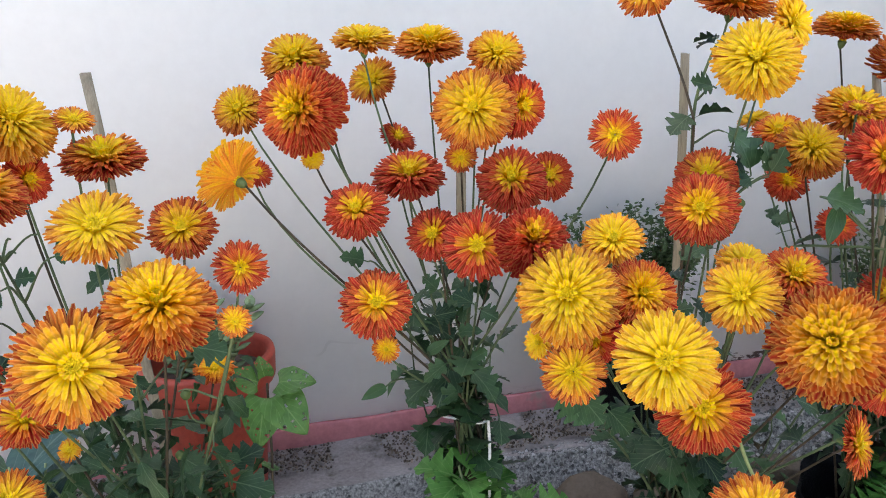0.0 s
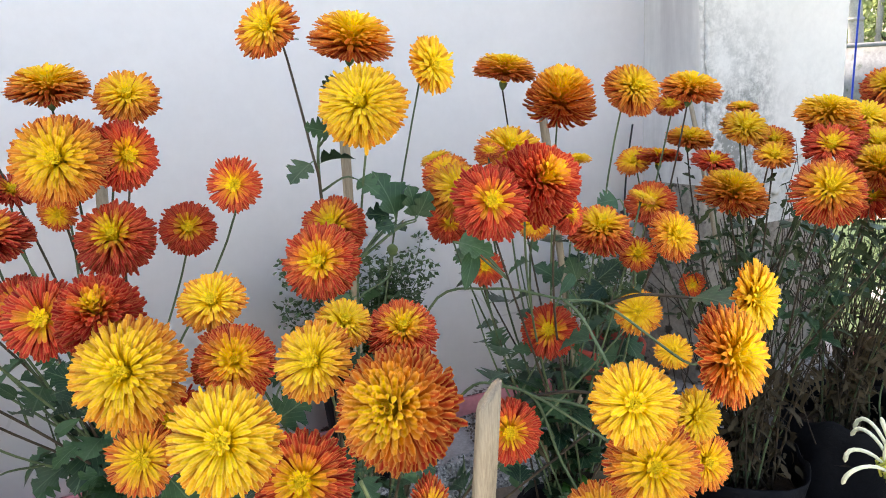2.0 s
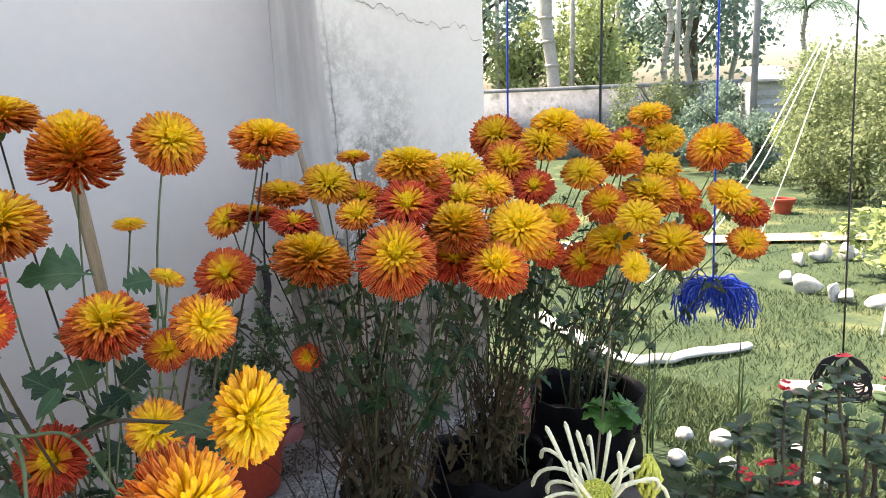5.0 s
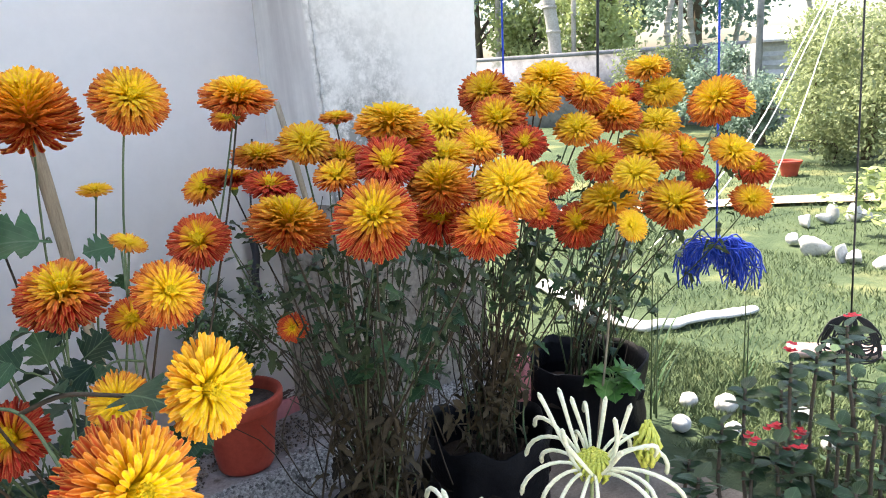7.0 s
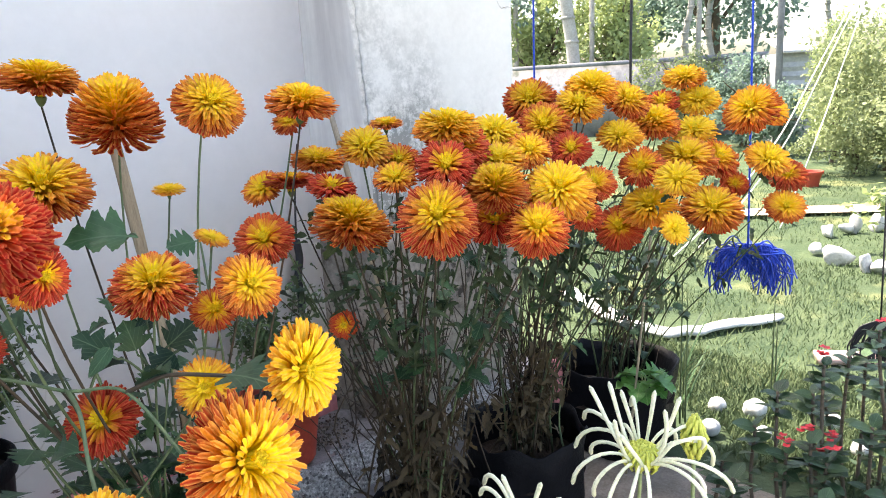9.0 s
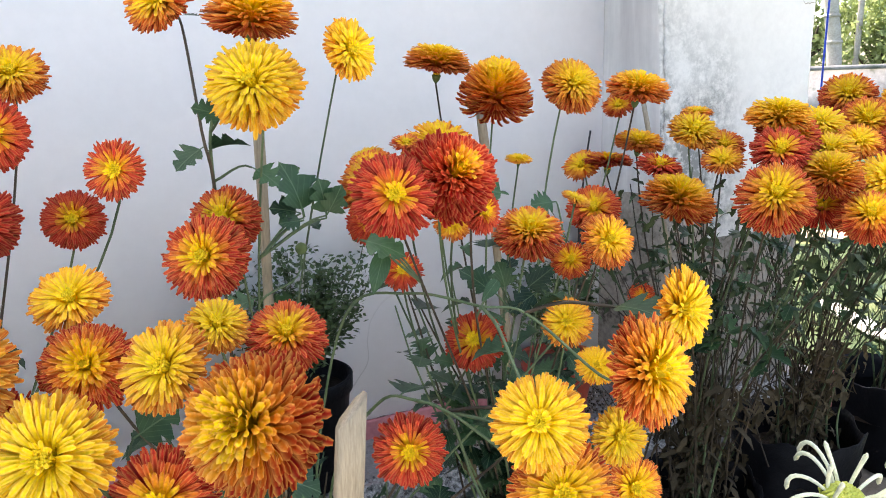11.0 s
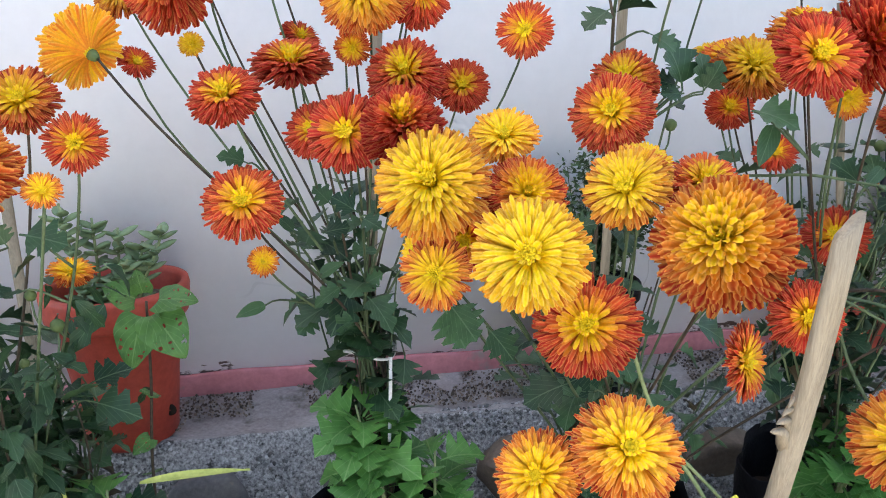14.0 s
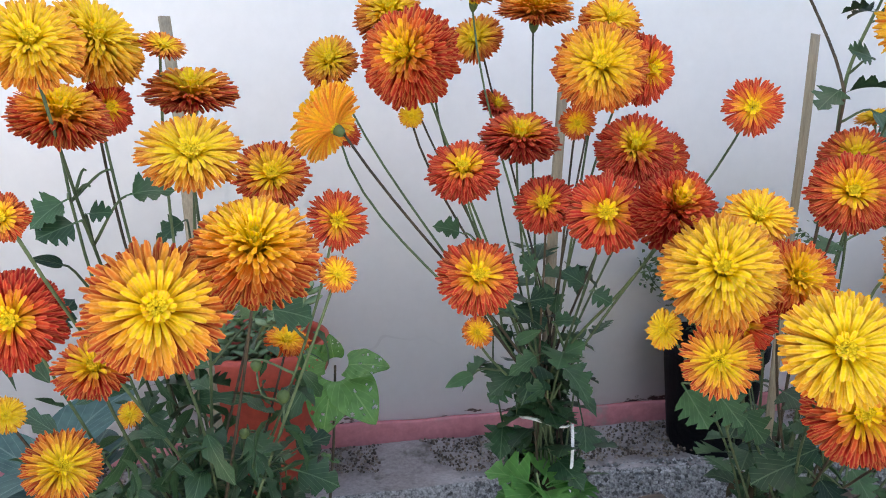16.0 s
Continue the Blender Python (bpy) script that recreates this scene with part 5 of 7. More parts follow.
bloom(bronze, (1.133, -0.485, 0.789), 0.068, (-0.20, -0.58, 0.79), 0.70, 0.40)
bloom(bronze, (1.359, -0.324, 0.852), 0.058, (-0.20, -0.32, 0.93), 0.33, 0.30)
bloom(bronze, (1.255, -0.600, 0.835), 0.090, (-0.48, -0.70, 0.53), 0.57, 0.70)
bloom(bronze, (1.203, -0.630, 0.816), 0.076, (-0.59, -0.69, 0.42), 0.78, 0.50)
bloom(bronze, (1.226, -0.512, 0.814), 0.063, (-0.59, -0.63, 0.51), 0.49, 0.40)
bloom(bronze, (1.189, -0.547, 0.797), 0.060, (-0.53, -0.57, 0.62), 0.25, 0.40)
bloom(bronze, (1.247, -0.671, 0.792), 0.085, (-0.41, -0.44, 0.80), 0.24, 0.90)
bloom(bronze, (1.261, -0.652, 0.741), 0.081, (-0.55, -0.57, 0.61), 0.74, 0.60)
bloom(bronze, (1.294, -0.633, 0.813), 0.074, (-0.35, -0.52, 0.78), 0.20, 0.60)
bloom(bronze, (1.368, -0.559, 0.843), 0.081, (-0.57, -0.59, 0.57), 0.08, 0.50)
bloom(bronze, (1.270, -0.716, 0.737), 0.082, (-0.61, -0.68, 0.41), 0.41, 0.80)
bloom(bronze, (1.218, -0.359, 0.548), 0.048, (-0.60, -0.75, -0.50), 0.60, 0.30)
bloom(bronze, (1.360, -0.629, 0.818), 0.064, (-0.52, -0.75, 0.40), 0.33, 0.50)
extra_shoots(bronze, 12, 0.19, 0.64, 3, DULL_LEAVES, True)
extra_shoots(bronze, 12, 0.07, 0.30, 7, DRY_LEAVES, True)
thicket(bronze, "withered_leaves", 420, 0.13, 0.44, 0.07, (0.014, 0.034), LEAF_DRY, "shrivelled brown leaves hanging on the stems", 71)
thicket(bronze, "small_leaves", 360, 0.50, 0.74, 0.17, (0.012, 0.034), LEAF_DULL, "small dark green leaves under the blooms", 72, (-0.06, -0.12))
twigs(bronze, 70, 0.16, 0.70, 0.15, "thin brown twigs crossing each other", 73)
tawny = mum_plant((1.65, -0.35, 0.16), "bushy chrysanthemum crowded with orange blooms in a black bag", 4, (0.55, 0.92), 0.024, dry=0.45, size=0.8, bow=0.035, stems=[STEM, STEM_BROWN, STEM_BROWN], lift=0.65, warm=0.05)
bloom(tawny, (1.550, -0.469, 0.881), 0.093, (-0.78, -0.57, 0.25), 0.41, 0.80)
bloom(tawny, (1.595, -0.615, 0.818), 0.074, (-0.71, -0.51, 0.49), 0.10, 0.50)
bloom(tawny, (1.484, -0.553, 0.843), 0.086, (-0.72, -0.63, 0.28), 0.45, 0.70)
bloom(tawny, (1.548, -0.572, 0.870), 0.082, (-0.54, -0.57, 0.61), 0.16, 0.60)
bloom(tawny, (1.586, -0.569, 0.898), 0.088, (-0.47, -0.51, 0.72), 0.20, 0.70)
bloom(tawny, (1.699, -0.562, 0.870), 0.086, (-0.41, -0.78, 0.47), 0.25, 0.60)
bloom(tawny, (1.765, -0.571, 0.831), 0.097, (-0.49, -0.45, 0.75), 0.25, 0.70)
bloom(tawny, (1.629, -0.646, 0.706), 0.098, (-0.64, -0.29, 0.71), 0.20, 0.70)
bloom(tawny, (1.597, -0.611, 0.669), 0.082, (-0.83, -0.46, 0.31), 0.61, 0.60)
bloom(tawny, (1.504, -0.630, 0.754), 0.070, (-0.71, -0.54, 0.45), 0.49, 0.50)
bloom(tawny, (1.475, -0.610, 0.807), 0.066, (-0.74, -0.60, 0.31), 0.74, 0.50)
bloom(tawny, (1.457, -0.650, 0.712), 0.051, (-0.77, -0.60, 0.20), 0.57, 0.40)
extra_shoots(tawny, 9, 0.19, 0.62, 3, DULL_LEAVES, True)
extra_shoots(tawny, 10, 0.06, 0.30, 7, DRY_LEAVES, True)
thicket(tawny, "withered_leaves", 300, 0.16, 0.42, 0.06, (0.014, 0.034), LEAF_DRY, "shrivelled brown leaves hanging on the stems", 74)
thicket(tawny, "small_leaves", 300, 0.48, 0.76, 0.16, (0.012, 0.034), LEAF_DULL, "small dark green leaves under the blooms", 75, (-0.04, -0.15))
twigs(tawny, 70, 0.17, 0.70, 0.13, "thin brown twigs crossing each other", 76)
straw = mum_plant((2.065, -0.285, 0.16), "bushy chrysanthemum with yellow and bronze blooms in a black bag", 5, (0.35, 0.85), 0.035, dry=0.3, size=0.7, lift=0.65, warm=0.0)
bloom(straw, (1.906, -0.580, 0.857), 0.084, (-0.70, -0.52, 0.48), 0.08, 0.60)
bloom(straw, (1.904, -0.550, 0.900), 0.083, (-0.63, -0.28, 0.72), 0.16, 0.50)
bloom(straw, (1.965, -0.650, 0.839), 0.109, (-0.96, -0.13, 0.26), 0.39, 0.70)
bloom(straw, (2.101, -0.630, 0.825), 0.083, (-0.54, -0.80, 0.25), 0.25, 0.50)
bloom(straw, (1.922, -0.710, 0.749), 0.085, (-0.53, -0.79, 0.31), 0.16, 0.50)
bloom(straw, (2.052, -0.690, 0.702), 0.080, (-0.70, -0.62, 0.34), 0.66, 0.50)
bloom(straw, (2.004, -0.710, 0.649), 0.078, (-0.74, -0.65, 0.19), 0.33, 0.50)
bloom(straw, (1.853, -0.600, 0.806), 0.086, (-0.64, -0.37, 0.67), 0.08, 0.50)
bloom(straw, (1.773, -0.630, 0.768), 0.111, (-0.59, -0.46, 0.67), 0.37, 0.70)
bloom(straw, (1.895, -0.630, 0.751), 0.087, (-0.38, -0.88, 0.30), 0.45, 0.60)
bloom(straw, (1.621, -0.700, 0.750), 0.072, (-0.71, -0.54, 0.44), 0.02, 0.40)
bloom(straw, (1.756, -0.690, 0.686), 0.108, (-0.66, -0.46, 0.60), 0.33, 0.60)
bloom(straw, (1.958, -0.630, 0.692), 0.057, (-0.77, -0.61, 0.16), 0.70, 0.50)
bloom(straw, (1.549, -0.740, 0.686), 0.050, (-0.57, -0.82, -0.09), 0.04, 0.30)
bloom(straw, (1.632, -0.630, 0.764), 0.076, (-0.78, -0.52, 0.33), 0.57, 0.50)
bloom(straw, (1.858, -0.530, 0.855), 0.071, (-0.70, -0.45, 0.55), 0.66, 0.50)
extra_shoots(straw, 12, 0.15, 0.48, 6, thin=True)
thicket(straw, "small_leaves", 200, 0.46, 0.74, 0.14, (0.012, 0.030), LEAF_DULL, "small dark green leaves under the blooms", 77, (-0.10, -0.22))
twigs(straw, 34, 0.18, 0.66, 0.12, "thin brown twigs crossing each other", 78)


def green_bud(p, at, r):
    """A round unopened bud on its stalk."""
    at = Vector(at)
    v, f = revolve([(0.001, -r), (r * 0.6, -r * 0.85), (r, -r * 0.1), (r * 0.9, r * 0.5), (r * 0.45, r * 0.9), (0.001, r)], at, 12, 0.05)
    mesh_object("bud", v, f, CALYX, p["root"], "round green unopened bud")
    near = [q for q in p["joints"] if q.z < at.z - 0.03]
    low = min(near, key=lambda q: (q - at).length)
    v, f = tube(bezier(low, low.lerp(at, 0.4), at - Vector((0, 0, 0.05)), at - Vector((0, 0, r * 0.9)), 7), 0.0014, 0.0011, 5)
    mesh_object("stem", v, f, STEM, p["root"])


for at, r in (((-0.064, -0.517, 0.550), 0.007), ((-0.106, -0.50, 0.505), 0.0055), ((-0.090, -0.50, 0.578), 0.006)):
    green_bud(amber, at, r)
green_bud(copper, (0.86, -0.52, 0.70), 0.007)
green_bud(slender, (0.60, -0.50, 0.73), 0.007)

# no leaf grows across a flower head
for ob in [o for o in scene.objects if o.name.split(".")[0] == "leaf" and o.parent and o.parent.name.startswith("chrysanthemum_plant")]:
    m = ob.matrix_basis
    middle = m @ Vector((0, 0.5, 0))
    if any((middle - h).length < (0.07 if middle.y < h.y - 0.012 else 0.042) for h in HEADS):
        bpy.data.objects.remove(ob)

# ---- smaller plants round the chrysanthemums ----
def cord(name, points, r, material, label, category, parent=None):
    v, f = tube(smooth_line([Vector(p) for p in points], 5), r, r, 6)
    ob = mesh_object(name, v, f, material, parent)
    return tagged(ob, label, category) if not parent else ob


# the white tie round the russet plant's stems
tie = thing("plant_tie", (0.257, -0.372, 0.43), "white plastic string knotted round the flower stems", "string")
loop = [(0.262 + 0.033 * math.cos(a), -0.374 + 0.030 * math.sin(a), 0.436 + 0.006 * math.sin(a * 2)) for a in [2 * math.pi * i / 14 for i in range(15)]]
cord("loop", loop, 0.0022, WHITE_CORD, "", "", tie)
cord("loose_end", [(0.285, -0.408, 0.437), (0.283, -0.418, 0.41), (0.281, -0.421, 0.37), (0.279, -0.42, 0.325)], 0.0024, WHITE_CORD, "", "", tie)
tie2 = thing("plant_tie", (-0.13, -0.40, 0.40), "white plastic strip tied round green stems", "string")
loop = [(-0.135 + 0.03 * math.cos(a), -0.405 + 0.022 * math.sin(a), 0.40 + 0.004 * math.sin(a * 2)) for a in [2 * math.pi * i / 14 for i in range(15)]]
cord("loop", loop, 0.0017, WHITE_CORD, "", "", tie2)


def seedling(base, height, label, sizes, count, meshes=YOUNG_LEAVES, spread=1.0, shoots=1, category="seedling"):
    """A leafy young plant: short stems with leaves all round."""
    root = thing(category.replace(" ", "_"), base, label, category)
    for s in range(shoots):
        lean = Vector((rng.gauss(0, 0.12), rng.gauss(0, 0.12), 1)) * height * rng.uniform(0.75, 1.0)
        pts = bezier(base, Vector(base) + Vector((0, 0, height * 0.4)), Vector(base) + lean * 0.7, Vector(base) + lean, 8)
        v, f = tube(pts, 0.0035, 0.0015, 6)
        mesh_object("stem", v, f, STEM_PALE, root)
        for j in range(count):
            q = 0.35 + 0.65 * (j + 0.5) / count
            a = j * 2.4 + s + rng.gauss(0, 0.5)
            i = min(7, int(q * 8))
            d = Vector((math.cos(a), math.sin(a), rng.uniform(-0.35, 0.25) + 0.9 * (q - 0.4)))
            put_leaf(root, meshes, pts[i] + d.normalized() * 0.008, d, rng.uniform(*sizes) * spread, roll=0.35)
    return root


seedling((0.275, -0.44, 0.165), 0.285, "bright green lobed chrysanthemum seedling in the black bag", (0.048, 0.075), 30)
seedling((0.33, -0.46, 0.165), 0.17, "low bright green lobed seedling in the black bag", (0.05, 0.075), 14)
seedling((0.57, -0.50, 0.155), 0.12, "small rounded bright green seedlings in soil", (0.03, 0.042), 9, [leaf_mesh(LEAF_BRIGHT, 0, 0, 0.42, 0.2, -0.2)], 1.0, 5)
seedling((0.88, -0.50, 0.155), 0.16, "young lobed green shoots in the black bag", (0.05, 0.075), 10, YOUNG_LEAVES, 1.0, 3)
seedling((1.98, -0.42, 0.185), 0.07, "young green shoots in the corner bag", (0.045, 0.07), 8, YOUNG_LEAVES, 1.0, 2)
seedling((-0.24, -0.44, 0.16), 0.22, "mixed green foliage at the foot of the plants", (0.05, 0.08), 9, MUM_LEAVES[:2] + YOUNG_LEAVES, 1.0, 4, "leafy plant")
seedling((-0.06, -0.47, 0.16), 0.17, "low green foliage over the bag rim", (0.05, 0.075), 8, MUM_LEAVES[:2] + YOUNG_LEAVES, 1.0, 3, "leafy plant")
seedling((-0.17, -0.50, 0.15), 0.24, "dense dark green foliage at the foot of the plants", (0.045, 0.07), 11, MUM_LEAVES[:2] + YOUNG_LEAVES, 1.0, 5, "leafy plant")
seedling((-0.30, -0.50, 0.10), 0.26, "green lobed foliage beside the bag", (0.05, 0.075), 10, MUM_LEAVES + YOUNG_LEAVES[:1], 1.0, 4, "leafy plant")
ROUND_LEAVES = [leaf_mesh(LEAF_BRIGHT, 0, 0, 0.34, 0.25, -0.2), leaf_mesh(LEAF_BRIGHT, 0, 0, 0.30, 0.15, -0.35)]
seedling((-0.30, -0.40, 0.16), 0.24, "glossy oval-leaved citrus sapling", (0.05, 0.075), 7, ROUND_LEAVES, 1.0, 2, "sapling")
BLUE_LEAVES = [leaf_mesh(LEAF_BLUE, 0, 0, 0.20, 0.35, -0.15), leaf_mesh(LEAF_BLUE, 0, 0, 0.24, 0.25, -0.3)]
seedling((-0.36, -0.30, 0.12), 0.34, "broad blue-green leaves of a potted shrub", (0.12, 0.17), 9, BLUE_LEAVES, 1.0, 2, "shrub")


def holed_leaf(material):
    """A heart-shaped leaf eaten into holes."""
    v, f, uv = [], [], []
    nx, ny = 22, 26
    r = random.Random(5)
    holes = [(r.uniform(-0.3, 0.3), r.uniform(0.15, 0.8), r.uniform(0.012, 0.035)) for _ in range(16)]
    for k in range(ny + 1):
        s = k / ny
        w = 0.46 * math.sin(math.pi * min(1, s * 0.9 + 0.1) ** 0.72) ** 0.75
        for i in range(nx + 1):
            u = 2 * i / nx - 1
            v.append((u * w, s - 0.10 * abs(u) ** 2 * (1 - s), 0.10 * abs(u) * w - 0.28 * s * s + 0.02 * math.sin(s * 18) * abs(u)))
            uv.append((u, s))
    for k in range(ny):
        for i in range(nx):
            a = k * (nx + 1) + i
            c = (Vector(v[a]) + Vector(v[a + nx + 2])) / 2
            if not any((c.x - hx) ** 2 + (c.y - hy) ** 2 < hr * hr for hx, hy, hr in holes):
                f.append((a, a + 1, a + nx + 2, a + nx + 1))
    ob = mesh_object("leaf", v, f, material, uv={"grad": uv})
    me = ob.data
    bpy.data.objects.remove(ob)
    return me


BEAN_LEAVES = [holed_leaf(LEAF_BEAN)]
bean = thing("bean_plant", (-0.02, -0.36, 0.16), "bean plant with insect-eaten heart-shaped leaves", "bean plant")
pts = smooth_line([Vector(p) for p in ((-0.025, -0.37, 0.16), (-0.022, -0.375, 0.30), (-0.012, -0.372, 0.42), (-0.007, -0.371, 0.522))])
v, f = tube(pts, 0.0022, 0.0016, 6)
mesh_object("stem", v, f, STEM_BROWN, bean)
for d, s, up in (((0.85, -0.45, 0.25), 0.050, (0.0, -0.6, 1)), ((-0.25, -0.65, -0.75), 0.062, (-0.2, -1, 0.3)), ((0.55, -0.65, -0.62), 0.064, (0.2, -1, 0.3)), ((-0.6, -0.2, 0.4), 0.04, (0, -1, 0.4)), ((-0.1, -0.3, 0.8), 0.03, (0, -1, 0.3))):
    ob = put_leaf(bean, BEAN_LEAVES, Vector((-0.007, -0.371, 0.52)) + Vector(d) * 0.018, d, s)
    ob.matrix_basis = Matrix.Translation(Vector((-0.007, -0.371, 0.52)) + Vector(d) * 0.018) @ frame_of(d, up) @ Matrix.Scale(s, 4)
for z, a in ((0.24, 0.3), (0.29, 2.2), (0.34, 4.0), (0.40, 1.0)):
    put_leaf(bean, BEAN_LEAVES, (-0.02, -0.374, z), (math.cos(a), math.sin(a), -0.2), 0.028)

# a narrow yellowing blade and long pale stalks
v, f, _ = leaf_shape(0, 0, 0.045, 0.5, -0.12)
t = Matrix.Translation((-0.01, -0.50, 0.352)) @ frame_of((1, 0.05, 0.06), (0, -0.5, 1)) @ Matrix.Scale(0.118, 4)
YELLOW_BLADE = surface("yellowing_leaf", (0.34, 0.38, 0.08), (0.50, 0.52, 0.14), 30, 200, 0.5, 0.3, 0.2, 0.001)
tagged(mesh_object("grass_blade", [t @ Vector(c) for c in v], f, YELLOW_BLADE), "long yellowing blade of grass lying over the bag", "grass blade")
t = Matrix.Translation((-0.055, -0.49, 0.19)) @ frame_of((-0.25, -0.1, 1), (0, -1, 0)) @ Matrix.Scale(0.16, 4)
tagged(mesh_object("grass_blade", [t @ Vector(c) for c in v], f, YELLOW_BLADE), "upright yellowing blade of grass among stems", "grass blade")


def jade(base, stems):
    """A succulent with stacked pairs of plump leaves."""
    root = thing("jade_plant", base, "pale green succulent with stacked plump leaves", "succulent")
    plump = []
    for k in range(9):
        a = k / 8
        plump.append((max(0.02, 0.30 * math.sin(math.pi * (a * 0.9 + 0.08)) ** 0.7), a))
    lv, lf = revolve([(r, z) for r, z in plump], (0, 0, 0), 10)
    lv = [Vector((c[0], c[2], c[1] * 0.45)) for c in lv]
    ob = mesh_object("leaf", lv, lf, JADE, uv={"grad": [(0.5, 0.5)] * len(lv)})
    plump_mesh = ob.data
    bpy.data.objects.remove(ob)
    for dx, dy, h, tilt in stems:
        b = Vector(base) + Vector((dx, dy, 0))
        top = b + Vector((tilt, 0.0, h))
        pts = bezier(b, b + Vector((0, 0, h * 0.3)), top - Vector((0, 0, h * 0.3)), top, 8)
        v, f = tube(pts, 0.003, 0.002, 6)
        mesh_object("stem", v, f, STEM_PALE, root)
        n = int(h / 0.012)
        for j in range(n):
            i = min(7, int(8 * (j + 1) / n))
            for s in (0, math.pi):
                a = s + j * 1.57 + dx * 30
                put_leaf(root, [plump_mesh], pts[i].lerp(pts[i - 1], 0.5 * (j % 2)), (math.cos(a), math.sin(a), 0.45), 0.026 + 0.010 * rng.random(), roll=0.2)
    return root


POT_TOP = LEDGE_Z + 0.27 * 0.86
jade((-0.13, -0.05, POT_TOP), ((-0.035, 0.0, 0.17, -0.02), (-0.015, 0.02, 0.14, 0.0), (0.01, 0.03, 0.12, 0.01), (0.03, 0.01, 0.10, 0.03), (0.0, -0.02, 0.08, 0.04), (0.05, -0.01, 0.13, 0.045)))


def small_bush(name, base, size, count, leaf, material, label, category, stems=8):
    """A bushy herb: thin twigs and a crown of many small leaves with gaps."""
    root = thing(name, base, label, category)
    r = random.Random(int(base[0] * 1000))
    tips = []
    for _ in range(stems):
        tip = Vector(base) + Vector((max(-0.5, min(0.5, r.gauss(0, 0.3))) * size[0], r.gauss(0, 0.3) * size[1], size[2] * r.uniform(0.5, 1.0)))
        pts = bezier(base, Vector(base) + Vector((0, 0, size[2] * 0.3)), tip - Vector((0, 0, size[2] * 0.2)), tip, 6)
        v, f = tube(pts, 0.0016, 0.0008, 5)
        mesh_object("twig", v, f, STEM, root)
        tips.append(pts)
    verts, faces, uv = [], [], []
    for _ in range(count):
        pts = r.choice(tips)
        i = r.randint(2, 6)
        c = pts[i] + Vector((r.gauss(0, 1), r.gauss(0, 1), r.gauss(0, 1))) * 0.011
        d = Vector((r.gauss(0, 1), r.gauss(0, 1), r.gauss(0, 0.6))).normalized()
        t = frame_of(d, (r.uniform(-1, 1), r.uniform(-1, 1), 1))
        s, o = leaf * r.uniform(0.6, 1.3), len(verts)
        for p in ((0, 0, 0), (-0.3, 0.45, 0.06), (0, 1, 0), (0.3, 0.45, 0.06)):
            verts.append(c + t @ (Vector(p) * s))
            uv.append((p[0] * 3, p[1]))
        faces += [(o, o + 3, o + 2, o + 1)]
    mesh_object("foliage", verts, faces, material, root, uv={"grad": uv})
    return root


def plastic_pot(at, r, h, label):
    root = thing("plastic_pot", at, label, "flower pot")
    prof = [(0.01, 0.0), (r * 0.74, 0.0), (r * 0.76, 0.005), (r * 0.93, h * 0.86), (r * 0.99, h * 0.87), (r, h * 0.99), (r * 0.98, h), (r * 0.93, h), (r * 0.90, h * 0.8)]
    v, f = revolve(prof, at, 40, 0.004)
    mesh_object("pot", v, f, BLACK_PLASTIC, root, "black moulded plastic pot")
    v, f = revolve([(0.001, h * 0.85), (r * 0.5, h * 0.86), (r * 0.92, h * 0.84)], at, 24, 0.02)
    mesh_object("soil", v, f, SOIL, root, "dark soil")
    return root


plastic_pot((0.71, -0.02, LEDGE_Z - 0.006), 0.098, 0.212, "black plastic pot on the ledge with a bushy herb")
FINE_LEAF = leaf_paint("fine_leaf", (0.06, 0.10, 0.04), (0.12, 0.18, 0.07), (0.14, 0.2, 0.09))
small_bush("herb_bush", (0.71, -0.025, LEDGE_Z + 0.175), (0.34, 0.10, 0.26), 4600, 0.013, FINE_LEAF, "bushy small-leaved herb in a black pot", "herb", 44)
small_bush("ferny_herb", (1.275, -0.04, LEDGE_Z + 0.125), (0.24, 0.10, 0.25), 1900, 0.014, FINE_LEAF, "dark feathery herb in a red pot", "herb", 30)

# ---- white and yellow flowers at the front ----
CREAM = surface("cream_petal", (0.62, 0.64, 0.42), (0.80, 0.80, 0.62), 30, 200, 0.5, 0.3, 0.2, 0.001)
LIME = surface("lime_heart", (0.42, 0.46, 0.06), (0.62, 0.62, 0.13), 60, 300, 0.5, 0.3, 0.3, 0.001)
LEMON = surface("lemon_petal", (0.68, 0.62, 0.06), (0.82, 0.76, 0.16), 30, 200, 0.5, 0.3, 0.2, 0.001)


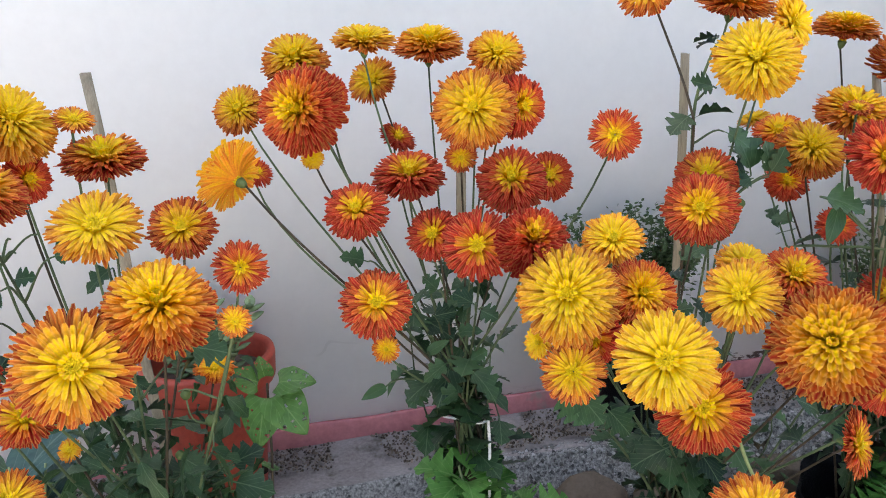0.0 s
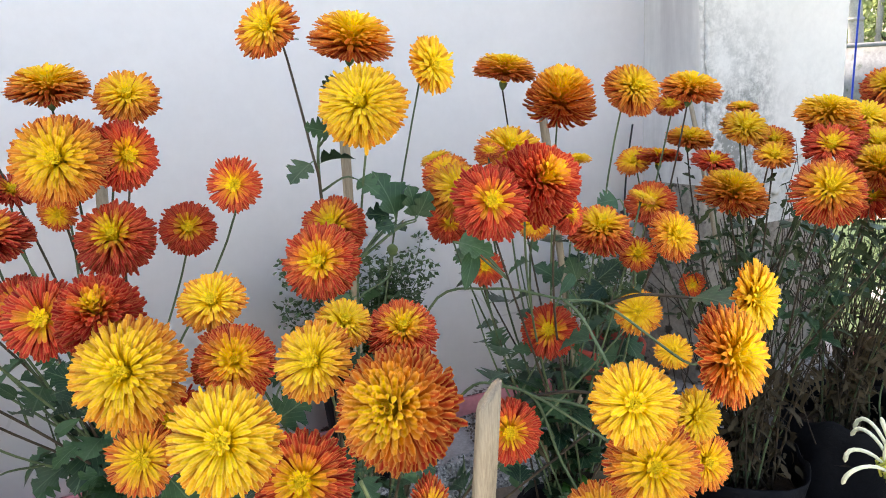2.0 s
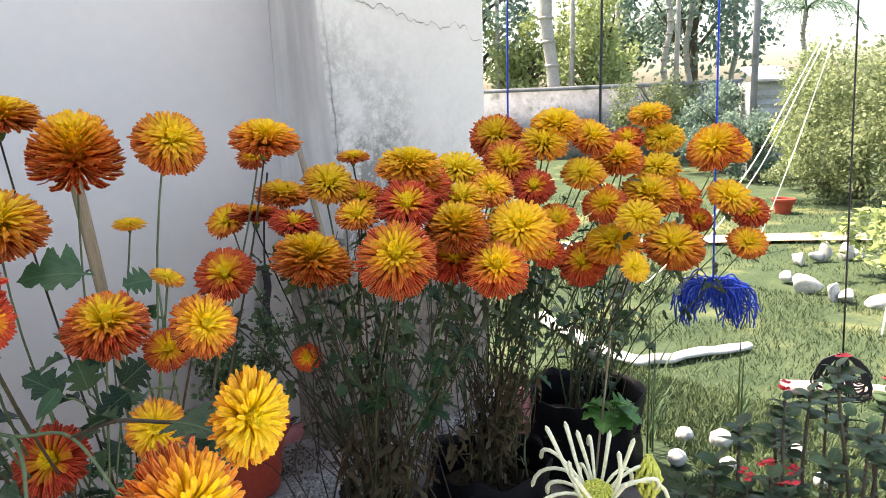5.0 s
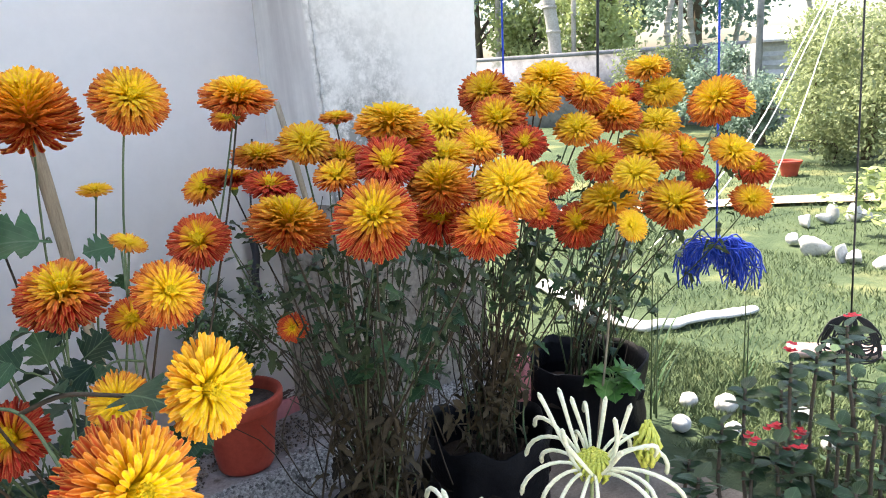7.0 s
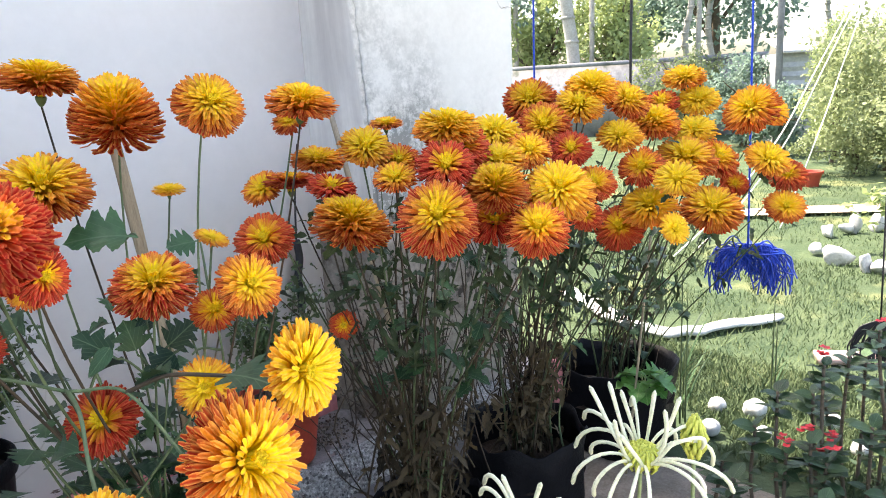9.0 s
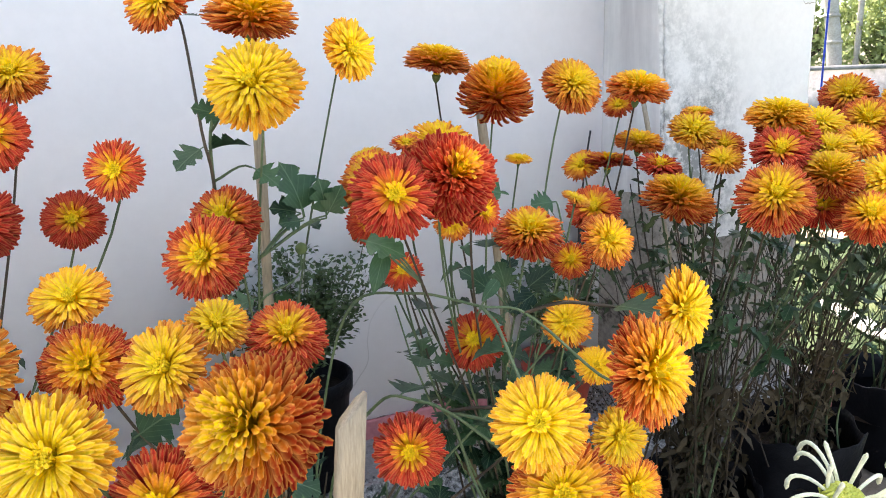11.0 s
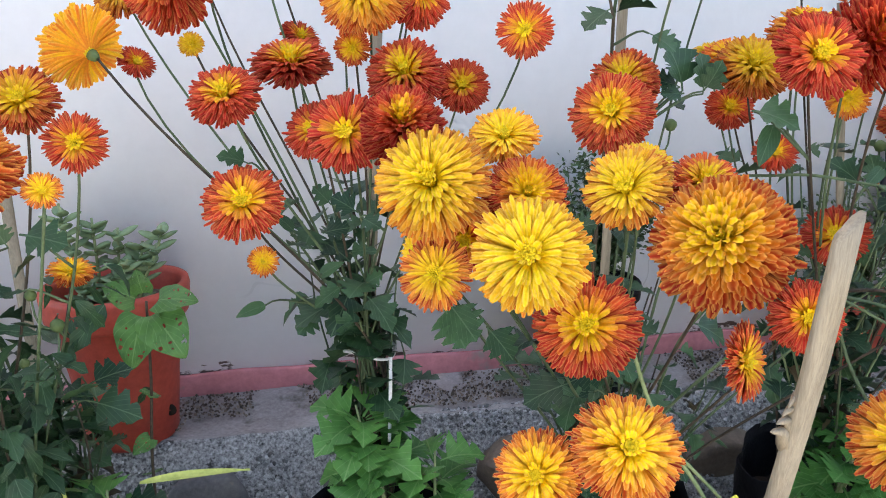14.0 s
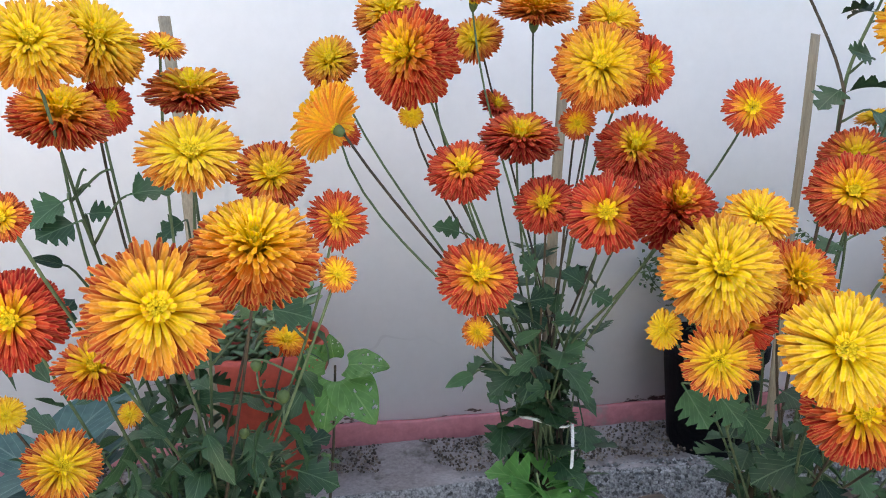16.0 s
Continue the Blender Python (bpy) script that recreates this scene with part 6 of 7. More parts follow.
def spider_mum(at, base, facing, size, seed, count=22):
    """A white spider chrysanthemum: long quilled petals hooked at the tips round a green-yellow heart."""
    r = random.Random(seed)
    root = thing("spider_chrysanthemum", base, "white spider chrysanthemum with a green-yellow heart", "flowering plant", "white chrysanthemums")
    n = Vector(facing).normalized()
    x = n.orthogonal().normalized()
    y = n.cross(x)
    at = Vector(at)
    for i in range(count):
        a = 2 * math.pi * i / count + r.gauss(0, 0.12)
        out = x * math.cos(a) + y * math.sin(a)
        L = size * r.uniform(0.75, 1.15)
        p0 = at - n * 0.012 + out * 0.007
        across = n.cross(out) * r.gauss(0, 0.12) * L
        if i % 3 == 0:
            lean = r.uniform(0.15, 0.55)
            p1, p2 = p0 + out * L * 0.30 + n * L * 0.30, p0 + out * L * (0.2 + 0.5 * lean) + n * L * 0.75 + across
            p3 = p0 + out * L * lean * 1.3 + n * L * 1.1 + across * 1.6
        else:
            drop = r.uniform(-0.15, 0.35)
            p1, p2 = p0 + out * L * 0.35 + n * L * 0.55, p0 + out * L * 1.05 + n * L * (0.55 - drop) + across
            p3 = p0 + out * L * r.uniform(0.85, 1.1) - n * L * (drop - 0.08) + across * 1.4
        pts = bezier(p0, p1, p2, p3, 9)
        v, f = tube(pts, 0.0017, 0.0029, 7)
        tip_dir = (pts[-1] - pts[-2]).normalized()
        v, f = merge([(v, f), tube([pts[-1] - tip_dir * 0.0005, pts[-1] + tip_dir * 0.004], 0.0029, 0.0009, 7)])
        v = [Vector(c) for c in v]
        mesh_object("petal", v, f, CREAM, root)
    pieces = []
    for i in range(48):
        rad, a = 0.020 * math.sqrt(i / 48), i * 2.39996
        c = at - n * 0.012 + (x * math.cos(a) + y * math.sin(a)) * rad
        tip = at + n * (0.016 - 0.006 * rad / 0.02) + (x * math.cos(a + 0.2) + y * math.sin(a + 0.2)) * rad * 0.75
        mid = (c + tip) / 2 + (x * math.cos(a) + y * math.sin(a)) * rad * 0.45
        pieces.append(tube([c, mid, tip], 0.0018, 0.0022, 5))
    tagged(mesh_object("heart", *merge(pieces), LIME, root), "incurved green-yellow heart", kind="stuff")
    v, f = tube(bezier(base, Vector(base) + Vector((0, 0, 0.15)), at - n * 0.1 - Vector((0, 0, 0.03)), at - n * 0.012, 10), 0.003, 0.0022, 6)
    mesh_object("stem", v, f, STEM_PALE, root)
    for k in range(9):
        s = 0.3 + 0.06 * k
        p = Vector(base).lerp(at - n * 0.03, s)
        put_leaf(root, MUM_LEAVES, p, (math.cos(k * 2.4), math.sin(k * 2.4), 0.2), 0.05)
    return root


spider_mum((1.289, -0.849, 0.468), (1.33, -0.80, 0.02), (-0.25, -0.2, 0.95), 0.075, 3, 26)
spider_mum((1.105, -0.825, 0.445), (1.15, -0.78, 0.02), (-0.1, -0.3, 0.95), 0.062, 8, 16)
bud = thing("chrysanthemum_bud", (1.346, -0.885, 0.02), "closed pale yellow chrysanthemum bud on a stalk", "flower bud")
pieces = []
for i in range(40):
    q, a = (i + 0.5) / 40, i * 2.39996
    rr = 0.016 * math.sin(math.pi * (0.12 + 0.8 * q))
    c = Vector((1.346, -0.885, 0.46 + 0.04 * q))
    pieces.append(tube([c + Vector((math.cos(a), math.sin(a), 0)) * rr * 0.6 - Vector((0, 0, 0.008)), c + Vector((math.cos(a), math.sin(a), 0)) * rr, c + Vector((math.cos(a + 0.3), math.sin(a + 0.3), 0)) * rr * 0.5 + Vector((0, 0, 0.012))], 0.003, 0.0022, 5))
tagged(mesh_object("bud_petals", *merge(pieces), LIME, bud), kind="stuff")
v, f = tube(bezier((1.346, -0.885, 0.02), (1.346, -0.88, 0.2), (1.346, -0.885, 0.35), (1.346, -0.885, 0.46), 6), 0.003, 0.0025, 6)
mesh_object("stem", v, f, STEM_PALE, bud)

lemon_flower = thing("yellow_flower", (0.578, -0.70, 0.02), "pale lemon yellow flower with a few broad ruffled petals", "flowering plant")
for i in range(6):
    a = i * 1.05 + 0.3
    lv, lf, _ = leaf_shape(0, 0, 0.42, 0.5, 0.35)
    t = Matrix.Translation((0.578, -0.722, 0.352)) @ frame_of((math.cos(a), math.sin(a) * 0.7 - 0.2, 0.5), (-math.cos(a), -math.sin(a), 1)) @ Matrix.Scale(0.038, 4)
    mesh_object("petal", [t @ (Vector(c) + Vector((0, 0, 0.05 * math.sin(c[0] * 18 + i)))) for c in lv], lf, LEMON, lemon_flower)
v, f = tube(bezier((0.578, -0.70, 0.02), (0.578, -0.70, 0.15), (0.578, -0.72, 0.25), (0.578, -0.722, 0.35), 6), 0.003, 0.002, 6)
mesh_object("stem", v, f, STEM_PALE, lemon_flower)

stalk = thing("dry_stalk", (0.598, -0.68, 0.299), "long pale dry stalk arching down among the plants", "stalk")
cord("main_stem", [(0.481, -0.68, 0.543), (0.503, -0.68, 0.483), (0.533, -0.68, 0.428), (0.575, -0.68, 0.362), (0.598, -0.68, 0.299), (0.628, -0.66, 0.16), (0.638, -0.6, 0.02)], 0.0022, STEM_PALE, "", "", stalk)
cord("side_stem", [(0.533, -0.68, 0.428), (0.589, -0.68, 0.367), (0.652, -0.68, 0.29), (0.6920000000000001, -0.64, 0.2), (0.7020000000000001, -0.6, 0.02)], 0.0018, STEM_PALE, "", "", stalk)

# ---- the garden beyond the house corner ----
def yard(az, d, z=0.0):
    """A place in the garden by its bearing (degrees from the wall's normal) and distance."""
    return Vector((0.6 + d * math.sin(radians(az)), -1.3 + d * math.cos(radians(az)), z))


BLUE_ROPE = surface("blue_rope", (0.003, 0.022, 0.26), (0.006, 0.055, 0.50), 60, 300, 0.45, 0.4, 0.3, 0.001)
BLACK_ROPE = surface("black_rope", (0.008, 0.008, 0.010), (0.02, 0.02, 0.026), 60, 300, 0.5, 0.4, 0.3, 0.001)
WHITE_ROPE = surface("white_rope", (0.62, 0.62, 0.50), (0.82, 0.82, 0.72), 60, 300, 0.7, 0.2, 0.3, 0.001)
WHITEWASH = surface("whitewash", (0.36, 0.36, 0.36), (0.56, 0.56, 0.55), 9, 90, 0.85, 0.2, 0.5, 0.004, ((0.30, 0.29, 0.25), 0.64, 0.08, 12.0))
DIRT = surface("dirt_path", (0.26, 0.20, 0.15), (0.42, 0.34, 0.26), 6, 70, 0.95, 0.1, 0.5, 0.004)
GREY_WALL = surface("boundary_wall", (0.16, 0.16, 0.175), (0.31, 0.31, 0.335), 3.5, 20, 0.9, 0.15, 0.4, 0.01, ((0.10, 0.11, 0.10), 0.56, 0.12, 5.0))
BARK = surface("pale_bark", (0.30, 0.28, 0.25), (0.50, 0.47, 0.43), 6, 40, 0.9, 0.15, 0.6, 0.01)
DARK_BARK = surface("dark_bark", (0.07, 0.055, 0.04), (0.15, 0.12, 0.09), 8, 60, 0.9, 0.15, 0.6, 0.01)
TIN = surface("tin_sheet", (0.34, 0.34, 0.35), (0.50, 0.50, 0.50), 3, 30, 0.5, 0.4, 0.1, 0.002, ((0.28, 0.20, 0.15), 0.62, 0.08, 3.0))
GRASS = surface("grass_blades", (0.048, 0.082, 0.040), (0.150, 0.190, 0.090), 3.0, 30, 0.8, 0.2, 0.0, 0.001)
# pale bluish leaf tone: distance haze is mixed into the colour
HAZED_GREEN = surface("hazed_foliage", (0.11, 0.175, 0.145), (0.27, 0.36, 0.29), 1.2, 9, 0.7, 0.3, 0.0, thin=0.5)
# yellow-green leaves lightened so the colour itself carries a sunlit look
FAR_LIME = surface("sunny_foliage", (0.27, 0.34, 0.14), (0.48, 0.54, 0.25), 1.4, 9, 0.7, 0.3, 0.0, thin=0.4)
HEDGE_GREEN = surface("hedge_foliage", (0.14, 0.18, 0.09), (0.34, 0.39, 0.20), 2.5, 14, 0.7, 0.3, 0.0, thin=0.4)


def strands(name, verts_faces, material, parent, label=""):
    return mesh_object(name, *merge(verts_faces), material, parent, label)


def yarn_tassel(knot, top, material, r, words, count, ring):
    """A bunch of cord loops spread over a ring and hung from a long string."""
    root = thing("hanging_tassel", knot, words, "tassel", "hanging tassels")
    q = random.Random(int(knot[0] * 100))
    v, f = tube(smooth_line([Vector(top), Vector(top).lerp(Vector(knot), 0.5) + Vector((0.006, 0.004, 0)), Vector(knot)], 6), 0.0024, 0.0024, 6)
    mesh_object("string", v, f, material, root)
    pieces = []
    k = Vector(knot)
    for i in range(count):
        a = math.pi * (-0.15 + 1.3 * q.random())
        side = Vector((math.cos(a) * 0.45, -math.cos(a) * 0.9, 0)) * ring
        if ring > 0.07:
            reach = q.uniform(0.5, 1.1)
            over = k + side * reach * 0.55 + Vector((q.gauss(0, 0.01), q.gauss(0, 0.01), 0.004 + q.gauss(0, 0.011)))
            bend = k + side * reach + Vector((q.gauss(0, 0.01), q.gauss(0, 0.01), -0.022 + q.gauss(0, 0.012)))
            end = k + side * (reach + q.uniform(-0.12, 0.16)) + Vector((q.gauss(0, 0.01), q.gauss(0, 0.01), -0.035 - 0.07 * q.random() * abs(math.cos(a)) ** 0.5))
            pts = [k + Vector((q.gauss(0, 0.006), q.gauss(0, 0.006), -0.004)), over, bend, end]
        else:
            low = -0.05 - 0.06 * q.random()
            pts = [k, k + side * 0.8 + Vector((0, 0, low * 0.4)), k + side * q.uniform(0.7, 1.4) + Vector((0, 0, low)), k + side * q.uniform(0.2, 0.8) + Vector((0, 0, low * 1.15)), k + side * 0.3 + Vector((0, 0, low * 0.6))]
        pieces.append(tube(smooth_line(pts, 4), r, r, 5))
    tagged(strands("yarn", pieces, material, root, "spread bunch of cord ends"), kind="stuff")
    return root


yarn_tassel((2.179, -0.558, 0.502), (2.165, -0.535, 2.75), BLUE_ROPE, 0.0017, "blue nylon rope tassel hanging on a string", 150, 0.076)
yarn_tassel((2.468, -0.751, 0.306), (2.45, -0.70, 2.75), BLACK_ROPE, 0.0022, "black cord tassel hanging on a string", 36, 0.055)
cord("hanging_string", [(2.18, -0.257, 0.55), (2.178, -0.254, 0.9), (2.18, -0.257, 1.3), (2.18, -0.26, 2.75)], 0.0035, BLACK_ROPE, "thin black string hanging beside the house", "string")
cord("hanging_string", [(2.342, 0.189, 0.5), (2.345, 0.187, 0.95), (2.35, 0.18, 1.5), (2.36, 0.17, 2.75)], 0.003, BLUE_ROPE, "blue nylon string with knots hanging beside the house", "string")
strip_thing = thing("hanging_strip", (1.396, 0.060, 0.44), "black cord with a frayed thick end hanging in the wall corner", "cord")
cord("cord", [(1.430, 0.066, 0.80), (1.412, 0.064, 0.70), (1.402, 0.062, 0.59)], 0.0022, BLACK_ROPE, "", "", strip_thing)
cord("frayed_end", [(1.402, 0.062, 0.60), (1.405, 0.060, 0.56), (1.397, 0.060, 0.52), (1.400, 0.060, 0.47), (1.396, 0.060, 0.44)], 0.0085, BLACK_ROPE, "", "", strip_thing)
cord("overhead_wire", [(1.9, 0.9, 2.75), (2.36, 0.17, 2.75), (2.18, -0.26, 2.75), (2.165, -0.535, 2.75), (2.45, -0.70, 2.75), (2.8, -1.6, 2.75)], 0.004, BLACK_ROPE, "wire overhead that carries the strings", "wire")

# white-roped tent of climbing strings
for i, (top, foot, sag) in enumerate(((yard(71.2, 6.0, 1.35), (3.80, 0.575, 0), 0.20), (yard(71.4, 6.0, 1.35), (3.97, 0.547, 0), 0.2), (yard(71.6, 6.0, 1.3), (4.75, 0.45, 0), 0.06), (yard(77.5, 4.6, 1.5), (3.62, -0.53, 0), 0.05), (yard(77.9, 4.6, 1.5), (3.95, -0.55, 0), 0.05), (yard(78.6, 4.6, 1.5), (4.1, -0.68, 0), 0.05))):
    top, foot = Vector(top), Vector(foot)
    mid = top.lerp(foot, 0.5) - Vector((0, 0, sag))
    cord("climbing_string", [top, top.lerp(mid, 0.55), mid, mid.lerp(foot, 0.55) - Vector((0, 0, sag * 0.25)), foot], 0.0042, WHITE_ROPE, "white climbing string stretched to the lawn", "string")

# white edging on the lawn
pts = smooth_line([Vector(p) for p in ((3.00, 0.585, 0.02), (2.925, 0.415, 0.022), (2.835, 0.244, 0.024), (2.785, 0.094, 0.024), (2.805, -0.004, 0.024), (2.924, -0.086, 0.023), (3.061, -0.150, 0.022), (3.192, -0.215, 0.02))], 8)
v, f = tube(pts, 0.042, 0.028, 14)
v = [Vector((c[0], c[1], c[2] * 0.45 + 0.012)) + Vector((0.010, 0.010, 0.008)) * noise.noise(Vector(c) * 12) for c in v]
tagged(mesh_object("lawn_edging", v, f, WHITEWASH), "curved low whitewashed edging across the lawn", "edging")
PINK_KERB = surface("pink_kerb", (0.30, 0.21, 0.20), (0.44, 0.32, 0.31), 8, 90, 0.85, 0.2, 0.4, 0.003)
pts = smooth_line([Vector(p) for p in ((2.88, -0.46, 0.014), (2.95, -0.57, 0.018), (3.03, -0.72, 0.02), (3.10, -1.0, 0.02))], 8)
v, f = tube(pts, 0.040, 0.036, 10)
v = [Vector((c[0], c[1], c[2] * 0.5 + 0.01)) for c in v]
tagged(mesh_object("lawn_edging", v, f, PINK_KERB), "low pinkish cement edging on the lawn", "edging")

# whitewashed bed stones and pebbles
for i in range(30):
    a = radians(130 + i * 10.5 + 4 * (i % 2))
    x, y = 4.55 + 0.52 * math.cos(a), -0.35 + 0.52 * math.sin(a)
    bm = stone_mesh(90 + i, 0.042 + 0.013 * (i % 3), 0.036, 0.036 + 0.014 * (i % 4), 0.55)
    bmesh.ops.transform(bm, verts=bm.verts[:], matrix=Matrix.Translation((x, y, 0.035)) @ Matrix.Rotation(i, 4, "Z"))
    tagged(part("bed_stone", bm, WHITEWASH, None), "whitewashed stone edging a flower bed", "stone", "bed stones")
for i, (x, y, r) in enumerate(((2.40, -0.49, 0.030), (2.37, -0.40, 0.024), (2.24, -0.45, 0.024), (2.29, -0.56, 0.022), (2.46, -0.66, 0.024), (2.36, -0.76, 0.022))):
    bm = stone_mesh(130 + i, r * 1.1, r, r * 0.95, 0.9)
    bmesh.ops.transform(bm, verts=bm.verts[:], matrix=Matrix.Translation((x, y, r * 0.8)))
    tagged(part("white_pebble", bm, WHITEWASH, None), "smooth white garden pebble on the grass", "pebble", "white pebbles")


def strip(points, width, z):
    verts, faces = [], []
    ps = smooth_line([Vector(p) for p in points], 8)
    for i, p in enumerate(ps):
        d = (ps[min(i + 1, len(ps) - 1)] - ps[max(i - 1, 0)]).normalized()
        s = Vector((-d.y, d.x, 0)) * width * (0.5 + 0.12 * noise.noise((p.x * 2, p.y * 2, 0)))
        verts += [p - s + Vector((0, 0, z)), p + s + Vector((0, 0, z))]
    for i in range(len(ps) - 1):
        faces.append((2 * i, 2 * i + 1, 2 * i + 3, 2 * i + 2))
    return verts, faces


v, f = strip(((3.4, 2.4, 0), (4.2, 1.55, 0), (4.962, 0.86, 0), (5.4, 0.4, 0), (5.75, -0.1, 0), (6.2, -0.9, 0)), 0.24, 0.018)
tagged(mesh_object("path", v, f, DIRT), "narrow pale dirt path across the lawn", "path", "", "structure")


def grass_field(count, spots, height):
    verts, faces = [], []
    r = random.Random(21)
    for _ in range(count):
        (x0, x1), (y0, y1) = r.choice(spots)
        x, y = r.uniform(x0, x1), r.uniform(y0, y1)
        if noise.noise((x * 2.5, y * 2.5, 7)) < -0.25:
            continue
        h, a = height * r.uniform(0.5, 1.4), r.uniform(0, 6.28)
        b, o = Vector((x, y, 0.004)), len(verts)
        w = Vector((math.cos(a), math.sin(a), 0)) * 0.0022
        tip = b + Vector((r.gauss(0, 0.5) * h, r.gauss(0, 0.5) * h, h))
        verts += [b - w, b + w, tip]
        faces.append((o, o + 1, o + 2))
    return verts, faces


v, f = grass_field(80000, [((2.15, 4.2), (-1.3, 1.2)), ((2.15, 2.75), (-1.2, 0.5)), ((3.5, 7.0), (-1.0, 3.0))], 0.02)
tagged(mesh_object("grass", v, f, GRASS, smooth=False), "short lawn grass with thin patches", "grass", "", "stuff")
for x, y, h in ((2.245, -0.361, 0.42), (2.26, -0.368, 0.38), (2.47, -0.50, 0.30), (2.48, -0.505, 0.24), (2.28, -0.35, 0.2)):
    root = thing("tall_grass", (x, y, 0), "tall thin green grass stalk", "grass")
    v, f = tube(bezier((x, y, 0), (x, y, h * 0.4), (x + 0.005, y, h * 0.8), (x + 0.01, y + 0.005, h), 6), 0.0028, 0.0014, 5)
    mesh_object("stalk", v, f, STEM, root)
    for k in range(4):
        t = Matrix.Translation((x, y, h * (0.1 + 0.1 * k))) @ frame_of((math.cos(k * 2.1), math.sin(k * 2.1), 1.6), (0, 0, 1)) @ Matrix.Scale(h * 0.45, 4)
        lv, lf, luv = leaf_shape(0, 0, 0.016, 0.4, -0.3)
        mesh_object("blade", [t @ Vector(c) for c in lv], lf, LEAF, root, uv={"grad": luv})

# thorny shrub with red flowers
RED = surface("red_bract", (0.42, 0.012, 0.02), (0.62, 0.03, 0.04), 40, 200, 0.5, 0.3, 0.2, 0.001)
LEAF_THORN = leaf_paint("shrub_leaf", (0.025, 0.055, 0.025), (0.075, 0.125, 0.055), (0.12, 0.18, 0.09), 0.45)
THORN_LEAVES = [leaf_mesh(LEAF_THORN, 0, 0, 0.34, 0.15, -0.1), leaf_mesh(LEAF_THORN, 0, 0, 0.28, 0.2, -0.2)]


def thorn_stem(base, top, flower, seed, words):
    r = random.Random(seed)
    root = thing("crown_of_thorns", base, words, "thorny shrub", "thorny shrubs")
    b, t = Vector(base), Vector(top)
    pts = bezier(b, b + Vector((r.gauss(0, 0.02), r.gauss(0, 0.02), (t.z - b.z) * 0.4)), t - Vector((0, 0, (t.z - b.z) * 0.3)), t, 10)
    v, f = tube(pts, 0.0042, 0.003, 7)
    spines = []
    for i in range(44):
        p = pts[0].lerp(pts[-1], 0) if i < 0 else pts[min(9, int(i * 10 / 44))].lerp(pts[min(10, int(i * 10 / 44) + 1)], r.random())
        a = r.uniform(0, 6.28)
        spines.append(tube([p, p + Vector((math.cos(a) * 0.013, math.sin(a) * 0.013, 0.002))], 0.0010, 0.0002, 4))
    mesh_object("stem", *merge([(v, f)] + spines), DARK_BARK, root, "dark stem set with thorns")
    for k in range(9):
        a = k * 2.4
        put_leaf(root, THORN_LEAVES, t - Vector((0, 0, 0.006 * k)), (math.cos(a), math.sin(a), 0.45 - 0.05 * k), r.uniform(0.032, 0.048), r)
    for k in range(9):
        a = k * 2.4 + 1
        put_leaf(root, THORN_LEAVES, pts[1 + k], (math.cos(a), math.sin(a), 0.3), r.uniform(0.024, 0.04), r)
    if flower:
        pieces = []
        for k in range(5):
            c = t + Vector((r.gauss(0, 0.008), r.gauss(0, 0.008), 0.02 + r.random() * 0.012))
            for s in range(4):
                a = s * 1.57 + k
                d = Vector((math.cos(a), math.sin(a), 0.35)) * 0.0075
                u = Vector((-math.sin(a), math.cos(a), 0)) * 0.0045
                pieces.append(([c, c + d * 0.6 - u, c + d * 1.2, c + d * 0.6 + u], [(0, 1, 2, 3)]))
        tagged(mesh_object("bloom", *merge(pieces), RED, root, "small red flower cluster"), kind="stuff")
    return root


for i, (top, flower) in enumerate((((2.093, -0.859, 0.405), 1), ((2.008, -0.793, 0.345), 1), ((1.908, -0.813, 0.228), 1), ((1.916, -0.84, 0.195), 1), ((1.896, -0.775, 0.2), 1), ((2.06, -0.93, 0.30), 0), ((2.02, -0.99, 0.18), 1), ((2.13, -0.95, 0.25), 0),
                                   ((1.93, -0.70, 0.22), 0), ((2.08, -0.75, 0.25), 0), ((2.02, -0.88, 0.24), 0), ((1.85, -0.86, 0.15), 0), ((1.97, -0.93, 0.14), 0), ((2.16, -0.86, 0.28), 0), ((1.80, -0.72, 0.17), 0), ((1.88, -0.66, 0.15), 0), ((2.22, -0.80, 0.30), 0), ((2.20, -0.92, 0.33), 1), ((2.26, -0.88, 0.22), 0), ((2.12, -0.80, 0.33), 0), ((1.98, -0.72, 0.28), 0), ((2.05, -0.80, 0.16), 1), ((2.18, -0.74, 0.2), 0))):
    thorn_stem((top[0] + rng.gauss(0, 0.015), top[1] + rng.gauss(0, 0.015), 0.0), top, flower, 300 + i, "thorny shrub with oval leaves" + (" and small red flowers" if flower else ""))


def leafy_crown(centre, size, count, leaf, seed, gaps=0.0):
    """Leaves in clumps through an uneven cloud."""
    r = np.random.RandomState(seed)
    n_cl = max(10, count // 110)
    cl = r.normal(0, 1, (n_cl, 3))
    cl = cl / np.linalg.norm(cl, axis=1)[:, None] * (r.rand(n_cl, 1) ** 0.45)
    c = cl[r.randint(0, n_cl, count)] + r.normal(0, 0.11, (count, 3))
    c = c * np.array(size) + np.array(centre)
    d = r.normal(0, 1, (count, 3))
    d /= np.linalg.norm(d, axis=1)[:, None]
    e = np.cross(d, r.normal(0, 1, (count, 3)))
    e /= np.linalg.norm(e, axis=1)[:, None]
    s = (leaf * r.uniform(0.6, 1.3, count))[:, None]
    verts = np.stack([c, c + d * s * 0.5 + e * s * 0.28, c + d * s, c + d * s * 0.5 - e * s * 0.28], 1).reshape(-1, 3)
    faces = np.arange(4 * count).reshape(-1, 4)
    return verts, faces.tolist()


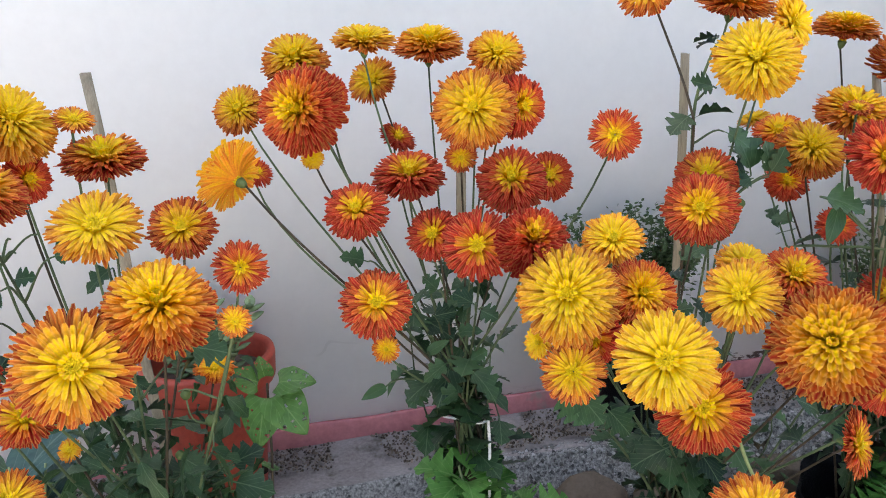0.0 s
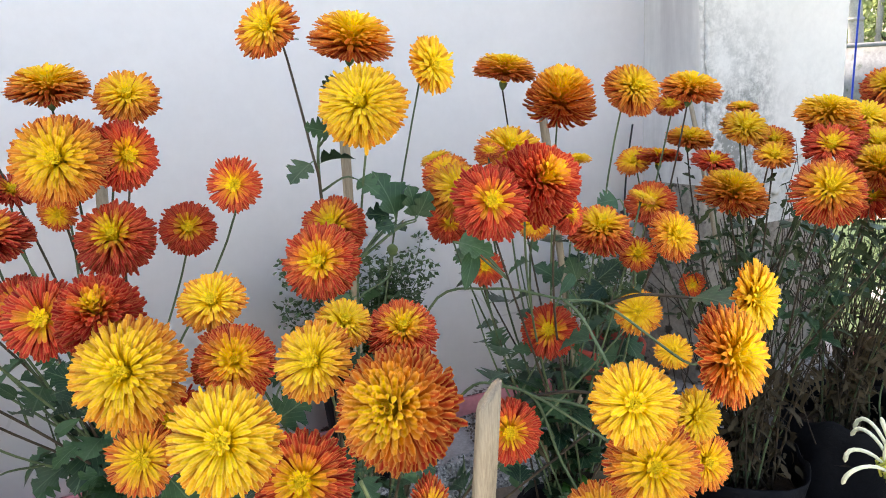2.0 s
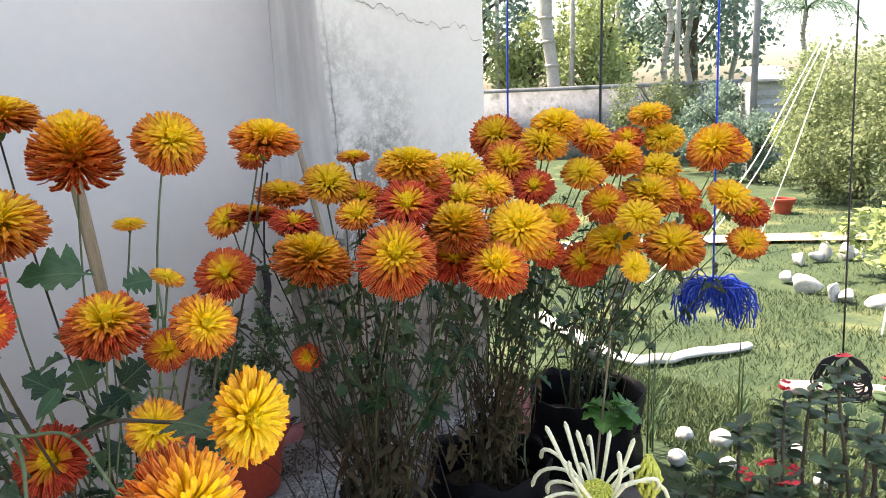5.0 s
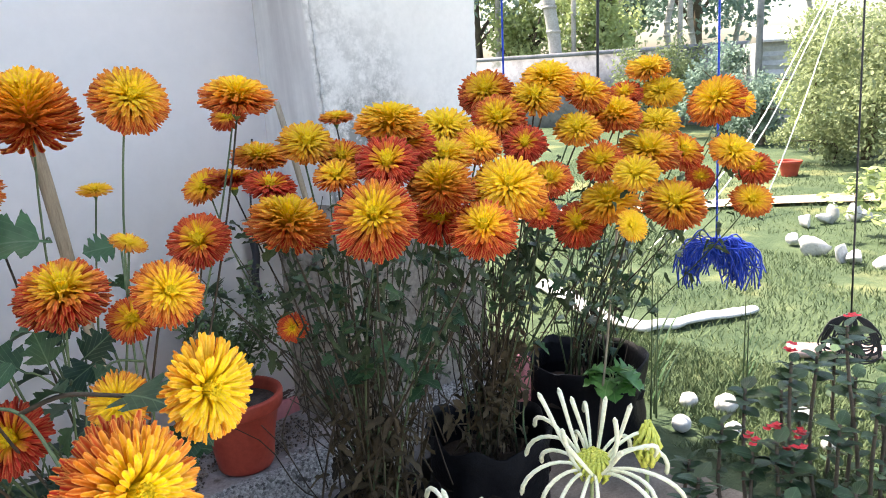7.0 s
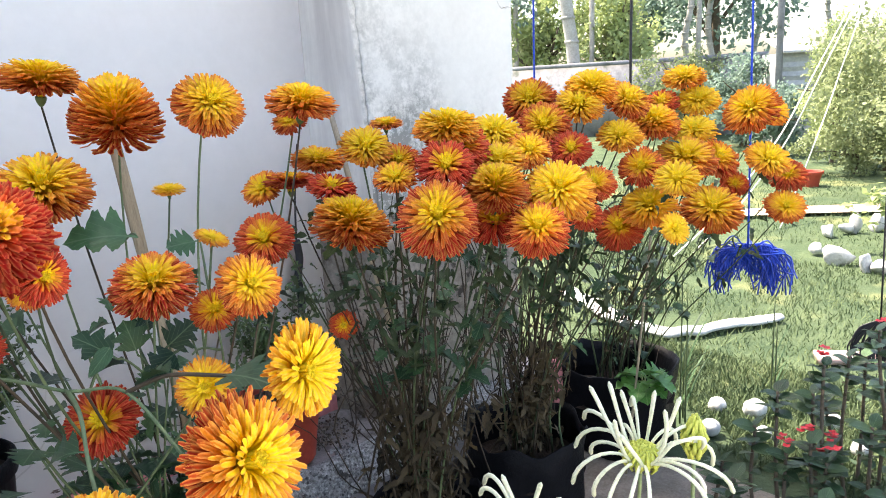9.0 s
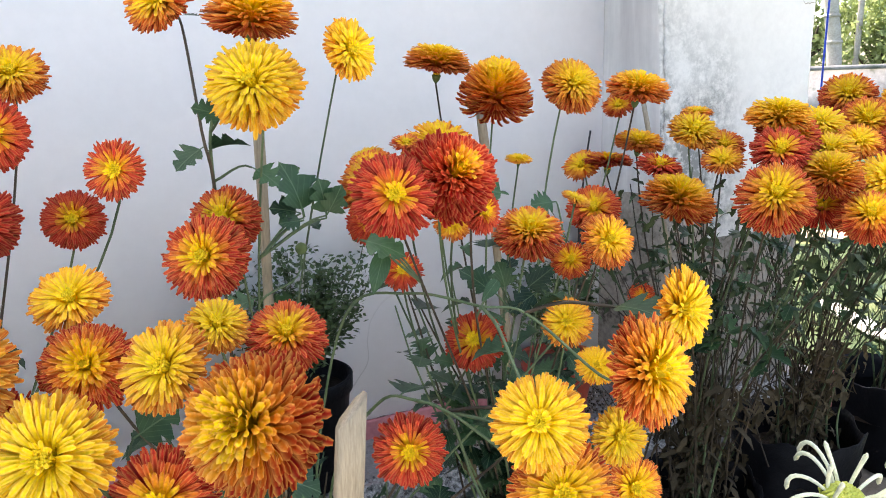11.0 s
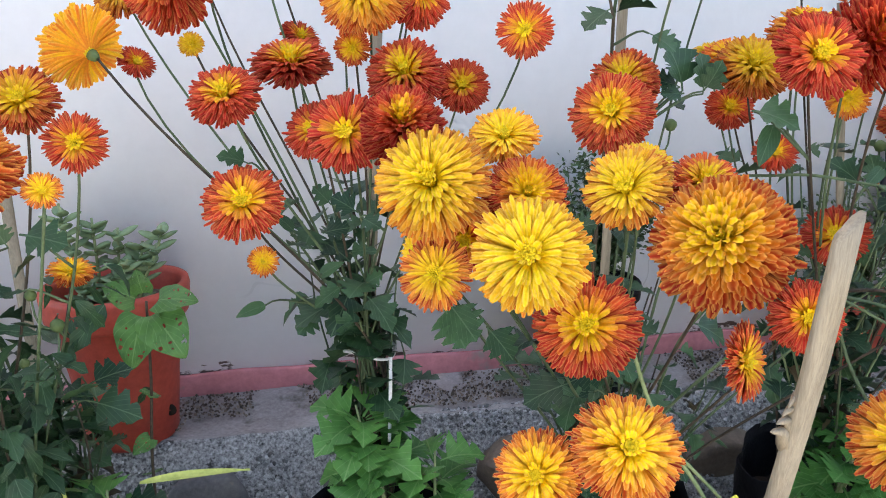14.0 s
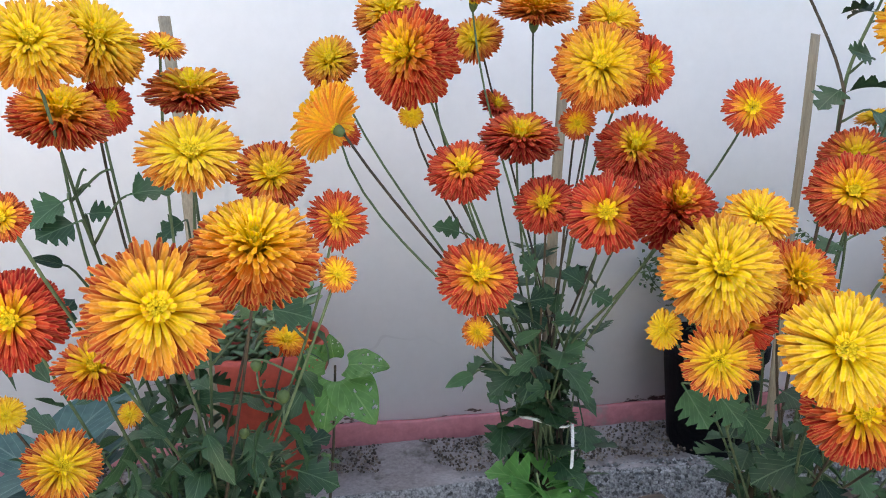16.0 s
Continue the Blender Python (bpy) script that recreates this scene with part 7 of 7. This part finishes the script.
def tree(base, height, size, material, words, seed, count=2600, leaf=0.2, trunk=0.12):
    root = thing("tree", base, words, "tree")
    b = Vector(base)
    top = b + Vector((0, 0, height))
    r = random.Random(seed)
    v, f = tube(bezier(b - Vector((0, 0, 0.1)), b + Vector((0.1, 0, height * 0.3)), top - Vector((0.1, 0.1, height * 0.4)), top, 8), trunk, trunk * 0.4, 8)
    limbs = [(v, f)]
    for k in range(7):
        p = b + Vector((0, 0, height * r.uniform(0.45, 0.9)))
        q = top + Vector((r.gauss(0, 0.5) * size[0], r.gauss(0, 0.5) * size[1], r.uniform(-0.3, 0.5) * size[2]))
        limbs.append(tube(bezier(p, p.lerp(q, 0.3) + Vector((0, 0, 0.1)), p.lerp(q, 0.7), q, 6), trunk * 0.35, trunk * 0.1, 6))
    mesh_object("trunk", *merge(limbs), DARK_BARK, root)
    mesh_object("crown", *leafy_crown(tuple(top), size, count, leaf, seed), material, root, smooth=False)
    return root


def palm(base, height, words, seed, trunk=0.09, frond=1.5, count=13):
    root = thing("palm_tree", base, words, "palm tree", "palm trees")
    b, r = Vector(base), random.Random(seed)
    pts = [b + Vector((0.05 * math.sin(i * 0.7), 0.04 * math.cos(i), height * i / 16)) for i in range(17)]
    v, f = tube(pts, trunk, trunk * 0.75, 10)
    rings = [tube([p - Vector((0, 0, 0.02)), p + Vector((0, 0, 0.02))], trunk * 1.08, trunk * 1.06, 10) for p in pts[1:-1]]
    mesh_object("trunk", *merge([(v, f)] + rings), BARK, root, "pale ringed trunk")
    top = pts[-1]
    for k in range(count):
        a = 2 * math.pi * k / count + r.gauss(0, 0.2)
        out = Vector((math.cos(a), math.sin(a), 0))
        el = r.uniform(0.1, 1.1)
        line = bezier(top, top + out * frond * 0.3 + Vector((0, 0, frond * 0.4 * el)), top + out * frond * 0.7 + Vector((0, 0, frond * (0.45 * el - 0.05))), top + out * frond * 0.95 + Vector((0, 0, frond * (0.2 * el - 0.45))), 12)
        verts, faces = tube(line, 0.02, 0.006, 5)
        for i in range(1, 13):
            side = Vector((-out.y, out.x, 0))
            for s in (-1, 1):
                o = len(verts)
                p, L = line[i], frond * 0.32 * (1 - 0.5 * abs(i / 12 - 0.45))
                e = p + side * s * L * 0.8 + out * L * 0.35 - Vector((0, 0, L * r.uniform(0.25, 0.6)))
                verts += [p - out * 0.03, p + out * 0.03, e]
                faces.append((o, o + 1, o + 2))
        mesh_object("frond", verts, faces, HAZED_GREEN, root, smooth=False)
    return root


tree(yard(47, 14), 2.6, (1.5, 1.5, 1.6), HAZED_GREEN, "dense dark green tree behind the wall", 11, 4760, 0.121)
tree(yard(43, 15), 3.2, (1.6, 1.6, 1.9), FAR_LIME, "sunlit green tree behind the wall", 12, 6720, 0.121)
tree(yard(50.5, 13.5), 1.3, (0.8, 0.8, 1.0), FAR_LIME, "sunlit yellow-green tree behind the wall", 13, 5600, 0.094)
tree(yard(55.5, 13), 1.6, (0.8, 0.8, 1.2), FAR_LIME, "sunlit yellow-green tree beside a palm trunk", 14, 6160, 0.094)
tree(yard(58.0, 17), 2.4, (1.1, 1.1, 1.3), HAZED_GREEN, "dark green tree in the distance", 15, 3080, 0.132)
tree(yard(62.5, 16), 2.8, (1.5, 1.5, 2.0), HAZED_GREEN, "tall dark green tree in the distance", 16, 3639, 0.132)
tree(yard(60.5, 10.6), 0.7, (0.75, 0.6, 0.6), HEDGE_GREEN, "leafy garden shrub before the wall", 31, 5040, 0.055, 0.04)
tree(yard(64.5, 9.2), 0.55, (0.55, 0.5, 0.5), HAZED_GREEN, "dark leafy garden shrub before the shed", 32, 5040, 0.050, 0.04)
tree(yard(67.0, 8.2), 0.4, (0.35, 0.4, 0.38), HAZED_GREEN, "dark rounded garden shrub", 33, 3919, 0.044, 0.03)
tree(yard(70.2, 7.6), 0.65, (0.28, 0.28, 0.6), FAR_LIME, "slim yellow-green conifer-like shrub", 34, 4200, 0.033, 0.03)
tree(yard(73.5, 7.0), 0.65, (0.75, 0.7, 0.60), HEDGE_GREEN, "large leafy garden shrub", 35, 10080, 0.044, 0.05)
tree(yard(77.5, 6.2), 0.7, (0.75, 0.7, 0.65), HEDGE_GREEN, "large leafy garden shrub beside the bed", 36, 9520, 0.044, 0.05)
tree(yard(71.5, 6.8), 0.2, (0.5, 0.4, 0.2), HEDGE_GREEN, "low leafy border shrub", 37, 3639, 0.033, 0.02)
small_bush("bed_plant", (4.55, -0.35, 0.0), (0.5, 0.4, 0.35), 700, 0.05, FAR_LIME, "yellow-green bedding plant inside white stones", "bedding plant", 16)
palm(yard(52.5, 11.6), 5.5, "tall palm with a pale ringed trunk", 51, 0.105)
palm(yard(60.8, 14), 3.4, "slender palm in the distance", 52, 0.06, 1.3)
palm(yard(62.3, 15), 4.2, "slender palm in the distance", 53, 0.06, 1.3)
palm(yard(65.3, 17), 2.9, "slender palm in the distance", 54, 0.06, 1.2)
palm(yard(69.6, 19), 2.6, "slender palm in the distance", 55, 0.06, 1.2)
for az, d, h in ((54.0, 12.4, 4.0), (48.5, 13.0, 4.0), (61.4, 13, 4.2), (57.2, 13.5, 3.5)):
    p = yard(az, d)
    v, f = tube([p, p + Vector((0.05, 0.0, h * 0.5)), p + Vector((0.18, 0.1, h))], 0.045, 0.035, 8)
    tagged(mesh_object("bare_tree", v, f, BARK), "thin pale bare tree", "tree")

bm = bmesh.new()
a, b = yard(40, 12.6), yard(66, 10.9)
d = (b - a).normalized()
s = Vector((-d.y, d.x, 0)) * 0.09
for lo, hi, out in ((0.0, 1.0, 1.0), (1.0, 1.06, 1.35)):
    q = [bm.verts.new(p + s * k * out + Vector((0, 0, z))) for p in (a, b) for k in (-1, 1) for z in (lo, hi)]
    bmesh.ops.convex_hull(bm, input=q)
setting("boundary_wall", bm, GREY_WALL, "grey cement boundary wall at the end of the garden", "wall")

# the shed with its corrugated sheets and the pole beside it
shed = thing("shed", yard(68, 8.5), "small grey corrugated tin shed", "shed")
p0, p1 = yard(66.8, 8.5), yard(69.6, 8.6)
along = (p1 - p0).normalized()
normal = Vector((along.y, -along.x, 0))
v = []
for i in range(23):
    v += [p + normal * (0.018 * (i % 2)) + Vector((0, 0, i / 22)) for p in (p0, p1)]
mesh_object("front_sheet", v, [(2 * i, 2 * i + 1, 2 * i + 3, 2 * i + 2) for i in range(22)], TIN, shed, "ribbed grey tin sheet", smooth=False)
back = -normal * 0.9
mesh_object("side_sheet", [p0, p0 + back, p0 + back + Vector((0, 0, 1.0)), p0 + Vector((0, 0, 1.0)), p1, p1 + back, p1 + back + Vector((0, 0, 1.0)), p1 + Vector((0, 0, 1.0))], [(0, 1, 2, 3), (4, 5, 6, 7), (1, 5, 6, 2)], TIN, shed, smooth=False)
mesh_object("roof", [p0 + normal * 0.1 + Vector((0, 0, 1.0)), p1 + normal * 0.1 + Vector((0, 0, 1.0)), p1 + back + Vector((0, 0, 1.16)), p0 + back + Vector((0, 0, 1.16)), p0 + normal * 0.1 + Vector((0, 0, 1.02)), p1 + normal * 0.1 + Vector((0, 0, 1.02)), p1 + back + Vector((0, 0, 1.18)), p0 + back + Vector((0, 0, 1.18))], [(0, 3, 2, 1), (4, 5, 6, 7), (0, 1, 5, 4), (1, 2, 6, 5), (2, 3, 7, 6), (3, 0, 4, 7)], TIN, shed, smooth=False)
p = yard(66.7, 8.45)
v, f = tube([p, p + Vector((0, 0, 2.2)), p + Vector((0.01, 0, 4.5))], 0.035, 0.03, 10)
tagged(mesh_object("utility_pole", v, f, GREY_WALL), "slim grey concrete pole", "pole")
far_pot = clay_pot(tuple(yard(69.0, 6.1)), 0.085, 0.12, "red clay pot standing on the far lawn")
